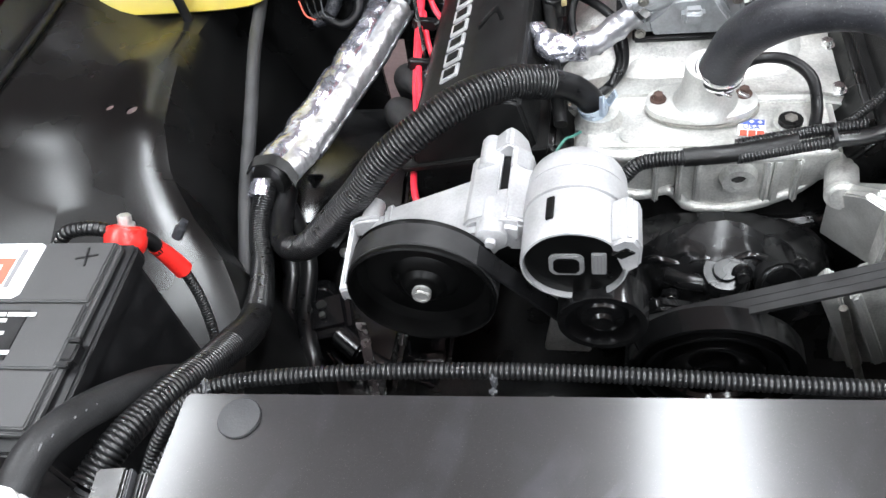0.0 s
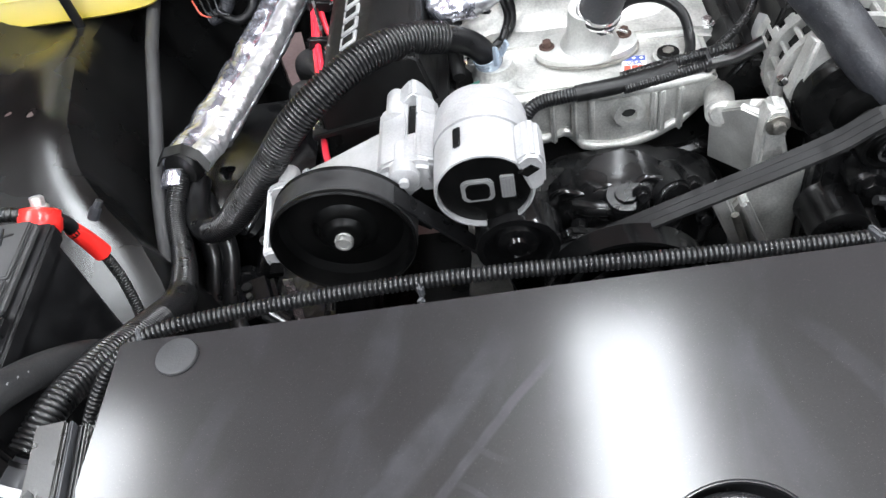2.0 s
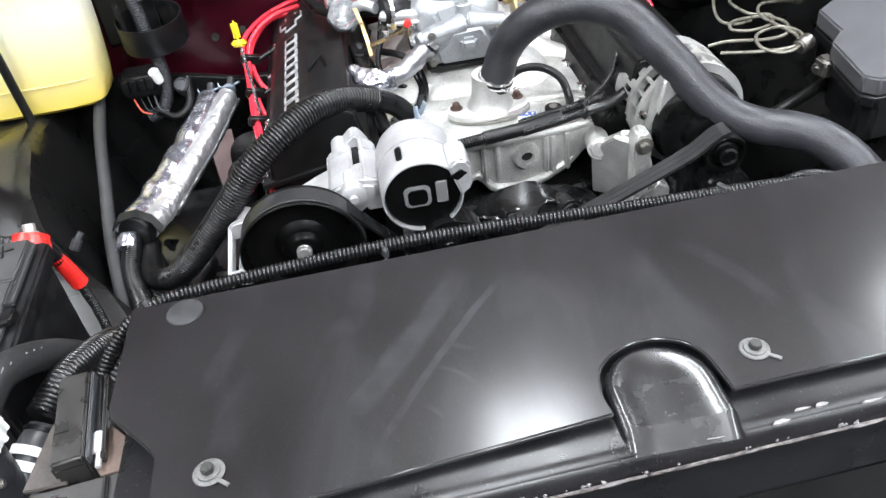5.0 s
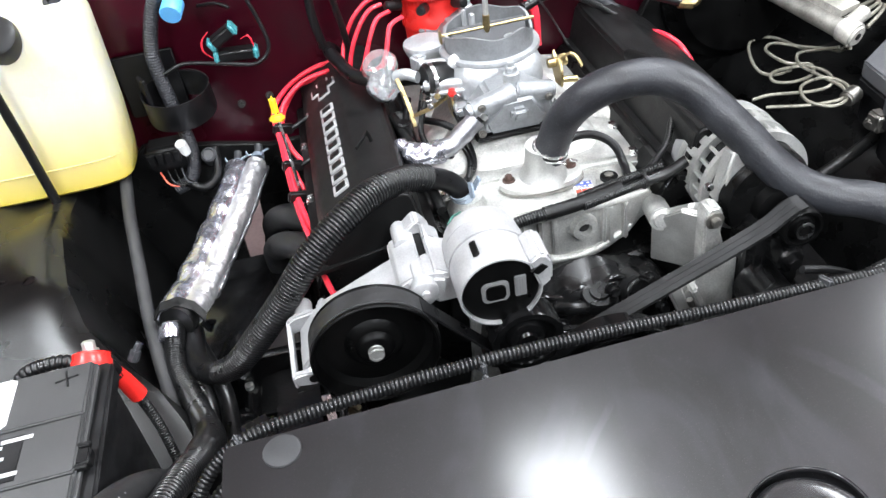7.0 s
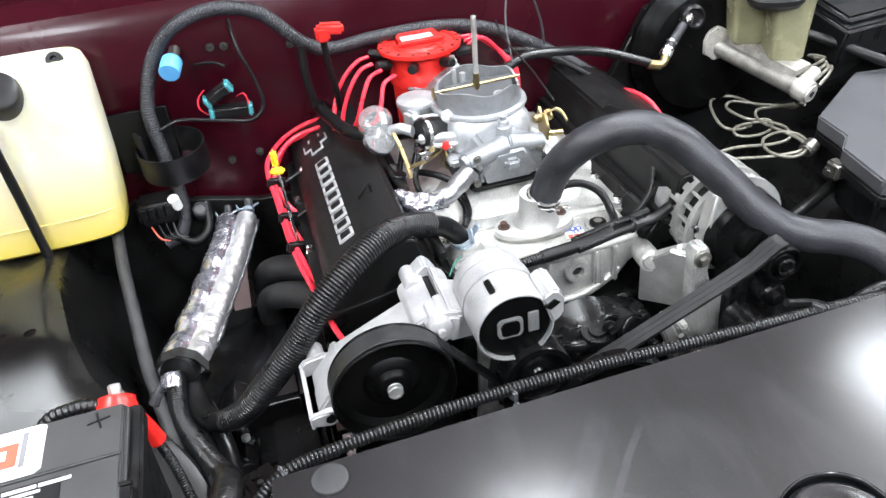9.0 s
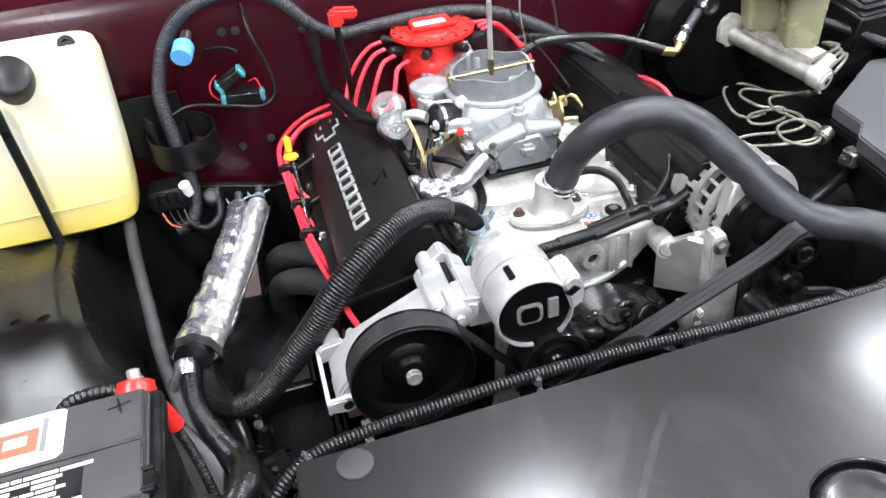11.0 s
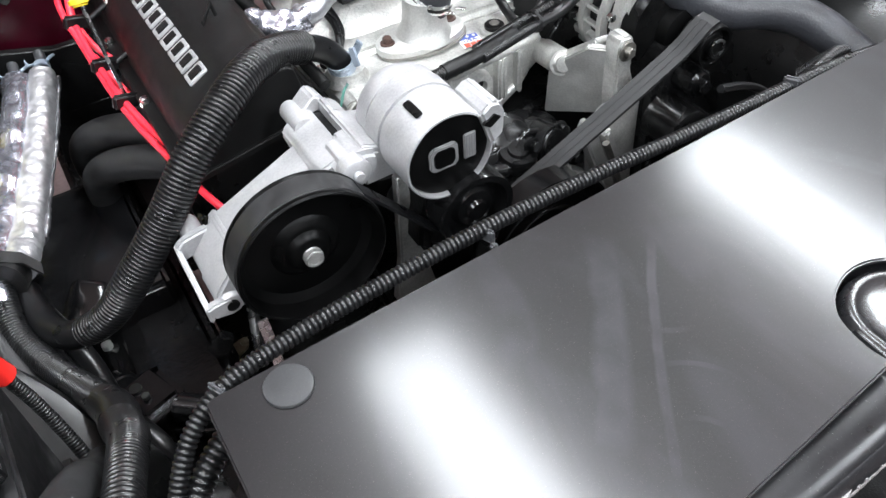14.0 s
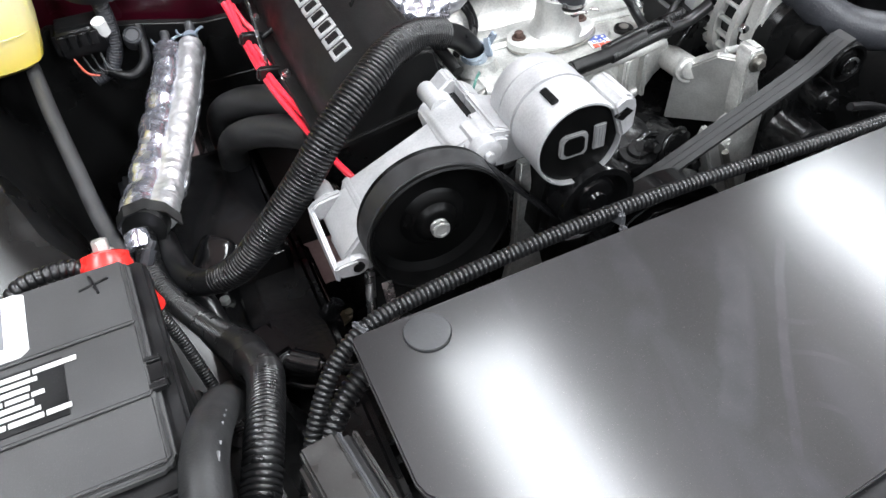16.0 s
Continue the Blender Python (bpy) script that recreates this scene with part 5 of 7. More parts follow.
part("foil_cuff", crumple(bm_tube([(-0.574, 0.434, 0.752), (-0.575, 0.425, 0.749), (-0.575, 0.414, 0.744)], 0.0160, 36, 0.0018), 9.0, 0.0022, 0.0004, 60.0), M_FILM, foil, "crumpled foil cuff")

TUBE = [(-0.569, 0.436, 0.751), (-0.569, 0.376, 0.732), (-0.546, 0.311, 0.729), (-0.520, 0.242, 0.752), (-0.500, 0.182, 0.785), (-0.494, 0.130, 0.824), (-0.488, 0.085, 0.861), (-0.491, 0.037, 0.896), (-0.502, -0.017, 0.917), (-0.515, -0.056, 0.914)]
tube = thing("wiring_loom", "black corrugated wiring loom sagging past the battery", "cable", TUBE[0])
tube_run = spline(TUBE, 0.010)
n_bend, n_out = int(len(tube_run) * 0.46), int(len(tube_run) * 0.60)
part("loom", bm_tube(tube_run[:n_bend + 1], 0.0140, 24, rib=(0.0040, 0.0013), shape=lambda f: 1 + 0.24 * f ** 2), M_LOOM, tube)
part("bend", bm_tube(tube_run[n_bend - 1:n_out + 1], 0.0174, 28, rib=(0.0034, 0.0004), shape=lambda f: 1 + 0.06 * math.sin(math.pi * f)), M_LOOM, tube, "smooth stretch at the bend")
part("loom", bm_tube(tube_run[n_out:], 0.0174, 24, rib=(0.0046, 0.0018), shape=lambda f: 1 - 0.2 * min(1, 1.6 * f)), M_LOOM, tube)
part("end_sleeve", bm_tube([(-0.520, -0.052, 0.897), (-0.528, -0.072, 0.893), (-0.537, -0.098, 0.878)], 0.0135, 20, shape=lambda f: 1 + 0.12 * f), M_GREYDISC, tube, "pale grey rubber end sleeve")
for p in ((-0.5295, -0.076, 0.892), (-0.5335, -0.087, 0.886)):
    part("end_band", bm_lathe(p, (0.3, 0.85, 0.35), [(0.0140, -0.004), (0.0160, -0.004), (0.0160, 0.004), (0.0140, 0.004), (0.0140, -0.004)], 28), M_WHITE, tube, "white clamp band")
part("end_cuff", bm_lathe((-0.5225, -0.058, 0.8965), (0.3, 0.85, 0.3), [(0.0125, -0.002), (0.0150, -0.002), (0.0150, 0.002), (0.0125, 0.002), (0.0125, -0.002)], 28), M_BLACK, tube)

DOWN = [(-0.560, 0.420, 0.715), (-0.546, 0.395, 0.675), (-0.536, 0.365, 0.650), (-0.528, 0.306, 0.640), (-0.514, 0.262, 0.638), (-0.500, 0.228, 0.625), (-0.495, 0.205, 0.59)]
down = thing("lower_hoses", "pair of glossy black hoses dropping below the taped foil", "hose", DOWN[-1])
part("hose", bm_tube([(x - 0.011, y - 0.002, z - 0.002) for x, y, z in DOWN], 0.0125, 18), M_LOOM, down)
part("hose", bm_tube([(x + 0.013, y + 0.004, z + 0.002) for x, y, z in DOWN], 0.0125, 18), M_LOOM, down)
GREY = [(-0.655, 0.80, 0.835), (-0.645, 0.735, 0.828), (-0.636, 0.653, 0.809), (-0.624, 0.567, 0.780), (-0.612, 0.483, 0.754), (-0.597, 0.412, 0.742), (-0.578, 0.334, 0.724), (-0.557, 0.259, 0.711), (-0.537, 0.18, 0.71), (-0.528, 0.12, 0.74)]
single("rubber_hose", bm_tube(GREY, 0.0098, 16), M_OLDHOSE, "thin dull grey rubber hose along the inner wing", "hose")
THICK = [(-0.521, 0.131, 0.788), (-0.521, 0.095, 0.824), (-0.524, 0.065, 0.867), (-0.526, 0.031, 0.905), (-0.531, -0.006, 0.937), (-0.537, -0.043, 0.956), (-0.543, -0.078, 0.951), (-0.552, -0.106, 0.921), (-0.556, -0.120, 0.885)]
coolant = thing("coolant_hose", "thick black rubber hose with worn pale printing", "hose", THICK[-1])
part("hose", bm_tube(THICK, 0.0150, 24), M_COOLANT, coolant)
for k, p in enumerate(spline(THICK[1:6], 0.011)):
    if k % 4 != 3:
        part("print_bar", bm_box((p.x + 0.0098, p.y - 0.0062, p.z + 0.0108), (0.0010, 0.0075, 0.0032), 0, (40, 35, 0)), M_PRINTGREY, coolant, "worn pale print")
clampt = part("hose_clamp", bm_lathe((-0.553, -0.109, 0.914), (0.1, 0.45, 1), [(0.0150, -0.005), (0.0164, -0.005), (0.0164, 0.005), (0.0150, 0.005), (0.0150, -0.005)], 36), M_STEEL, coolant, "bright steel hose clamp")
part("clamp_screw", bm_cyl((-0.545, -0.122, 0.914), (-0.528, -0.122, 0.914), 0.004, seg=12, b=0.001), M_DULLSTEEL, clampt)

EDGE = [(-0.485, -0.045, 0.885), (-0.467, -0.02, 0.918), (-0.443, 0.001, 0.944), (-0.410, 0.015, 0.957), (-0.361, 0.026, 0.956), (-0.296, 0.033, 0.956), (-0.230, 0.037, 0.957), (-0.164, 0.039, 0.957), (-0.089, 0.040, 0.955), (-0.015, 0.041, 0.951), (0.052, 0.043, 0.947), (0.095, 0.046, 0.943), (0.15, 0.049, 0.939), (0.22, 0.052, 0.933), (0.30, 0.055, 0.92)]
edge = thing("edge_loom", "thin black corrugated loom clipped along the cover's rear edge", "cable", EDGE[3])
part("loom", bm_tube(EDGE, 0.0063, 16, rib=(0.0040, 0.0017)), M_LOOM, edge)
for p in ((-0.418, 0.013, 0.9545), (-0.20, 0.036, 0.952), (0.14, 0.048, 0.942)):
    part("clip", joined(bm_box((p[0], p[1] - 0.001, p[2] + 0.002), (0.005, 0.0150, 0.0130), 0.002, (0, 0, 25)), bm_box((p[0] + 0.001, p[1] - 0.010, p[2] - 0.004), (0.006, 0.007, 0.006), 0.002)), M_GREYDISC, edge, "pale clip")
EDGE2 = [(-0.505, -0.075, 0.85), (-0.482, -0.045, 0.885), (-0.452, -0.018, 0.915), (-0.425, 0.0, 0.926), (-0.40, 0.015, 0.92)]
single("short_loom", bm_tube(EDGE2, 0.0085, 16, rib=(0.0046, 0.0014)), M_LOOM, "short black corrugated loom under the cover's corner", "cable")
RLOOM = [(0.20, 0.070, 0.915), (0.25, 0.082, 0.915), (0.30, 0.10, 0.89), (0.32, 0.13, 0.86), (0.33, 0.16, 0.82)]
single("right_loom", bm_tube(RLOOM, 0.0066, 12, rib=(0.0042, 0.0014)), M_LOOM, "thin black corrugated loom beside the radiator", "cable")

# taped harness across the manifold's front
HARN = [(-0.105, 0.345, 0.845), (-0.087, 0.353, 0.858), (-0.045, 0.356, 0.862), (0.007, 0.360, 0.864), (0.065, 0.372, 0.866), (0.098, 0.377, 0.868), (0.13, 0.376, 0.874), (0.155, 0.375, 0.888)]
harn = thing("engine_harness", "taped black wiring harness across the manifold's front", "cable", HARN[3])
def beside(points, dy, dz):
    return [(x, y + dy, z + dz) for x, y, z in points]


part("loom", bm_tube(HARN[:4], 0.0082, 14, rib=(0.0036, 0.0010)), M_LOOM, harn)
part("tape_sleeve", bm_tube(HARN[2:5], 0.0096, 14, 0.004, shape=lambda f: 1 + 0.12 * noise.noise((f * 30, 0, 0))), M_TAPE, harn, "black tape wrap")
part("strand", bm_tube(beside(HARN[3:7], 0.008, 0.003), 0.0066, 12, rib=(0.0034, 0.0009)), M_LOOM, harn)
part("strand", bm_tube(beside(HARN[3:7], -0.007, -0.001), 0.0064, 12, rib=(0.0034, 0.0009)), M_LOOM, harn)
part("sleeve", bm_tube(beside(HARN[5:], -0.006, 0.0), 0.0078, 12), M_LOOM, harn)
part("branch", bm_tube([(0.098, 0.380, 0.870), (0.12, 0.395, 0.876), (0.148, 0.415, 0.890), (0.165, 0.44, 0.905), (0.185, 0.47, 0.915)], 0.0048, 10, rib=(0.003, 0.0008)), M_LOOM, harn)
part("tie", bm_lathe((0.098, 0.377, 0.868), (1, 0.2, 0.1), [(0.0125, -0.002), (0.0140, -0.002), (0.0140, 0.002), (0.0125, 0.002), (0.0125, -0.002)], 24), M_BLACK, harn, "black cable tie")
single("bypass_hose", bm_tube([(0.015, 0.47, 0.885), (0.035, 0.468, 0.898), (0.065, 0.468, 0.894), (0.088, 0.455, 0.880), (0.093, 0.43, 0.862), (0.088, 0.405, 0.858)], 0.0062, 12), M_RUBBER, "thin black hose curving over the manifold", "hose")
single("green_wires", bm_tube([(-0.150, 0.39, 0.87), (-0.158, 0.372, 0.880), (-0.166, 0.362, 0.884), (-0.178, 0.35, 0.872)], 0.0016, 8), M_GREENWIRE, "thin green wires behind the pump", "cable")

# plug wires
def wire(points, parent, r=0.0042, mat=None, name="lead"):
    return part(name, bm_tube(points, r, 10, 0.006), mat or M_REDWIRE, parent)


leads = thing("plug_wires", "bright red plug wires in black clips", "cable", (-0.36, 0.6, 0.84))
wire([(-0.255, 0.835, 0.92), (-0.30, 0.835, 0.915), (-0.345, 0.815, 0.905), (-0.378, 0.765, 0.895), (-0.384, 0.725, 0.880), (-0.380, 0.692, 0.862), (-0.374, 0.60, 0.838), (-0.366, 0.53, 0.826), (-0.354, 0.46, 0.820), (-0.346, 0.40, 0.823), (-0.336, 0.345, 0.824), (-0.322, 0.318, 0.812), (-0.300, 0.312, 0.790)], leads)
wire([(-0.28, 0.80, 0.92), (-0.33, 0.79, 0.912), (-0.368, 0.75, 0.893), (-0.376, 0.70, 0.866), (-0.370, 0.60, 0.842), (-0.360, 0.53, 0.831), (-0.347, 0.47, 0.824), (-0.338, 0.43, 0.812), (-0.318, 0.41, 0.79)], leads)
wire([(-0.29, 0.815, 0.905), (-0.34, 0.80, 0.90), (-0.372, 0.74, 0.878), (-0.366, 0.69, 0.85), (-0.345, 0.66, 0.83)], leads)
wire([(-0.372, 0.66, 0.852), (-0.360, 0.61, 0.83), (-0.340, 0.58, 0.80)], leads)
for cx, cy, cz in ((-0.378, 0.715, 0.872), (-0.369, 0.565, 0.834), (-0.372, 0.635, 0.848)):
    part("separator", joined(bm_box((cx + 0.006, cy, cz + 0.002), (0.034, 0.010, 0.018), 0.003, (0, 15, 10)), bm_cyl((cx + 0.02, cy, cz), (cx + 0.05, cy + 0.004, cz + 0.012), 0.004, seg=10)), M_BLACK, leads, "black wire clip")
    part("clip_end", bm_box((cx + 0.052, cy + 0.004, cz + 0.013), (0.012, 0.012, 0.010), 0.002), M_STEEL, leads)
for by in (0.66, 0.57, 0.46, 0.40):
    part("plug_boot", bm_cyl((-0.352, by, 0.815), (-0.322, by + 0.01, 0.785), 0.009, 0.007, 14, 0.002), M_BLACK, leads)

# ---- things on the left ----
# battery, turned a little, with its own frame: bx to its side, by along it
BT = pose(-0.5535, 0.055, 0.960, 0, 0, 1.5)


def in_battery(bm):
    bm.transform(BT)
    return bm


bat = thing("battery", "dark grey car battery with side terminals and pale labels", "battery", (-0.65, 0.06, 0.77))
part("case", in_battery(bm_prism([(-0.27, -0.10), (-0.001, -0.10), (0.004, -0.095), (0.004, 0.100), (-0.001, 0.105), (-0.27, 0.105)], "xy", -0.19, -0.026, 0.003)), M_BLACK, bat, "black battery case")
part("rim", in_battery(bm_prism([(-0.275, -0.104), (0.006, -0.104), (0.013, -0.096), (0.011, 0.104), (0.006, 0.109), (-0.275, 0.109)], "xy", -0.032, -0.012, 0.003)), M_BLACK, bat, "black stepped rim")
lid = part("lid", in_battery(bm_prism([(-0.268, -0.090), (-0.006, -0.090), (0.0, -0.084), (0.0, 0.100), (-0.004, 0.104), (-0.268, 0.104)], "xy", -0.013, -0.0035, 0.003)), M_BATTERY, bat, "dark grey lid")
for y0, y1 in ((-0.087, -0.0355), (-0.0335, 0.0315), (0.0335, 0.101)):
    part("lid_panel", in_battery(bm_prism([(-0.264, y0), (-0.004, y0), (-0.004, y1), (-0.264, y1)], "xy", -0.004, 0.0, 0.0015)), M_BATTERY, lid)
part("plus_mark", joined(in_battery(bm_box((-0.026, 0.083, 0.0002), (0.022, 0.0022, 0.0016), 0.0004, (0, 0, 12))), in_battery(bm_box((-0.026, 0.083, 0.0002), (0.0022, 0.022, 0.0016), 0.0004, (0, 0, 12)))), M_BLACK, lid, "raised plus mark")
lab = part("label", in_battery(bm_prism([(-0.22, 0.036), (-0.080, 0.036), (-0.074, 0.041), (-0.074, 0.096), (-0.080, 0.099), (-0.22, 0.099)], "xy", 0.0, 0.0010, 0)), M_LABEL, lid, "white printed label")
part("red_block", in_battery(bm_box((-0.115, 0.066, 0.0013), (0.036, 0.030, 0.0006))), M_PRINTRED, lab, "red print block")
part("grey_block", in_battery(bm_box((-0.092, 0.070, 0.0013), (0.005, 0.044, 0.0006))), M_PRINTGREY, lab)
part("white_block", in_battery(bm_box((-0.117, 0.067, 0.0017), (0.020, 0.012, 0.0006))), M_LABEL, lab)
lab2 = part("text_label", in_battery(bm_box((-0.124, -0.002, 0.0005), (0.14, 0.050, 0.0010))), M_BLACK, lid, "black label with white print bars")
rnd = random.Random(5)
for k in range(7):
    x = -0.19
    while x < -0.066 - 0.008 * (k % 3):
        w = rnd.uniform(0.008, 0.030)
        if rnd.random() < 0.96:
            part("print_bar", in_battery(bm_box((x + w / 2, 0.0185 - k * 0.0064, 0.0012), (w, (0.0042, 0.0036)[k % 2], 0.0005))), M_PRINTPALE, lab2)
        x += w + 0.0016
part("lid_latch", joined(in_battery(bm_box((0.0, -0.016, -0.008), (0.014, 0.018, 0.012), 0.002)), in_battery(bm_box((-0.002, -0.004, -0.004), (0.016, 0.005, 0.006), 0.001)), in_battery(bm_box((-0.002, -0.028, -0.004), (0.016, 0.005, 0.006), 0.001))), M_BLACK, lid, "black latch")
tray = single("battery_tray", bm_box((-0.68, 0.05, 0.725), (0.27, 0.24, 0.09), 0.004), M_APRON, "black steel battery tray", "tray")

term = thing("battery_cable", "red battery terminal cover with black ribbed cable", "cable", (-0.576, 0.2, 0.93))
part("terminal_cover", joined(bm_lathe((-0.576, 0.181, 0.932), (0.1, 0.75, 0.65), [(0, -0.012), (0.017, -0.012), (0.020, -0.006), (0.020, 0.004), (0.0185, 0.006), (0.0185, 0.012), (0.013, 0.014), (0, 0.014)], 32)), M_RED, term, "red plastic cover")
part("terminal_bolt", bm_hex((-0.5755, 0.191, 0.941), (0.05, 0.45, 0.9), 0.0140, 0.012, 0.009), M_ALU, term, "bright terminal bolt")
part("link", bm_tube([(-0.572, 0.192, 0.925), (-0.568, 0.199, 0.910), (-0.566, 0.200, 0.895)], 0.0078, 14, 0.004), M_BLACK, term, "black sleeve")
part("boot", bm_tube([(-0.567, 0.200, 0.900), (-0.564, 0.204, 0.880), (-0.561, 0.206, 0.862), (-0.559, 0.206, 0.854)], 0.0102, 16, 0.004, shape=lambda f: 0.8 + 0.35 * f - 0.15 * f * f), M_RED, term, "red rubber boot")
part("cable", bm_tube([(-0.561, 0.206, 0.866), (-0.558, 0.205, 0.846), (-0.550, 0.195, 0.82), (-0.541, 0.175, 0.79), (-0.533, 0.15, 0.765), (-0.525, 0.12, 0.745)], 0.0060, 12, rib=(0.003, 0.0008)), M_LOOM, term)
part("cable", bm_tube([(-0.585, 0.185, 0.930), (-0.605, 0.190, 0.938), (-0.64, 0.188, 0.936), (-0.66, 0.178, 0.92)], 0.0075, 12, rib=(0.006, 0.0012)), M_LOOM, term)
part("cable_clip", joined(bm_cyl((-0.552, 0.215, 0.895), (-0.545, 0.222, 0.905), 0.006, seg=8, b=0.001), bm_cyl((-0.545, 0.222, 0.905), (-0.54, 0.226, 0.91), 0.004, seg=8)), M_GREYRUBBER, term, "grey clip")

# washer tank
tank_ob = thing("washer_tank", "large translucent cream yellow plastic washer tank", "tank", (-0.73, 0.77, 0.83))
tb = bm_loft([(-0.90, -0.632, 0.715, 0.825, 0.838), (-0.91, -0.624, 0.705, 0.83, 0.846), (-0.91, -0.618, 0.705, 0.83, 0.88), (-0.90, -0.612, 0.71, 0.83, 0.95), (-0.88, -0.608, 0.715, 0.83, 1.05), (-0.86, -0.607, 0.72, 0.83, 1.10), (-0.855, -0.612, 0.725, 0.828, 1.118), (-0.85, -0.62, 0.735, 0.82, 1.125)])
part("body", tb, M_TANK, tank_ob)
part("seam", bm_loft([(-0.912, -0.6185, 0.7035, 0.8315, 0.888), (-0.912, -0.6185, 0.7035, 0.8315, 0.890)]), M_TANK, tank_ob)
part("fastener", bm_lathe((-0.643, 0.752, 1.1265), (0.05, -0.8, 0.75), [(0, 0.001), (0.004, 0.001), (0.005, 0.004), (0.011, 0.004), (0.0125, 0.001), (0.0125, -0.012)], 28), M_BLACK, tank_ob, "round black fastener")
part("filler_cap", bm_lathe((-0.722, 0.712, 1.105), (0.1, -0.75, 0.65), [(0.03, -0.04), (0.031, 0.0), (0.029, 0.008), (0.024, 0.011), (0, 0.012)], 36), M_BLACK, tank_ob, "black filler cap")
part("strap", bm_tube([(-0.752, 0.690, 1.07), (-0.750, 0.690, 1.02), (-0.747, 0.690, 0.96), (-0.745, 0.690, 0.90), (-0.743, 0.690, 0.845), (-0.741, 0.688, 0.815)], 0.0075, 12), M_RUBBER, tank_ob, "black rubber tube")

# black strap holder on the firewall
holder = thing("canister_holder", "empty black strap holder on the firewall", "bracket", (-0.53, 0.785, 0.92))
hc = Vector((-0.527, 0.782, 0.93))
part("strap", bm_lathe((hc.x, hc.y, hc.z), (0.0, -0.12, 1), [(0.0525, -0.026), (0.0545, -0.026), (0.0555, -0.020), (0.0545, 0.016), (0.0555, 0.022), (0.0535, 0.022), (0.0515, 0.016), (0.0525, -0.026)], 48), M_BLACK, holder)
part("back_plate", bm_box((-0.57, 0.832, 0.945), (0.10, 0.006, 0.11), 0.004), M_BLACK, holder)
part("lip", bm_box((-0.572, 0.776, 0.955), (0.006, 0.03, 0.05), 0.002, (0, 0, 25)), M_BLACK, holder)

single("heater_pipe", bm_tube([(-0.580, 0.770, 0.775), (-0.555, 0.772, 0.785), (-0.540, 0.778, 0.810), (-0.536, 0.785, 0.850), (-0.541, 0.788, 0.906), (-0.546, 0.792, 0.985), (-0.543, 0.80, 1.02), (-0.522, 0.81, 1.075), (-0.487, 0.81, 1.118), (-0.44, 0.81, 1.140), (-0.388, 0.81, 1.143), (-0.335, 0.808, 1.124), (-0.28, 0.808, 1.068), (-0.235, 0.82, 1.046), (-0.16, 0.835, 1.046), (-0.06, 0.838, 1.046), (0.03, 0.836, 1.032), (0.11, 0.832, 0.996), (0.19, 0.83, 0.945), (0.25, 0.83, 0.90)], 0.0114, 16, rib=(0.0042, 0.0007)), M_GREYRUBBER, "grey black conduit hose looping over the firewall", "hose")

cap = thing("vacuum_stub", "firewall stub closed by a blue plastic cap", "stub", (-0.49, 0.80, 1.07))
part("cap", bm_lathe((-0.492, 0.79, 1.072), (-0.25, -1, -0.35), [(0.0155, -0.016), (0.0165, -0.014), (0.0165, 0.012), (0.0155, 0.014), (0, 0.0145)], 32), M_BLUE, cap, "bright blue cap")
part("stub", bm_cyl((-0.482, 0.838, 1.085), (-0.489, 0.80, 1.076), 0.009, seg=16, b=0.002), M_DULLSTEEL, cap)

conn = thing("wire_connectors", "black weatherproof connectors with teal seals and thin wires", "connector", (-0.42, 0.80, 1.02))
for cx, cz, tilt, ln in ((-0.432, 1.016, -28, 0.042), (-0.418, 0.984, 4, 0.060)):
    part("plug", bm_box((cx, 0.79, cz), (ln, 0.024, 0.018), 0.004, (0, tilt, 0)), M_BLACK, conn)
    for s in (-1, 1):
        part("seal", bm_box((cx + s * ln * 0.52 * math.cos(radians(tilt)), 0.79, cz - s * ln * 0.52 * math.sin(radians(tilt))), (0.008, 0.026, 0.020), 0.003, (0, tilt, 0)), M_TEAL, conn, "teal seal")
wire([(-0.452, 0.79, 1.026), (-0.464, 0.787, 1.015), (-0.466, 0.786, 0.998), (-0.455, 0.788, 0.984)], conn, 0.0014)
wire([(-0.405, 0.79, 1.006), (-0.392, 0.788, 1.01), (-0.388, 0.787, 0.995), (-0.388, 0.79, 0.98)], conn, 0.0014)
wire([(-0.39, 0.83, 1.12), (-0.385, 0.80, 1.08), (-0.37, 0.79, 1.03), (-0.365, 0.785, 0.985), (-0.39, 0.78, 0.965), (-0.44, 0.78, 0.975), (-0.50, 0.785, 0.985), (-0.535, 0.785, 0.975)], conn, 0.0032, M_BLACK)
wire([(-0.46, 0.835, 1.055), (-0.43, 0.815, 1.06), (-0.41, 0.80, 1.055)], conn, 0.0025, M_BLACK)
for sx, sz in ((-0.406, 1.076), (-0.428, 1.078), (-0.30, 1.06), (-0.44, 0.875), (-0.39, 0.88), (-0.515, 0.885)):
    single("firewall_bolt", bm_hex((sx, 0.838, sz), (0, -1, 0), 0.0095, 0.010, 0.007), M_WASHER, "small dull bolt on the firewall", "bolt", "firewall bolts")

blower = thing("heater_connector_block", "black plastic block with wires below the firewall holder", "connector", (-0.56, 0.79, 0.81))
part("block", bm_box((-0.575, 0.79, 0.835), (0.075, 0.05, 0.045), 0.008), M_BLACK, blower)
for k in range(4):
    part("socket", bm_box((-0.60 + k * 0.014, 0.762, 0.842), (0.012, 0.008, 0.022), 0.002), M_BLACK, blower)
    wire([(-0.595 + k * 0.012, 0.765, 0.815), (-0.585 + k * 0.010, 0.752, 0.797), (-0.57 + k * 0.010, 0.75, 0.79)], blower, 0.0016, (M_PRINTRED, M_BLACK, M_BLACK, M_GREYDISC)[k])
part("white_plug", bm_cyl((-0.545, 0.775, 0.835), (-0.548, 0.768, 0.862), 0.0095, seg=20, b=0.003), M_WHITE, blower, "white plug")
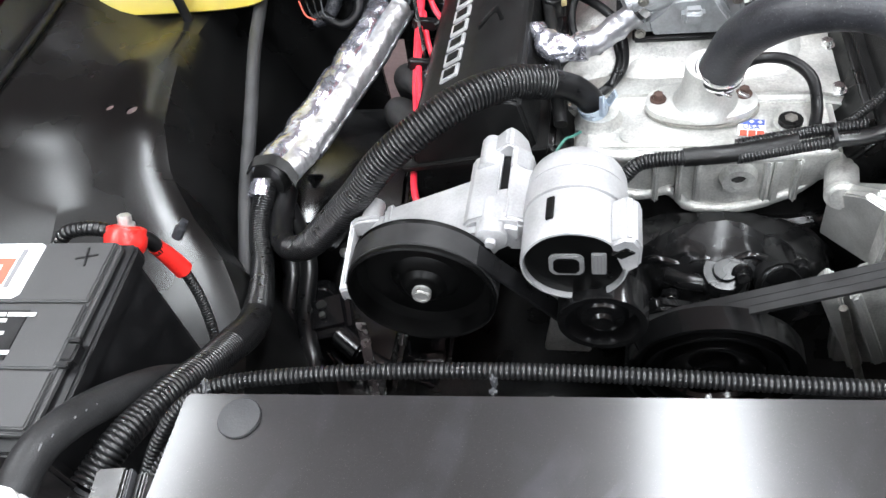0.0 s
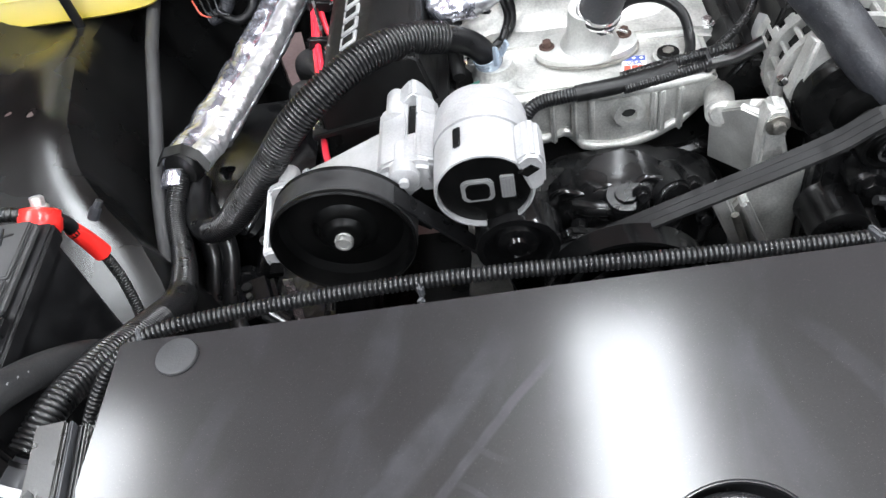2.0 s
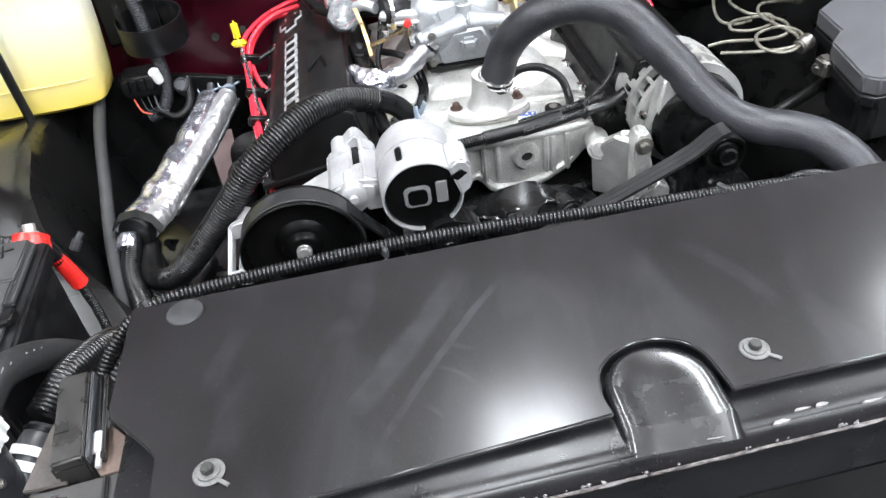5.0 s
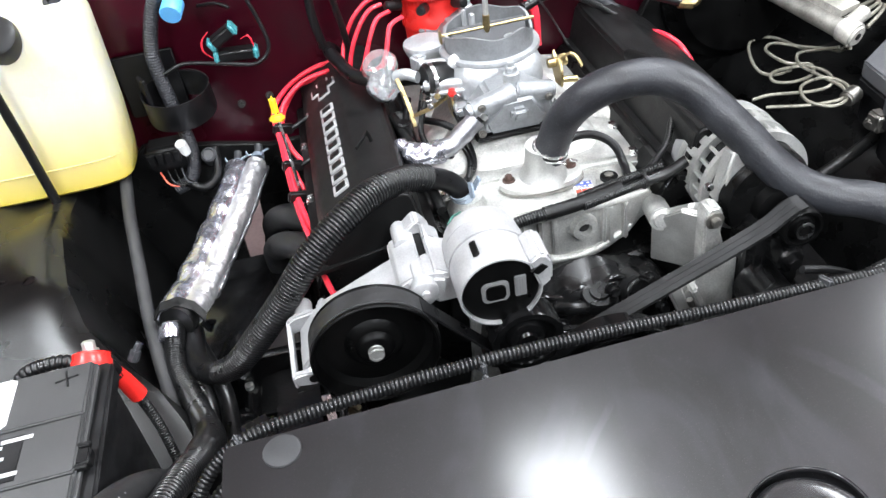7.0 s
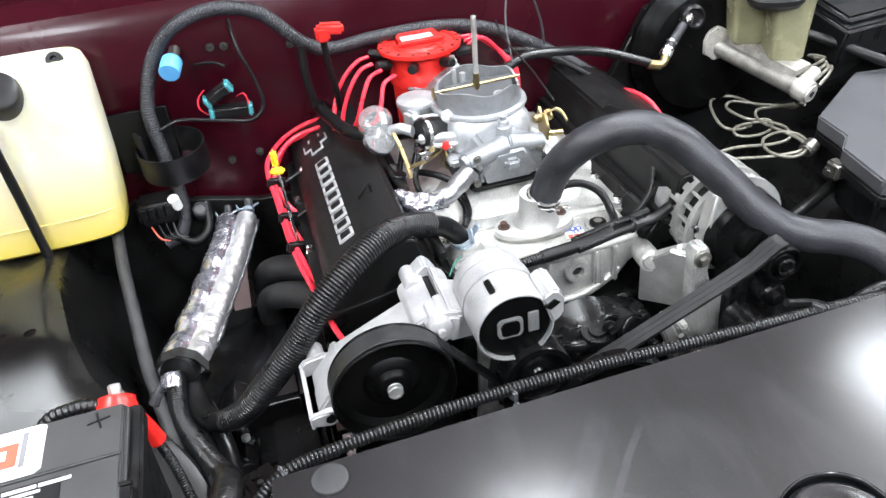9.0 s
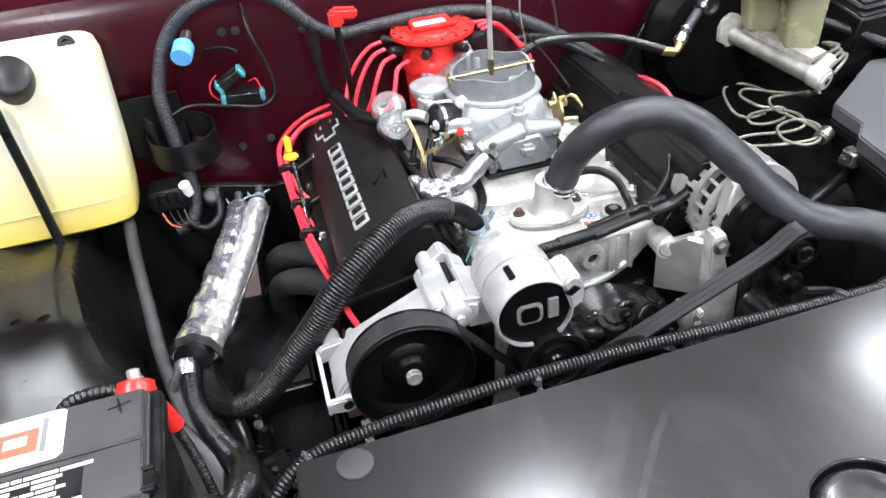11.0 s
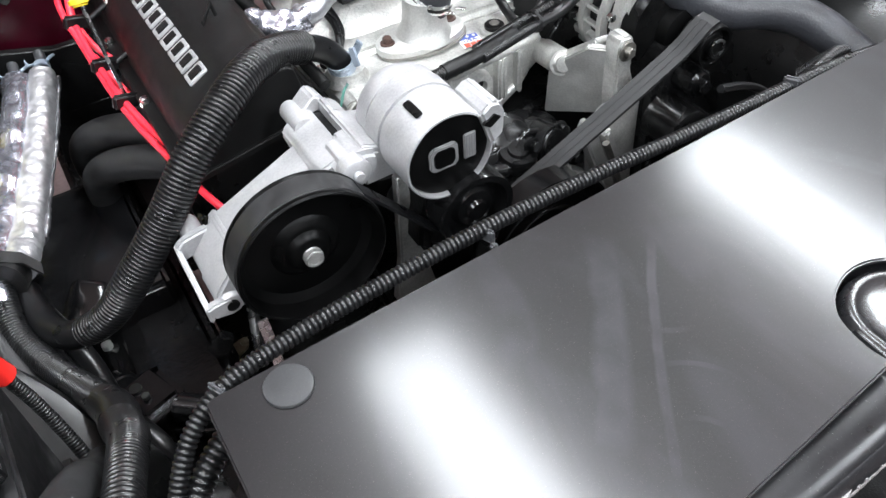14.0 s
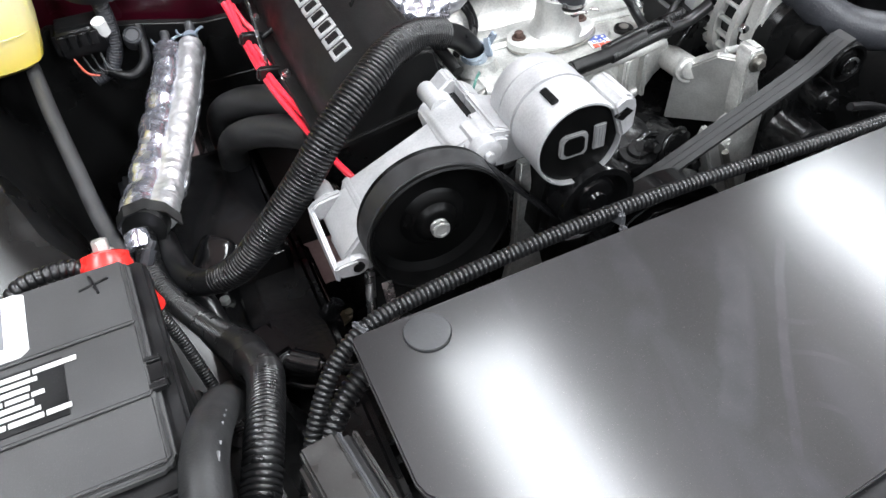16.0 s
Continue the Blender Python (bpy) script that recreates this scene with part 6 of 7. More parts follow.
single("pipe_plug", bm_lathe((-0.511, 0.778, 0.822), (0.05, -0.75, 0.65), [(0, 0.006), (0.008, 0.006), (0.010, 0.008), (0.0125, 0.006), (0.0135, 0.0), (0.0135, -0.03)], 28), M_GREYDISC, "pale grey plug on a pipe end", "plug")
single("lower_pipe", bm_tube([(-0.56, 0.76, 0.79), (-0.53, 0.755, 0.775), (-0.505, 0.765, 0.79), (-0.50, 0.79, 0.83)], 0.008, 12), M_RUBBER, "black hose looping below the connector block", "hose")

plug = thing("diagnostic_plug", "red plastic plug on a short black lead", "connector", (-0.24, 0.76, 1.09))
part("plug", joined(bm_box((-0.238, 0.742, 1.104), (0.040, 0.020, 0.016), 0.004, (0, 8, 0)), bm_box((-0.252, 0.742, 1.098), (0.022, 0.024, 0.024), 0.004)), M_RED, plug, "red plastic plug")
part("lead", bm_tube([(-0.252, 0.745, 1.088), (-0.25, 0.75, 1.05), (-0.244, 0.77, 1.0), (-0.24, 0.79, 0.95)], 0.0055, 10), M_BLACK, plug)
part("lead", bm_tube([(-0.285, 0.79, 1.07), (-0.287, 0.79, 1.02), (-0.28, 0.80, 0.96)], 0.007, 10), M_BLACK, plug)

# oil dipstick
dip = thing("dipstick", "yellow dipstick handle on a thin steel tube", "dipstick", (-0.366, 0.61, 0.86))
part("handle", joined(bm_cyl((-0.367, 0.608, 0.942), (-0.367, 0.612, 0.952), 0.0115, seg=20, b=0.003), bm_box((-0.3675, 0.613, 0.966), (0.010, 0.012, 0.030), 0.004)), M_YELLOW, dip, "yellow plastic handle")
part("tube", bm_tube([(-0.366, 0.608, 0.945), (-0.364, 0.602, 0.90), (-0.362, 0.592, 0.86), (-0.360, 0.58, 0.82), (-0.35, 0.56, 0.74)], 0.0024, 8), M_STEEL, dip)

# exhaust header tubes on the left
header = thing("exhaust_header", "matt black exhaust header tubes", "exhaust", (-0.40, 0.58, 0.70))
for y in (0.470, 0.548):
    part("tube", bm_tube([(-0.318, y - 0.022, 0.786), (-0.345, y + 0.008, 0.790), (-0.378, y + 0.052, 0.778), (-0.408, y + 0.102, 0.750), (-0.428, y + 0.145, 0.712), (-0.432, y + 0.172, 0.660), (-0.425, y + 0.18, 0.58)], 0.0212, 22), M_HEADER, header, "matt dark grey bent tube")
part("flange", bm_box((-0.337, 0.57, 0.765), (0.012, 0.42, 0.06), 0.004, (0, -30, 0)), M_ENGINE, header)

# bracket box beside the cover, and a white cap
box = thing("relay_box", "glossy dark plastic box beside the cover", "box", (-0.455, -0.12, 0.80))
part("body", bm_box((-0.4655, -0.1015, 0.895), (0.030, 0.090, 0.105), 0.004, (0, 0, 8)), M_BOXGREY, box)
part("lid", bm_box((-0.4645, -0.1015, 0.950), (0.0245, 0.094, 0.010), 0.002, (0, 0, 8)), M_BOXGREY, box)
# paler grey puts the edge highlight into this ridge's colour
part("ridge", bm_box((-0.4505, -0.0995, 0.948), (0.0026, 0.094, 0.010), 0.0012, (0, 0, 8)), M_GREYDISC, box, "ridge in paler grey for its edge highlight")
# black stands for the dark down in the groove
part("groove", bm_box((-0.4465, -0.0990, 0.940), (0.0075, 0.093, 0.012), 0.002, (0, 0, 8)), M_BLACK, box)
part("ridge", bm_box((-0.4410, -0.0985, 0.942), (0.0035, 0.092, 0.012), 0.0014, (0, 0, 8)), M_BOXGREY, box)
# flat black patch in place of a notch's shade
part("notch", bm_prism([(-0.006, -0.006), (0.005, -0.004), (0.002, 0.004), (-0.003, 0.007)], "xy", 0.9545, 0.9562, 0.0004), M_BLACK, box).location = (-0.467, -0.114, 0)
part("side_plate", bm_prism([(-0.476, -0.052), (-0.492, -0.088), (-0.500, -0.150), (-0.466, -0.150)], "xy", 0.928, 0.932, 0.001), M_BROWNPLATE, box, "brownish side plate")
part("foot", bm_box((-0.441, -0.186, 0.931), (0.094, 0.064, 0.020), 0.005, (0, 0, 6)), M_BOXGREY, box)
part("foot_rib", bm_box((-0.428, -0.182, 0.942), (0.004, 0.048, 0.006), 0.0015, (0, 0, 6)), M_BLACK, box)
single("bare_tab", bm_prism([(-0.437, -0.106), (-0.397, -0.147), (-0.401, -0.158), (-0.418, -0.153), (-0.436, -0.156), (-0.446, -0.140)], "xy", 0.937, 0.940, 0.0006), M_TAN, "scuffed bare metal tab under the cover", "tab")
single("bright_stud", joined(bm_cyl((-0.4425, -0.117, 0.944), (-0.4395, -0.138, 0.944), 0.0048, seg=16, b=0.001), bm_cyl((-0.4395, -0.136, 0.944), (-0.4375, -0.150, 0.944), 0.0026, seg=12, b=0.0006)), M_SILVER, "small pale stud beside the cover", "stud")
filler = thing("filler_cap", "round white plastic cap with scalloped rim", "cap", (-0.540, -0.108, 0.88))
capm = bm_lathe((-0.548, -0.106, 0.962), (-0.05, -0.1, 1), [(0.0275, -0.020), (0.0290, -0.018), (0.0290, 0.0), (0.0265, 0.003), (0, 0.004)], 48)
part("cap", capm, M_WHITE, filler)
for k in range(14):
    a = 2 * math.pi * k / 14
    part("lobe", bm_cyl((-0.547 + 0.0275 * math.cos(a), -0.104 + 0.0275 * math.sin(a), 0.943), (-0.548 + 0.0275 * math.cos(a), -0.106 + 0.0275 * math.sin(a), 0.960), 0.0032, seg=12, b=0.001), M_WHITE, filler)
part("neck", bm_cyl((-0.549, -0.108, 0.84), (-0.548, -0.106, 0.945), 0.022, seg=24), M_GREYRUBBER, filler)

# gloss plate shaped to catch a lamp's reflection, and small steel bits low by the pump
ear = bm_loft([(-0.026, 0.026, -0.040, 0.038, -0.012), (-0.025, 0.025, -0.039, 0.037, 0.004), (-0.020, 0.020, -0.033, 0.032, 0.009), (-0.012, 0.012, -0.02, 0.02, 0.0105)])
ear.transform(pose(-0.507, 0.447, 0.660, 25, 12, -32))
part("spring_ear", ear, M_PAINT, car, "gloss black plate tilted to mirror a lamp")
single("steel_tab", joined(bm_prism([(-0.402, 0.398), (-0.395, 0.388), (-0.375, 0.392), (-0.350, 0.405), (-0.345, 0.418), (-0.356, 0.424), (-0.385, 0.415)], "xy", 0.513, 0.518, 0.001), bm_hex((-0.391, 0.399, 0.518), (0, 0, 1), 0.015, 0.007), bm_cyl((-0.352, 0.414, 0.518), (-0.352, 0.414, 0.522), 0.006, seg=12)), M_TABMETAL, "tan brown steel tab bolted low on the rail", "bracket")
cast = thing("steering_box", "gloss black steering box with a bolted cover", "steering box", (-0.485, 0.29, 0.60))
part("body", rough_up(joined(bm_box((-0.487, 0.295, 0.625), (0.075, 0.065, 0.05), 0.010, (0, 0, 20)), bm_cyl((-0.46, 0.275, 0.635), (-0.425, 0.25, 0.628), 0.017, seg=20, b=0.004), bm_cyl((-0.50, 0.33, 0.63), (-0.51, 0.36, 0.61), 0.020, seg=20, b=0.005)), 0.002, 50), M_PAINT, cast)
# black discs on the solid body, for the dark inside two holes
for hx, hy in ((-0.508, 0.300), (-0.490, 0.308)):
    part("hole", bm_cyl((hx, hy, 0.649), (hx, hy, 0.6525), 0.007, seg=16), M_TAPE, cast)
part("cover_bolt", bm_hex((-0.483, 0.290, 0.650), (0, 0, 1), 0.010, 0.006), M_WASHER, cast)
part("shaft", bm_tube([(-0.43, 0.255, 0.63), (-0.40, 0.24, 0.625), (-0.37, 0.235, 0.61), (-0.34, 0.24, 0.58)], 0.008, 12), M_PAINT, cast)
part("line", bm_tube([(-0.47, 0.255, 0.62), (-0.45, 0.235, 0.625), (-0.425, 0.225, 0.62), (-0.40, 0.205, 0.60)], 0.004, 10), M_PAINT, cast)
boots = single("cable_boot", rough_up(joined(bm_cyl((-0.405, 0.372, 0.56), (-0.385, 0.352, 0.605), 0.014, seg=18, b=0.004), bm_cyl((-0.385, 0.352, 0.600), (-0.372, 0.346, 0.625), 0.009, seg=16, b=0.003), bm_cyl((-0.425, 0.362, 0.56), (-0.412, 0.345, 0.590), 0.010, seg=16, b=0.003)), 0.005, 70), M_PAINT, "crumpled gloss black cable boots", "cable")
single("shroud_strip", bm_strip([(-0.357, 0.158, 0.835), (-0.3565, 0.152, 0.81), (-0.358, 0.13, 0.74), (-0.36, 0.02, 0.70), (-0.36, -0.08, 0.69)], (1, 0, 0), 0.010, 0.002), M_STEEL, "narrow bright steel strip from the radiator", "bracket")
single("mount_bolt", joined(bm_cyl((-0.508, 0.450, 0.55), (-0.508, 0.450, 0.580), 0.005, seg=12), bm_hex((-0.508, 0.450, 0.582), (0, 0, 1), 0.015, 0.009)), M_ALU, "bright bolt on the engine mount", "bolt")
single("line_fitting", joined(bm_tube([(-0.345, 0.27, 0.745), (-0.352, 0.255, 0.715), (-0.36, 0.235, 0.68)], 0.006, 10), bm_hex((-0.345, 0.268, 0.742), (0.2, 0.4, 1), 0.018, 0.012)), M_STEEL, "bright steering line fitting", "pipe")
single("wing_cable", bm_tube([(-0.93, 0.72, 0.895), (-0.925, 0.60, 0.894), (-0.925, 0.48, 0.893), (-0.93, 0.38, 0.894), (-0.92, 0.28, 0.885), (-0.90, 0.20, 0.875)], 0.006, 10), M_RUBBER, "thin black cable along the inner wing", "cable")

# ---- carburettor, distributor and things on the right ----
carb = thing("carburettor", "pale zinc four barrel carburettor with brass coloured linkage", "carburettor", (-0.03, 0.63, 0.92))
CC = Vector((-0.038, 0.635, 0.0))
part("base_plate", bm_box((CC.x, CC.y, 0.925), (0.15, 0.17, 0.014), 0.004), M_CARB, carb)
part("main_body", rough_up(bm_loft([(CC.x - 0.066, CC.x + 0.066, 0.565, 0.712, 0.930), (CC.x - 0.070, CC.x + 0.070, 0.560, 0.716, 0.945), (CC.x - 0.068, CC.x + 0.068, 0.562, 0.714, 0.968), (CC.x - 0.060, CC.x + 0.060, 0.57, 0.705, 0.980)]), 0.001, 70), M_CARB, carb)
part("air_horn_flange", bm_lathe((CC.x, CC.y, 0.978), (0, 0, 1), [(0.050, 0.0), (0.074, 0.001), (0.0755, 0.004), (0.0745, 0.008), (0.067, 0.0095), (0.065, 0.006), (0.064, 0.0)], 72), M_CARB, carb)
horn = bmesh.new()
rings = []
for r, h0 in ((0.0655, 0.0), (0.0655, 1.0), (0.0615, 1.0), (0.061, 0.0)):
    ring = []
    for k in range(72):
        a = 2 * math.pi * k / 72
        top = 0.034 - 0.010 * max(0, math.cos(2 * a + 0.5)) ** 2 + 0.003 * math.sin(5 * a)
        ring.append(horn.verts.new((CC.x + r * math.cos(a), CC.y + r * math.sin(a), 0.984 + h0 * top)))
    rings.append(ring)
for a, c in zip(rings, rings[1:]):
    for k in range(72):
        horn.faces.new((a[k], a[(k + 1) % 72], c[(k + 1) % 72], c[k]))
bmesh.ops.recalc_face_normals(horn, faces=horn.faces)
part("air_horn", horn, M_BOWL, carb, "scalloped air horn wall")
part("throat", bm_cyl((CC.x, CC.y, 0.976), (CC.x, CC.y, 0.985), 0.062, seg=48), M_ENGINE, carb)
for sx in (-1, 1):
    for sy in (-1, 1):
        part("barrel", bm_lathe((CC.x + sx * 0.027, CC.y + sy * 0.027, 0.985), (0, 0, 1), [(0.0235, 0.0), (0.0235, 0.004), (0.020, 0.004), (0.019, 0.001), (0, 0.001)], 32), M_ENGINE, carb)
        part("booster", bm_lathe((CC.x + sx * 0.027, CC.y + sy * 0.027, 0.990), (0, 0, 1), [(0.006, 0), (0.010, 0), (0.010, 0.012), (0.006, 0.012), (0.006, 0)], 20), M_CARB, carb)
part("choke_plate", bm_box((CC.x, CC.y - 0.006, 0.999), (0.112, 0.040, 0.0022), 0.0008, (62, 0, 0)), M_GREYDISC, carb, "dull grey choke plate")
part("choke_shaft", joined(bm_cyl((CC.x - 0.070, CC.y, 1.010), (CC.x + 0.070, CC.y, 1.012), 0.0024, seg=14, b=0.0006), bm_prism([(CC.y - 0.008, 1.000), (CC.y - 0.006, 1.020), (CC.y + 0.006, 1.018), (CC.y + 0.007, 1.002)], "yz", CC.x - 0.0735, CC.x - 0.0705, 0.0008)), M_BRASS, carb, "brass coloured choke shaft")
part("vent_tube", bm_cyl((CC.x - 0.02, CC.y + 0.01, 0.99), (CC.x - 0.02, CC.y + 0.012, 1.03), 0.0045, seg=14, b=0.001), M_CARB, carb)
part("vent_tube", bm_cyl((CC.x - 0.028, CC.y + 0.03, 0.99), (CC.x - 0.028, CC.y + 0.032, 1.03), 0.0035, seg=14, b=0.001), M_CARB, carb)
part("lid_stud", bm_cyl((CC.x - 0.002, CC.y, 0.99), (CC.x + 0.001, CC.y, 1.118), 0.0042, seg=14, b=0.001), M_ALU, carb, "tall threaded stud")
part("stud_base", bm_cyl((CC.x - 0.002, CC.y, 1.0), (CC.x - 0.001, CC.y, 1.03), 0.0052, seg=12, b=0.001), M_BRASS, carb)
# fuel bowls front and rear
for y0, y1, s in ((0.498, 0.562, -1), (0.705, 0.768, 1)):
    ym = (y0 + y1) / 2
    yf = y0 if s < 0 else y1
    bowl = part("fuel_bowl", rough_up(bm_prism([(CC.x - 0.050, 0.902), (CC.x - 0.060, 0.915), (CC.x - 0.061, 0.938), (CC.x - 0.046, 0.950), (CC.x - 0.034, 0.966), (CC.x - 0.006, 0.970), (CC.x + 0.022, 0.970), (CC.x + 0.036, 0.962), (CC.x + 0.054, 0.948), (CC.x + 0.060, 0.925), (CC.x + 0.050, 0.902)], "xz", y0 + (0.014 if s < 0 else 0), y1 - (0.014 if s > 0 else 0), 0.005, 3), 0.0016, 90), M_BOWL, carb, "grey cast zinc fuel bowl")
    part("bowl_face", rough_up(bm_prism([(CC.x - 0.040, 0.908), (CC.x - 0.046, 0.930), (CC.x - 0.030, 0.944), (CC.x - 0.020, 0.958), (CC.x + 0.026, 0.960), (CC.x + 0.036, 0.944), (CC.x + 0.046, 0.928), (CC.x + 0.040, 0.908)], "xz", min(yf, yf - s * 0.02), max(yf, yf - s * 0.02), 0.006, 3), 0.0012, 90), M_BOWL, bowl)
    part("inlet_boss", rough_up(bm_cyl((CC.x + 0.004, ym - s * -0.012, 0.958), (CC.x - 0.062, ym + s * 0.020, 0.946), 0.0175, 0.0135, 20, 0.003), 0.0008, 90), M_BOWL, bowl)
    part("inlet_nut", bm_hex((CC.x - 0.058, ym + s * 0.019, 0.9468), (-1, s * 0.35, -0.18), 0.027, 0.010), M_BOWL, bowl)
    part("side_boss", rough_up(bm_cyl((CC.x + 0.006, ym + s * 0.010, 0.958), (CC.x + 0.062, ym + s * 0.012, 0.952), 0.0165, 0.0125, 20, 0.003), 0.0008, 90), M_BOWL, bowl)
    part("lower_gasket", bm_box((CC.x - 0.004, ym, 0.900), (0.108, (y1 - y0) * 0.8, 0.008), 0.003), M_BLACK, bowl, "black gasket edge")
    part("sight_plug", bm_box((CC.x + 0.004, yf + s * 0.002, 0.938), (0.024, 0.022, 0.018), 0.005, (0, 0, 0), 3), M_BOWL, bowl)
    part("needle_seat", bm_cyl((CC.x + 0.005, ym, 0.962), (CC.x + 0.005, ym, 0.986), 0.0115, seg=20, b=0.003), M_CARB, bowl)
    part("adjuster", joined(bm_hex((CC.x + 0.005, (y0 + y1) / 2, 0.986), (0, 0, 1), 0.018, 0.007), bm_cyl((CC.x + 0.005, (y0 + y1) / 2, 0.99), (CC.x + 0.005, (y0 + y1) / 2, 0.999), 0.005, seg=12)), M_CARB, bowl)
    for bx, bz in ((-0.05, 0.915), (0.05, 0.912), (-0.048, 0.955), (0.048, 0.952)):
        part("bowl_screw", bm_hex((CC.x + bx, y0 if s < 0 else y1, bz), (0, s, 0), 0.009, 0.004, 0.006), M_DULLSTEEL, bowl)
    if s > 0:
        # the rear bowl stands higher and a little to the side
        for ob in [bowl, *bowl.children]:
            ob.data.transform(Matrix.Translation((-0.016, 0, 0.026)))
# choke and vacuum gear on the left flank
part("vacuum_canister", bm_lathe((-0.128, 0.678, 0.985), (0, 0, 1), [(0.026, -0.02), (0.033, -0.004), (0.034, 0.0), (0.033, 0.004), (0.022, 0.009), (0, 0.010)], 40), M_CARB, carb, "round vacuum canister")
part("canister_neck", joined(bm_cyl((-0.128, 0.678, 0.94), (-0.125, 0.675, 0.972), 0.018, seg=20, b=0.003), bm_box((-0.145, 0.65, 0.968), (0.018, 0.03, 0.030), 0.005, (0, 0, 20))), M_CARB, carb)
part("choke_housing", bm_lathe((-0.135, 0.602, 0.962), (-1, -0.25, 0.1), [(0.020, -0.03), (0.024, -0.012), (0.024, 0.008), (0.021, 0.012), (0, 0.013)], 36), M_BLACK, carb, "black choke housing")
part("choke_ring", bm_lathe((-0.138, 0.601, 0.962), (-1, -0.25, 0.1), [(0.0245, -0.003), (0.0265, -0.003), (0.0265, 0.003), (0.0245, 0.003), (0.0245, -0.003)], 36), M_STEEL, carb)
part("throttle_rod", bm_cyl((-0.15, 0.59, 0.960), (-0.075, 0.575, 0.958), 0.008, seg=16, b=0.002), M_CARB, carb)
part("throttle_rod", bm_cyl((-0.145, 0.63, 0.975), (-0.085, 0.615, 0.978), 0.006, seg=16, b=0.002), M_CARB, carb)
part("round_stop", bm_lathe((-0.098, 0.60, 0.985), (0.2, -0.6, 0.8), [(0, 0.006), (0.008, 0.004), (0.0095, 0), (0.0095, -0.008), (0, -0.01)], 20), M_WHITE, carb)
part("linkage", bm_strip([(-0.186, 0.60, 0.975), (-0.180, 0.585, 0.955), (-0.176, 0.572, 0.932), (-0.174, 0.564, 0.912)], (1, 0.4, 0), 0.006, 0.002), M_BRASS, carb, "brass coloured linkage strip")
part("linkage", bm_strip([(-0.175, 0.572, 0.925), (-0.145, 0.572, 0.932), (-0.120, 0.58, 0.94), (-0.118, 0.585, 0.955), (-0.135, 0.59, 0.962)], (0, 1, 0), 0.007, 0.003), M_BRASS, carb, "brass coloured linkage strip")
part("red_screw", bm_lathe((-0.112, 0.575, 0.948), (-0.3, -1, 0.2), [(0.006, -0.015), (0.007, 0.0), (0.005, 0.004), (0, 0.005)], 20), M_RED, carb, "small red screw cap")
# throttle linkage on the right flank
part("throttle_lever", joined(bm_prism([(0.575, 0.92), (0.572, 0.945), (0.585, 0.962), (0.60, 0.955), (0.612, 0.965), (0.622, 0.94), (0.605, 0.915)], "yz", 0.052, 0.056, 0.001), bm_cyl((0.04, 0.60, 0.95), (0.07, 0.60, 0.95), 0.007, seg=14, b=0.001), bm_tube([(0.056, 0.58, 0.965), (0.066, 0.575, 0.972), (0.075, 0.57, 0.967), (0.08, 0.56, 0.955)], 0.003, 10), bm_cyl((0.054, 0.57, 0.935), (0.075, 0.565, 0.935), 0.005, seg=12, b=0.001)), M_BRASS, carb, "brass coloured throttle lever")
part("lever_nut", bm_hex((0.058, 0.60, 0.955), (1, -0.3, 0.2), 0.013, 0.010), M_BRASS, carb)
part("throttle_cable", bm_tube([(0.065, 0.575, 0.985), (0.058, 0.65, 1.01), (0.045, 0.74, 1.035), (0.05, 0.80, 1.05)], 0.0016, 8), M_BLACK, carb)
part("thin_cable", bm_tube([(0.05, 0.72, 1.0), (0.055, 0.76, 1.06), (0.075, 0.79, 1.11), (0.11, 0.81, 1.10), (0.14, 0.82, 1.03), (0.15, 0.825, 0.96)], 0.002, 8), M_GREYDISC, carb, "thin pale cable loop")

for k, (p, q, r) in enumerate((((-0.150, 0.600, 0.930), (-0.082, 0.600, 0.935), 0.005), ((-0.142, 0.585, 0.948), (-0.09, 0.572, 0.95), 0.004), ((-0.150, 0.645, 0.942), (-0.10, 0.640, 0.940), 0.006), ((-0.120, 0.655, 0.90), (-0.118, 0.648, 0.968), 0.004), ((-0.160, 0.615, 0.905), (-0.150, 0.600, 0.955), 0.003))):
    part("shaft", bm_cyl(p, q, r, seg=12, b=0.0006), (M_STEEL, M_CARB, M_DULLSTEEL, M_BRASS, M_STEEL)[k], carb)
for k in range(5):
    part("shaft_nut", bm_hex((-0.145 + 0.013 * k, 0.568 + 0.014 * (k % 3), 0.938 + 0.006 * (k % 2)), (-0.4, -1, 0.3), 0.010, 0.006), (M_STEEL, M_BRASS, M_DULLSTEEL)[k % 3], carb)
part("fast_idle_cam", bm_prism([(0.58, 0.905), (0.575, 0.935), (0.59, 0.950), (0.62, 0.945), (0.63, 0.92), (0.61, 0.90)], "yz", -0.114, -0.111, 0.001), M_BRASS, carb, "brass coloured cam plate")
part("heat_spacer", bm_box((CC.x, CC.y, 0.9135), (0.152, 0.214, 0.009), 0.003), M_BLACK, carb, "black spacer")
for k, pts in enumerate(([(-0.15, 0.60, 0.93), (-0.165, 0.575, 0.90), (-0.16, 0.54, 0.885), (-0.13, 0.52, 0.872)], [(-0.17, 0.64, 0.92), (-0.185, 0.60, 0.90), (-0.19, 0.56, 0.895), (-0.175, 0.53, 0.885)], [(-0.10, 0.555, 0.915), (-0.115, 0.53, 0.895), (-0.11, 0.50, 0.878), (-0.12, 0.47, 0.865)])):
    part("small_hose", bm_tube(pts, 0.0045, 10), M_RUBBER, carb, "thin black hose")
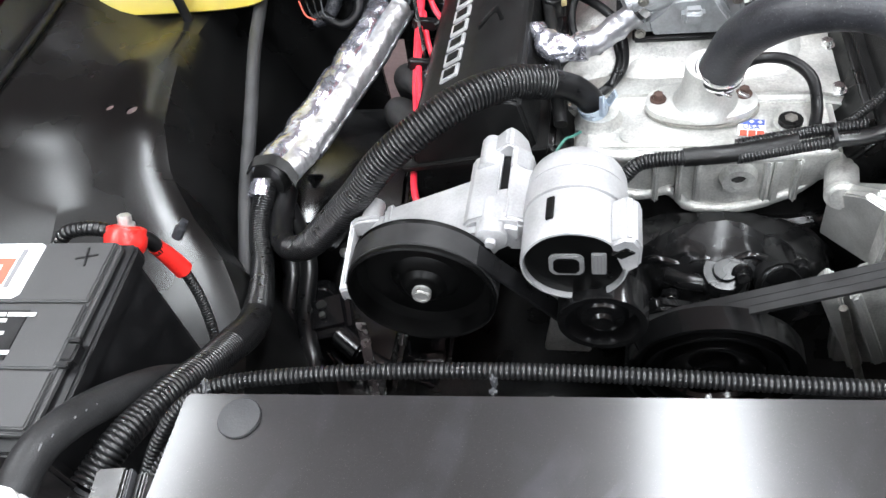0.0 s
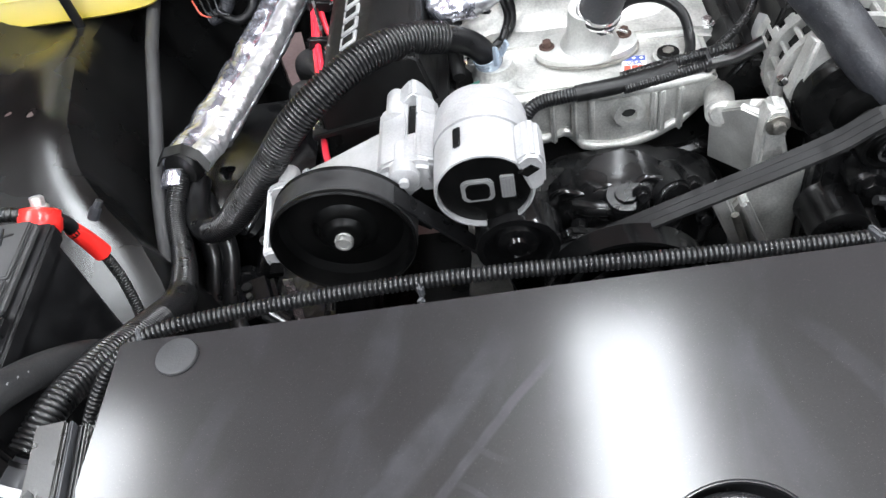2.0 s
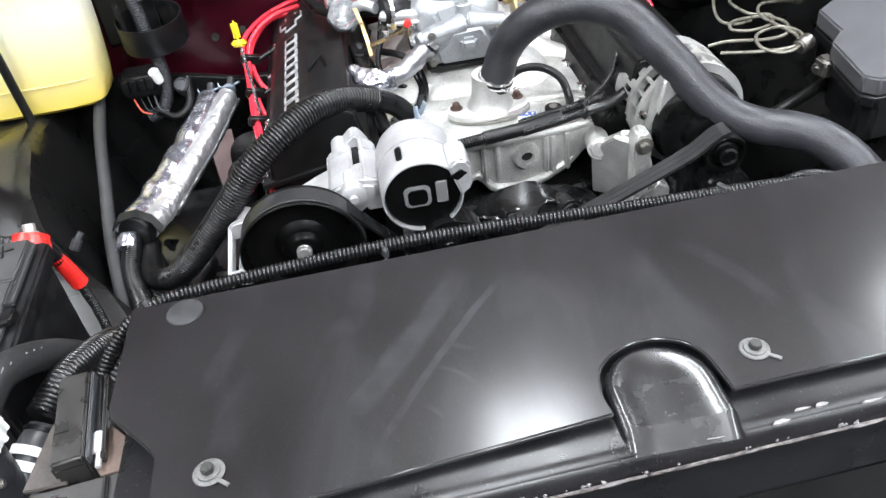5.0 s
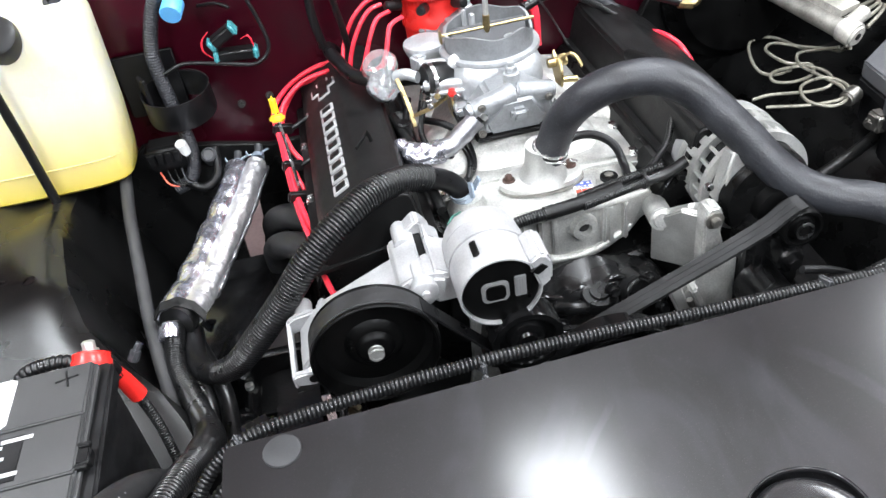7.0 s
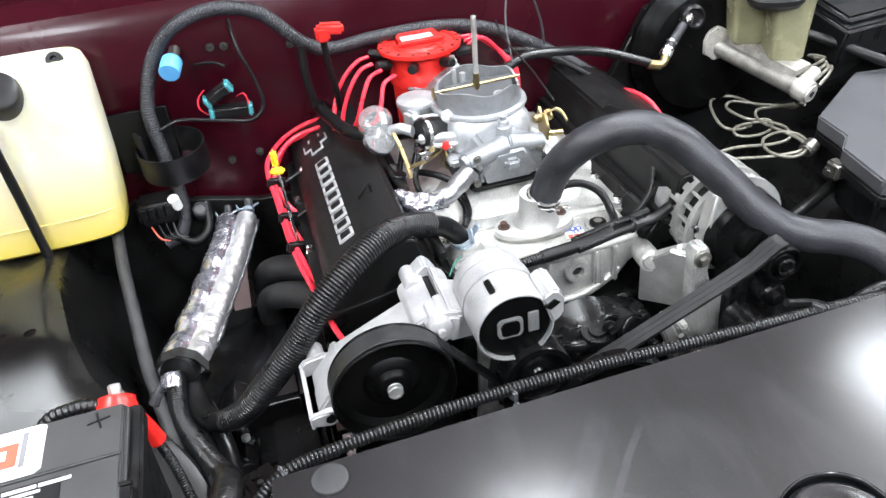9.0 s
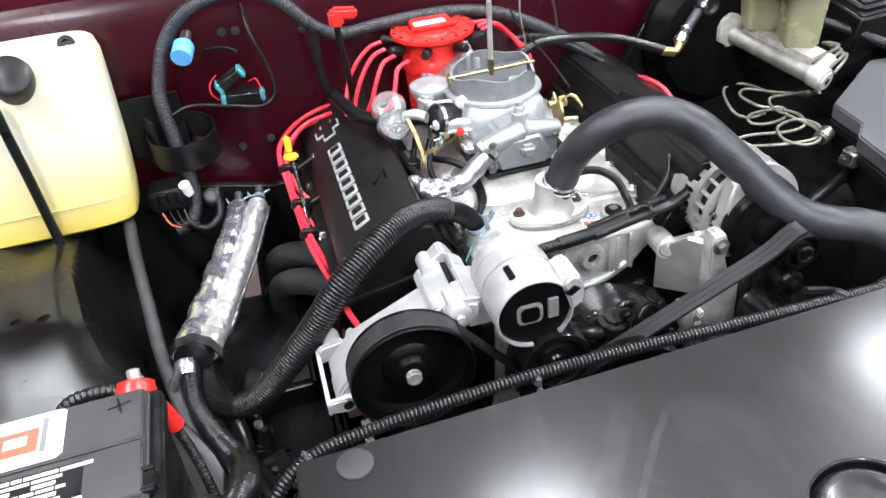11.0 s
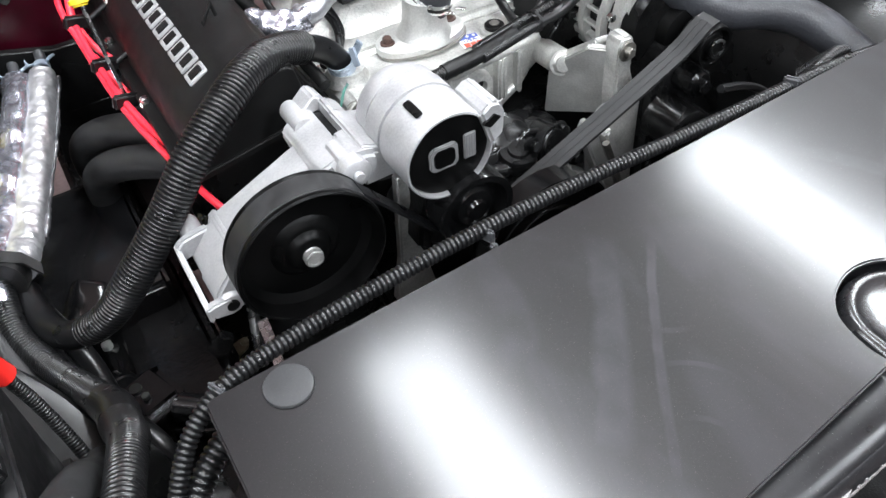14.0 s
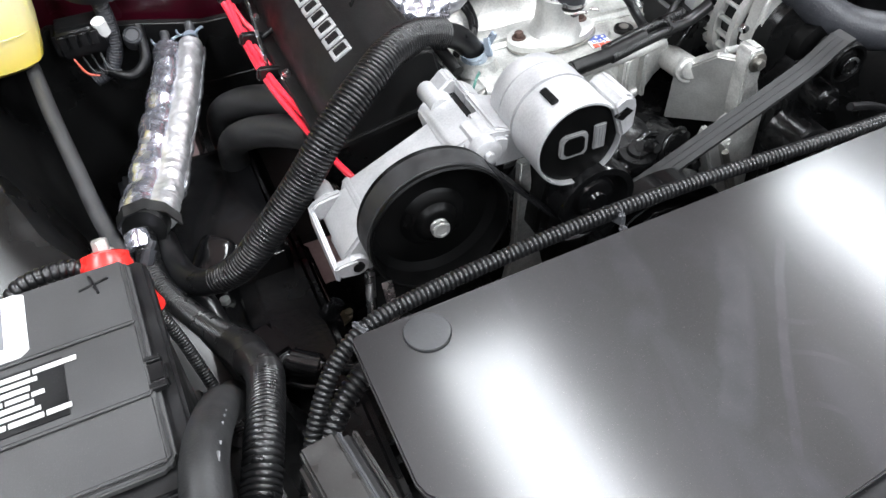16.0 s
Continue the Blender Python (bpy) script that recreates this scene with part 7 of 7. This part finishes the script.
single("vacuum_hose", bm_tube([(-0.262, 0.845, 0.930), (-0.272, 0.832, 0.945), (-0.272, 0.80, 0.952), (-0.268, 0.776, 0.953), (-0.250, 0.705, 0.952), (-0.235, 0.678, 0.952), (-0.215, 0.657, 0.953), (-0.183, 0.640, 0.955), (-0.150, 0.628, 0.957)], 0.0108, 16), M_RUBBER, "black vacuum hose from the valve cover to the carburettor", "hose")
brg = thing("bright_breather", "clear plastic breather beside the carburettor", "filter", (-0.20, 0.65, 0.95))
part("dome", bm_lathe((-0.203, 0.655, 0.972), (-0.2, -0.5, 0.8), [(0.020, -0.02), (0.026, -0.008), (0.028, 0.004), (0.024, 0.012), (0.012, 0.017), (0, 0.018)], 36), M_CLEAR, brg, "clear plastic dome")
part("lower_bulb", rough_up(bm_lathe((-0.205, 0.625, 0.955), (0.2, -0.6, 0.6), [(0, -0.02), (0.015, -0.018), (0.024, -0.006), (0.024, 0.008), (0.015, 0.014), (0, 0.016)], 28), 0.003, 60), M_CLEAR, brg)
part("elbow", bm_tube([(-0.185, 0.63, 0.965), (-0.17, 0.615, 0.972), (-0.155, 0.605, 0.968)], 0.0085, 14), M_CARB, brg)

# foil covered fuel line to the front bowl
fl = thing("fuel_line", "fuel line wrapped in bright crumpled foil", "hose", (-0.13, 0.55, 0.89))
part("wrap", crumple(bm_tube([(-0.205, 0.515, 0.908), (-0.195, 0.500, 0.909), (-0.182, 0.490, 0.907), (-0.165, 0.488, 0.905), (-0.147, 0.490, 0.907)], 0.0150, 36, 0.0022), 2.0, 0.0105, 0.001, 52.0), M_FILM, fl, "crumpled bright foil")
part("sleeve", crumple(bm_tube([(-0.152, 0.489, 0.906), (-0.128, 0.496, 0.915), (-0.110, 0.502, 0.924), (-0.094, 0.507, 0.936)], 0.0140, 36, 0.0022), 4.0, 0.0050, 0.0006, 45.0), M_FOILD, fl, "grey wrinkled heat sleeve")
part("hose", bm_tube([(-0.098, 0.506, 0.932), (-0.084, 0.510, 0.944), (-0.070, 0.516, 0.948)], 0.0115, 14), M_RUBBER, fl)
part("drip_hose", bm_tube([(-0.155, 0.60, 0.90), (-0.13, 0.565, 0.905), (-0.11, 0.54, 0.895), (-0.105, 0.50, 0.872), (-0.125, 0.47, 0.862), (-0.15, 0.455, 0.86)], 0.0055, 10), M_RUBBER, fl)
part("clamp", bm_lathe((-0.086, 0.509, 0.942), (0.7, 0.1, 0.6), [(0.0112, -0.004), (0.0125, -0.004), (0.0125, 0.004), (0.0112, 0.004), (0.0112, -0.004)], 24), M_STEEL, fl)
single("coil_pack", rough_up(joined(bm_box((-0.185, 0.555, 0.868), (0.03, 0.06, 0.04), 0.008), bm_cyl((-0.19, 0.60, 0.87), (-0.19, 0.63, 0.905), 0.014, seg=16, b=0.004), bm_cyl((-0.19, 0.585, 0.87), (-0.188, 0.582, 0.915), 0.011, seg=16, b=0.003)), 0.0015, 60), M_BLACK, "black sensor beside the valve cover", "sensor")
single("manifold_strut", bm_tube([(-0.20, 0.62, 0.905), (-0.188, 0.54, 0.90), (-0.18, 0.46, 0.888), (-0.172, 0.40, 0.872)], 0.0075, 10), M_VALVE, "black tube along the valve cover", "pipe")

# distributor
dist = thing("distributor", "bright red distributor cap with red plug wires", "distributor", (-0.088, 0.80, 0.88))
DC = Vector((-0.089, 0.795, 0.0))
UP = 0.013
part("body", bm_lathe((DC.x, DC.y, 0.93 + UP), (0, 0, 1), [(0.050, -0.06), (0.053, 0.030), (0.056, 0.032), (0.056, 0.046), (0.053, 0.050), (0.051, 0.085), (0, 0.085)], 56), M_RED, dist, "bright red base")
part("cap", bm_lathe((DC.x, DC.y, 1.022 + UP), (0, 0, 1), [(0.042, -0.016), (0.064, -0.006), (0.0705, -0.004), (0.0712, 0.0), (0.0705, 0.003), (0.060, 0.0045), (0.058, 0.002), (0.046, 0.002), (0.044, 0.006), (0, 0.006)], 64), M_RED, dist, "bright red cap")
for k in range(16):
    a = math.pi * 2 * k / 16
    part("cap_notch", bm_box((DC.x + 0.065 * math.cos(a), DC.y + 0.065 * math.sin(a), 1.026 + UP), (0.007, 0.005, 0.002), 0.0006, (0, 0, math.degrees(a))), M_BLACK, dist)
part("coil_cover", joined(bm_box((DC.x, DC.y, 1.031 + UP), (0.076, 0.052, 0.006), 0.003), bm_box((DC.x, DC.y - 0.021, 1.034 + UP), (0.080, 0.007, 0.007), 0.002), bm_box((DC.x, DC.y + 0.022, 1.034 + UP), (0.066, 0.007, 0.007), 0.002)), M_RED, dist)
part("pale_plate", bm_box((DC.x - 0.004, DC.y - 0.001, 1.0348 + UP), (0.054, 0.018, 0.003), 0.001), M_LABEL, dist, "pale worn plate")
for k in range(8):
    a = math.pi * 2 * (k + 0.5) / 8
    p = Vector((DC.x + 0.062 * math.cos(a), DC.y + 0.062 * math.sin(a), 1.008))
    part("boot", bm_cyl((p.x, p.y, 1.004 + UP), (DC.x + 0.090 * math.cos(a), DC.y + 0.090 * math.sin(a), 1.010 + UP), 0.0085, 0.0075, 14, 0.002), M_BLACK, dist, "black wire boot")
for k in range(4):
    a = math.pi * (0.94 + 0.10 * k)
    p0 = Vector((DC.x + 0.088 * math.cos(a), DC.y + 0.088 * math.sin(a) - 0.01 * k, 1.010 + UP))
    wire([p0, p0 + Vector((-0.022, -0.004 - 0.004 * k, -0.004)), p0 + Vector((-0.050 + 0.006 * k, -0.012 - 0.006 * k, -0.026)), p0 + Vector((-0.072 + 0.009 * k, -0.022 - 0.004 * k, -0.062)), (-0.262 + 0.011 * k, 0.752 - 0.010 * k, 0.915), (-0.272 + 0.010 * k, 0.75 - 0.006 * k, 0.87)], dist, 0.0038)
for k in range(3):
    wire([(DC.x + 0.08, DC.y - 0.02 + k * 0.022, 1.012 + UP), (DC.x + 0.108, DC.y - 0.01 + k * 0.016, 1.016 + UP - k * 0.004), (DC.x + 0.138 + k * 0.008, DC.y - 0.008 + k * 0.006, 1.000 - k * 0.008), (DC.x + 0.160 + k * 0.004, DC.y - 0.012, 0.960), (DC.x + 0.168, DC.y - 0.02, 0.90)], dist, 0.0038)

# plug wires on the right
rl = thing("right_plug_wires", "red plug wire along the black valve cover", "cable", (0.33, 0.66, 0.87))
wire([(0.262, 0.745, 0.900), (0.276, 0.722, 0.902), (0.292, 0.69, 0.893), (0.302, 0.66, 0.872)], rl)
part("loom", bm_tube([(0.05, 0.80, 0.99), (0.11, 0.80, 0.985), (0.17, 0.79, 0.955), (0.215, 0.78, 0.925), (0.245, 0.77, 0.905)], 0.006, 10, rib=(0.004, 0.0012)), M_LOOM, rl)
single("vacuum_line", bm_tube([(0.045, 0.74, 0.985), (0.09, 0.75, 0.995), (0.15, 0.74, 0.995), (0.21, 0.735, 0.985), (0.26, 0.73, 0.968), (0.305, 0.722, 0.95)], 0.008, 14), M_LOOM, "black vacuum line to the brake booster", "hose")
single("line_elbow", joined(bm_cyl((0.302, 0.722, 0.948), (0.325, 0.716, 0.944), 0.009, seg=6, b=0.001), bm_tube([(0.322, 0.716, 0.944), (0.332, 0.718, 0.95), (0.338, 0.724, 0.965)], 0.008, 12)), M_BRASS, "brass elbow fitting on the vacuum line", "fitting")
valve = thing("check_valve", "dark pipe with bright hexagon nuts at its ends", "fitting", (0.338, 0.725, 0.962))
part("pipe", bm_cyl((0.338, 0.725, 0.962), (0.395, 0.76, 1.0), 0.0085, seg=18, b=0.001), M_GREYRUBBER, valve)
part("nut", joined(bm_cyl((0.390, 0.757, 0.997), (0.402, 0.764, 1.006), 0.0125, seg=6, b=0.001), bm_cyl((0.398, 0.762, 1.003), (0.408, 0.768, 1.011), 0.007, seg=12, b=0.001)), M_STEEL, valve)
part("nut", joined(bm_cyl((0.334, 0.722, 0.957), (0.346, 0.729, 0.968), 0.0115, seg=6, b=0.001), bm_cyl((0.352, 0.7335, 0.972), (0.356, 0.736, 0.975), 0.0105, seg=20, b=0.001)), M_STEEL, valve)

booster = thing("brake_booster", "large round black brake booster on the firewall", "brake booster", (0.43, 0.80, 0.90))
part("drum", bm_lathe((0.44, 0.79, 0.93), (0, -1, 0.05), [(0.0, -0.03), (0.125, -0.03), (0.132, -0.02), (0.132, -0.006), (0.126, 0.0), (0.118, 0.004), (0.108, 0.025), (0.06, 0.036), (0.045, 0.038), (0, 0.04)], 64), M_PULLEY, booster)
part("check_grommet", bm_lathe((0.405, 0.755, 1.005), (-0.1, -1, 0.2), [(0.022, -0.01), (0.022, 0.004), (0.017, 0.008), (0.012, 0.002), (0, 0.001)], 28), M_BLACK, booster)

mc = thing("brake_master_cylinder", "weathered brake master cylinder with greenish plastic reservoir", "brake cylinder", (0.50, 0.68, 0.90))
part("barrel", rough_up(bm_cyl((0.455, 0.770, 0.943), (0.525, 0.590, 0.903), 0.0150, seg=28, b=0.004), 0.0008, 60), M_OLDCAST, mc, "dull grey barrel")
part("body", rough_up(joined(bm_cyl((0.520, 0.603, 0.9085), (0.531, 0.573, 0.9015), 0.0195, seg=28, b=0.004),
     bm_strip([(0.490, 0.742, 0.956), (0.540, 0.616, 0.928)], (1, 0.39, 0), 0.044, 0.012),
     bm_cyl((0.530, 0.600, 0.912), (0.566, 0.612, 0.922), 0.0125, seg=18, b=0.003),
     bm_prism([(0.428, 0.932), (0.428, 0.958), (0.436, 0.974), (0.452, 0.982), (0.470, 0.976), (0.484, 0.958), (0.488, 0.940), (0.480, 0.922), (0.450, 0.918)], "xz", 0.747, 0.756, 0.003, 3)), 0.0012, 60), M_PALECAST, mc, "weathered grey cast body")
# black disc on the end face, painted dark of a port
part("port_hole", bm_cyl((0.5305, 0.5745, 0.9018), (0.5315, 0.5718, 0.9012), 0.0055, seg=16), M_ENGINE, mc)
chambers = []
for cx, cy, z0, z1 in ((0.533, 0.668, 0.938, 1.048), (0.500, 0.732, 0.955, 1.062)):
    tub = bm_loft([(-0.024, 0.024, -0.028, 0.028, z0), (-0.030, 0.030, -0.032, 0.032, z0 + 0.006), (-0.032, 0.032, -0.034, 0.034, z0 + 0.05), (-0.036, 0.036, -0.037, 0.037, z1 - 0.008), (-0.040, 0.040, -0.040, 0.040, z1)], 0.32)
    tub.transform(pose(cx, cy, 0, 0, 0, -18))
    chambers.append(tub)
res = part("reservoir", joined(*chambers), M_AMBER, mc, "aged greenish plastic reservoir with two chambers")
top = bm_loft([(-0.046, 0.046, -0.084, 0.084, -0.004), (-0.050, 0.050, -0.088, 0.088, 0.004), (-0.048, 0.048, -0.086, 0.086, 0.011), (-0.038, 0.038, -0.074, 0.074, 0.016)], 0.5)
top.transform(pose(0.516, 0.700, 1.060, 12, 0, -26))
part("lid", top, M_BLACK, res, "black reservoir lid")
lines = thing("brake_lines", "loosely coiled dull steel brake lines", "pipe", (0.47, 0.62, 0.84))
for pts in (
    [(0.535, 0.60, 0.875), (0.555, 0.64, 0.845), (0.556, 0.683, 0.832), (0.53, 0.70, 0.83), (0.505, 0.76, 0.832), (0.46, 0.755, 0.834), (0.432, 0.70, 0.832), (0.425, 0.655, 0.828), (0.445, 0.64, 0.826), (0.475, 0.645, 0.826)],
    [(0.54, 0.595, 0.872), (0.55, 0.64, 0.85), (0.525, 0.69, 0.838), (0.49, 0.73, 0.836), (0.465, 0.71, 0.835), (0.475, 0.66, 0.832), (0.505, 0.64, 0.832), (0.49, 0.61, 0.83), (0.45, 0.60, 0.83), (0.425, 0.615, 0.83), (0.44, 0.64, 0.832), (0.49, 0.635, 0.834), (0.51, 0.60, 0.834), (0.495, 0.565, 0.832), (0.46, 0.56, 0.83), (0.40, 0.575, 0.83), (0.37, 0.58, 0.825)],
    [(0.53, 0.61, 0.87), (0.52, 0.65, 0.85), (0.50, 0.67, 0.84), (0.485, 0.64, 0.836), (0.492, 0.59, 0.836), (0.50, 0.545, 0.836), (0.485, 0.51, 0.834), (0.455, 0.505, 0.832), (0.435, 0.535, 0.832), (0.45, 0.575, 0.834), (0.49, 0.58, 0.838), (0.51, 0.55, 0.836), (0.49, 0.52, 0.832), (0.44, 0.525, 0.828), (0.38, 0.555, 0.822)]):
    part("line", bm_tube(pts, 0.0027, 8, 0.006), M_LINE, lines)
more = thing("brake_pipes", "bent steel brake pipes beside the master cylinder", "pipe", (0.60, 0.65, 0.87))
for k in range(4):
    part("pipe", bm_tube([(0.565, 0.60 + k * 0.012, 0.90 + k * 0.006), (0.60 + k * 0.012, 0.62 + k * 0.02, 0.91), (0.63, 0.655 + k * 0.02, 0.905), (0.64 + k * 0.01, 0.70 + k * 0.01, 0.88), (0.62 + k * 0.015, 0.74, 0.85)], 0.003, 8), M_LINE, more)

fuse = thing("fuse_box", "grained dark grey plastic fuse box lid on the inner wing", "fuse box", (0.65, 0.50, 0.78))
FB = [(0.531, 0.548), (0.523, 0.470), (0.490, 0.436), (0.474, 0.330), (0.49, 0.312), (0.78, 0.33), (0.80, 0.66), (0.704, 0.675)]
part("lid", bm_prism(FB, "xy", 0.845, 0.872, 0.003, 3), M_FUSE, fuse)
part("lip", bm_prism([(x + (0.64 - x) * -0.012, y + (0.5 - y) * -0.012) for x, y in FB], "xy", 0.826, 0.846, 0.004), M_BLACK, fuse)
part("base", bm_prism([(x + (0.64 - x) * 0.06, y + (0.5 - y) * 0.06) for x, y in FB], "xy", 0.765, 0.828, 0.006), M_BLACK, fuse)
part("latch", joined(bm_box((0.490, 0.44, 0.832), (0.022, 0.030, 0.03), 0.005), bm_cyl((0.50, 0.455, 0.832), (0.478, 0.442, 0.825), 0.010, seg=18, b=0.003)), M_DULLSTEEL, fuse, "dull grey latch")
part("valve", bm_cyl((0.512, 0.525, 0.835), (0.488, 0.515, 0.83), 0.013, seg=18, b=0.003), M_DULLSTEEL, fuse, "dull grey valve")
single("wing_brace", bm_tube([(0.52, 0.46, 0.80), (0.45, 0.43, 0.79), (0.36, 0.40, 0.775)], 0.009, 12), M_ENGINE, "black brace rod to the inner wing", "rod")
relay = thing("relay_block", "black plastic relay block with clips on the inner wing", "relay block", (0.78, 0.75, 0.89))
part("body", bm_box((0.79, 0.765, 0.925), (0.23, 0.12, 0.075), 0.006, (12, 0, 6)), M_BLACK, relay)
part("lid", bm_box((0.795, 0.770, 0.968), (0.22, 0.115, 0.022), 0.008, (12, 0, 6)), M_BLACK, relay, "matt black lid")
for k in range(4):
    part("clip", joined(bm_box((0.715 + k * 0.045, 0.700 + k * 0.004, 0.930), (0.018, 0.006, 0.030), 0.002, (12, 0, 6)), bm_box((0.711 + k * 0.045, 0.696 + k * 0.004, 0.930), (0.003, 0.004, 0.030), 0.001, (12, 0, 6)), bm_box((0.719 + k * 0.045, 0.696 + k * 0.004, 0.930), (0.003, 0.004, 0.030), 0.001, (12, 0, 6))), M_BLACK, relay, "ribbed black clip")
single("wing_harness", bm_tube([(0.62, 0.78, 0.94), (0.68, 0.72, 0.92), (0.74, 0.66, 0.895), (0.80, 0.58, 0.88), (0.84, 0.45, 0.87)], 0.010, 12), M_TAPE, "black taped harness behind the fuse box", "cable")

# fan shroud ring seen past the hose
shroud = thing("fan_shroud", "black ribbed fan shroud beside the radiator", "shroud", (0.33, 0.12, 0.70))
for k, r in enumerate((0.13, 0.155, 0.18)):
    part("ring", bm_tube([(0.18 + r * math.cos(a), 0.105 + 0.035 * k, 0.66 + r * math.sin(a)) for a in [math.radians(-40 + 12 * i) for i in range(11)]], 0.005, 8, 0.01), M_BLACK, shroud)
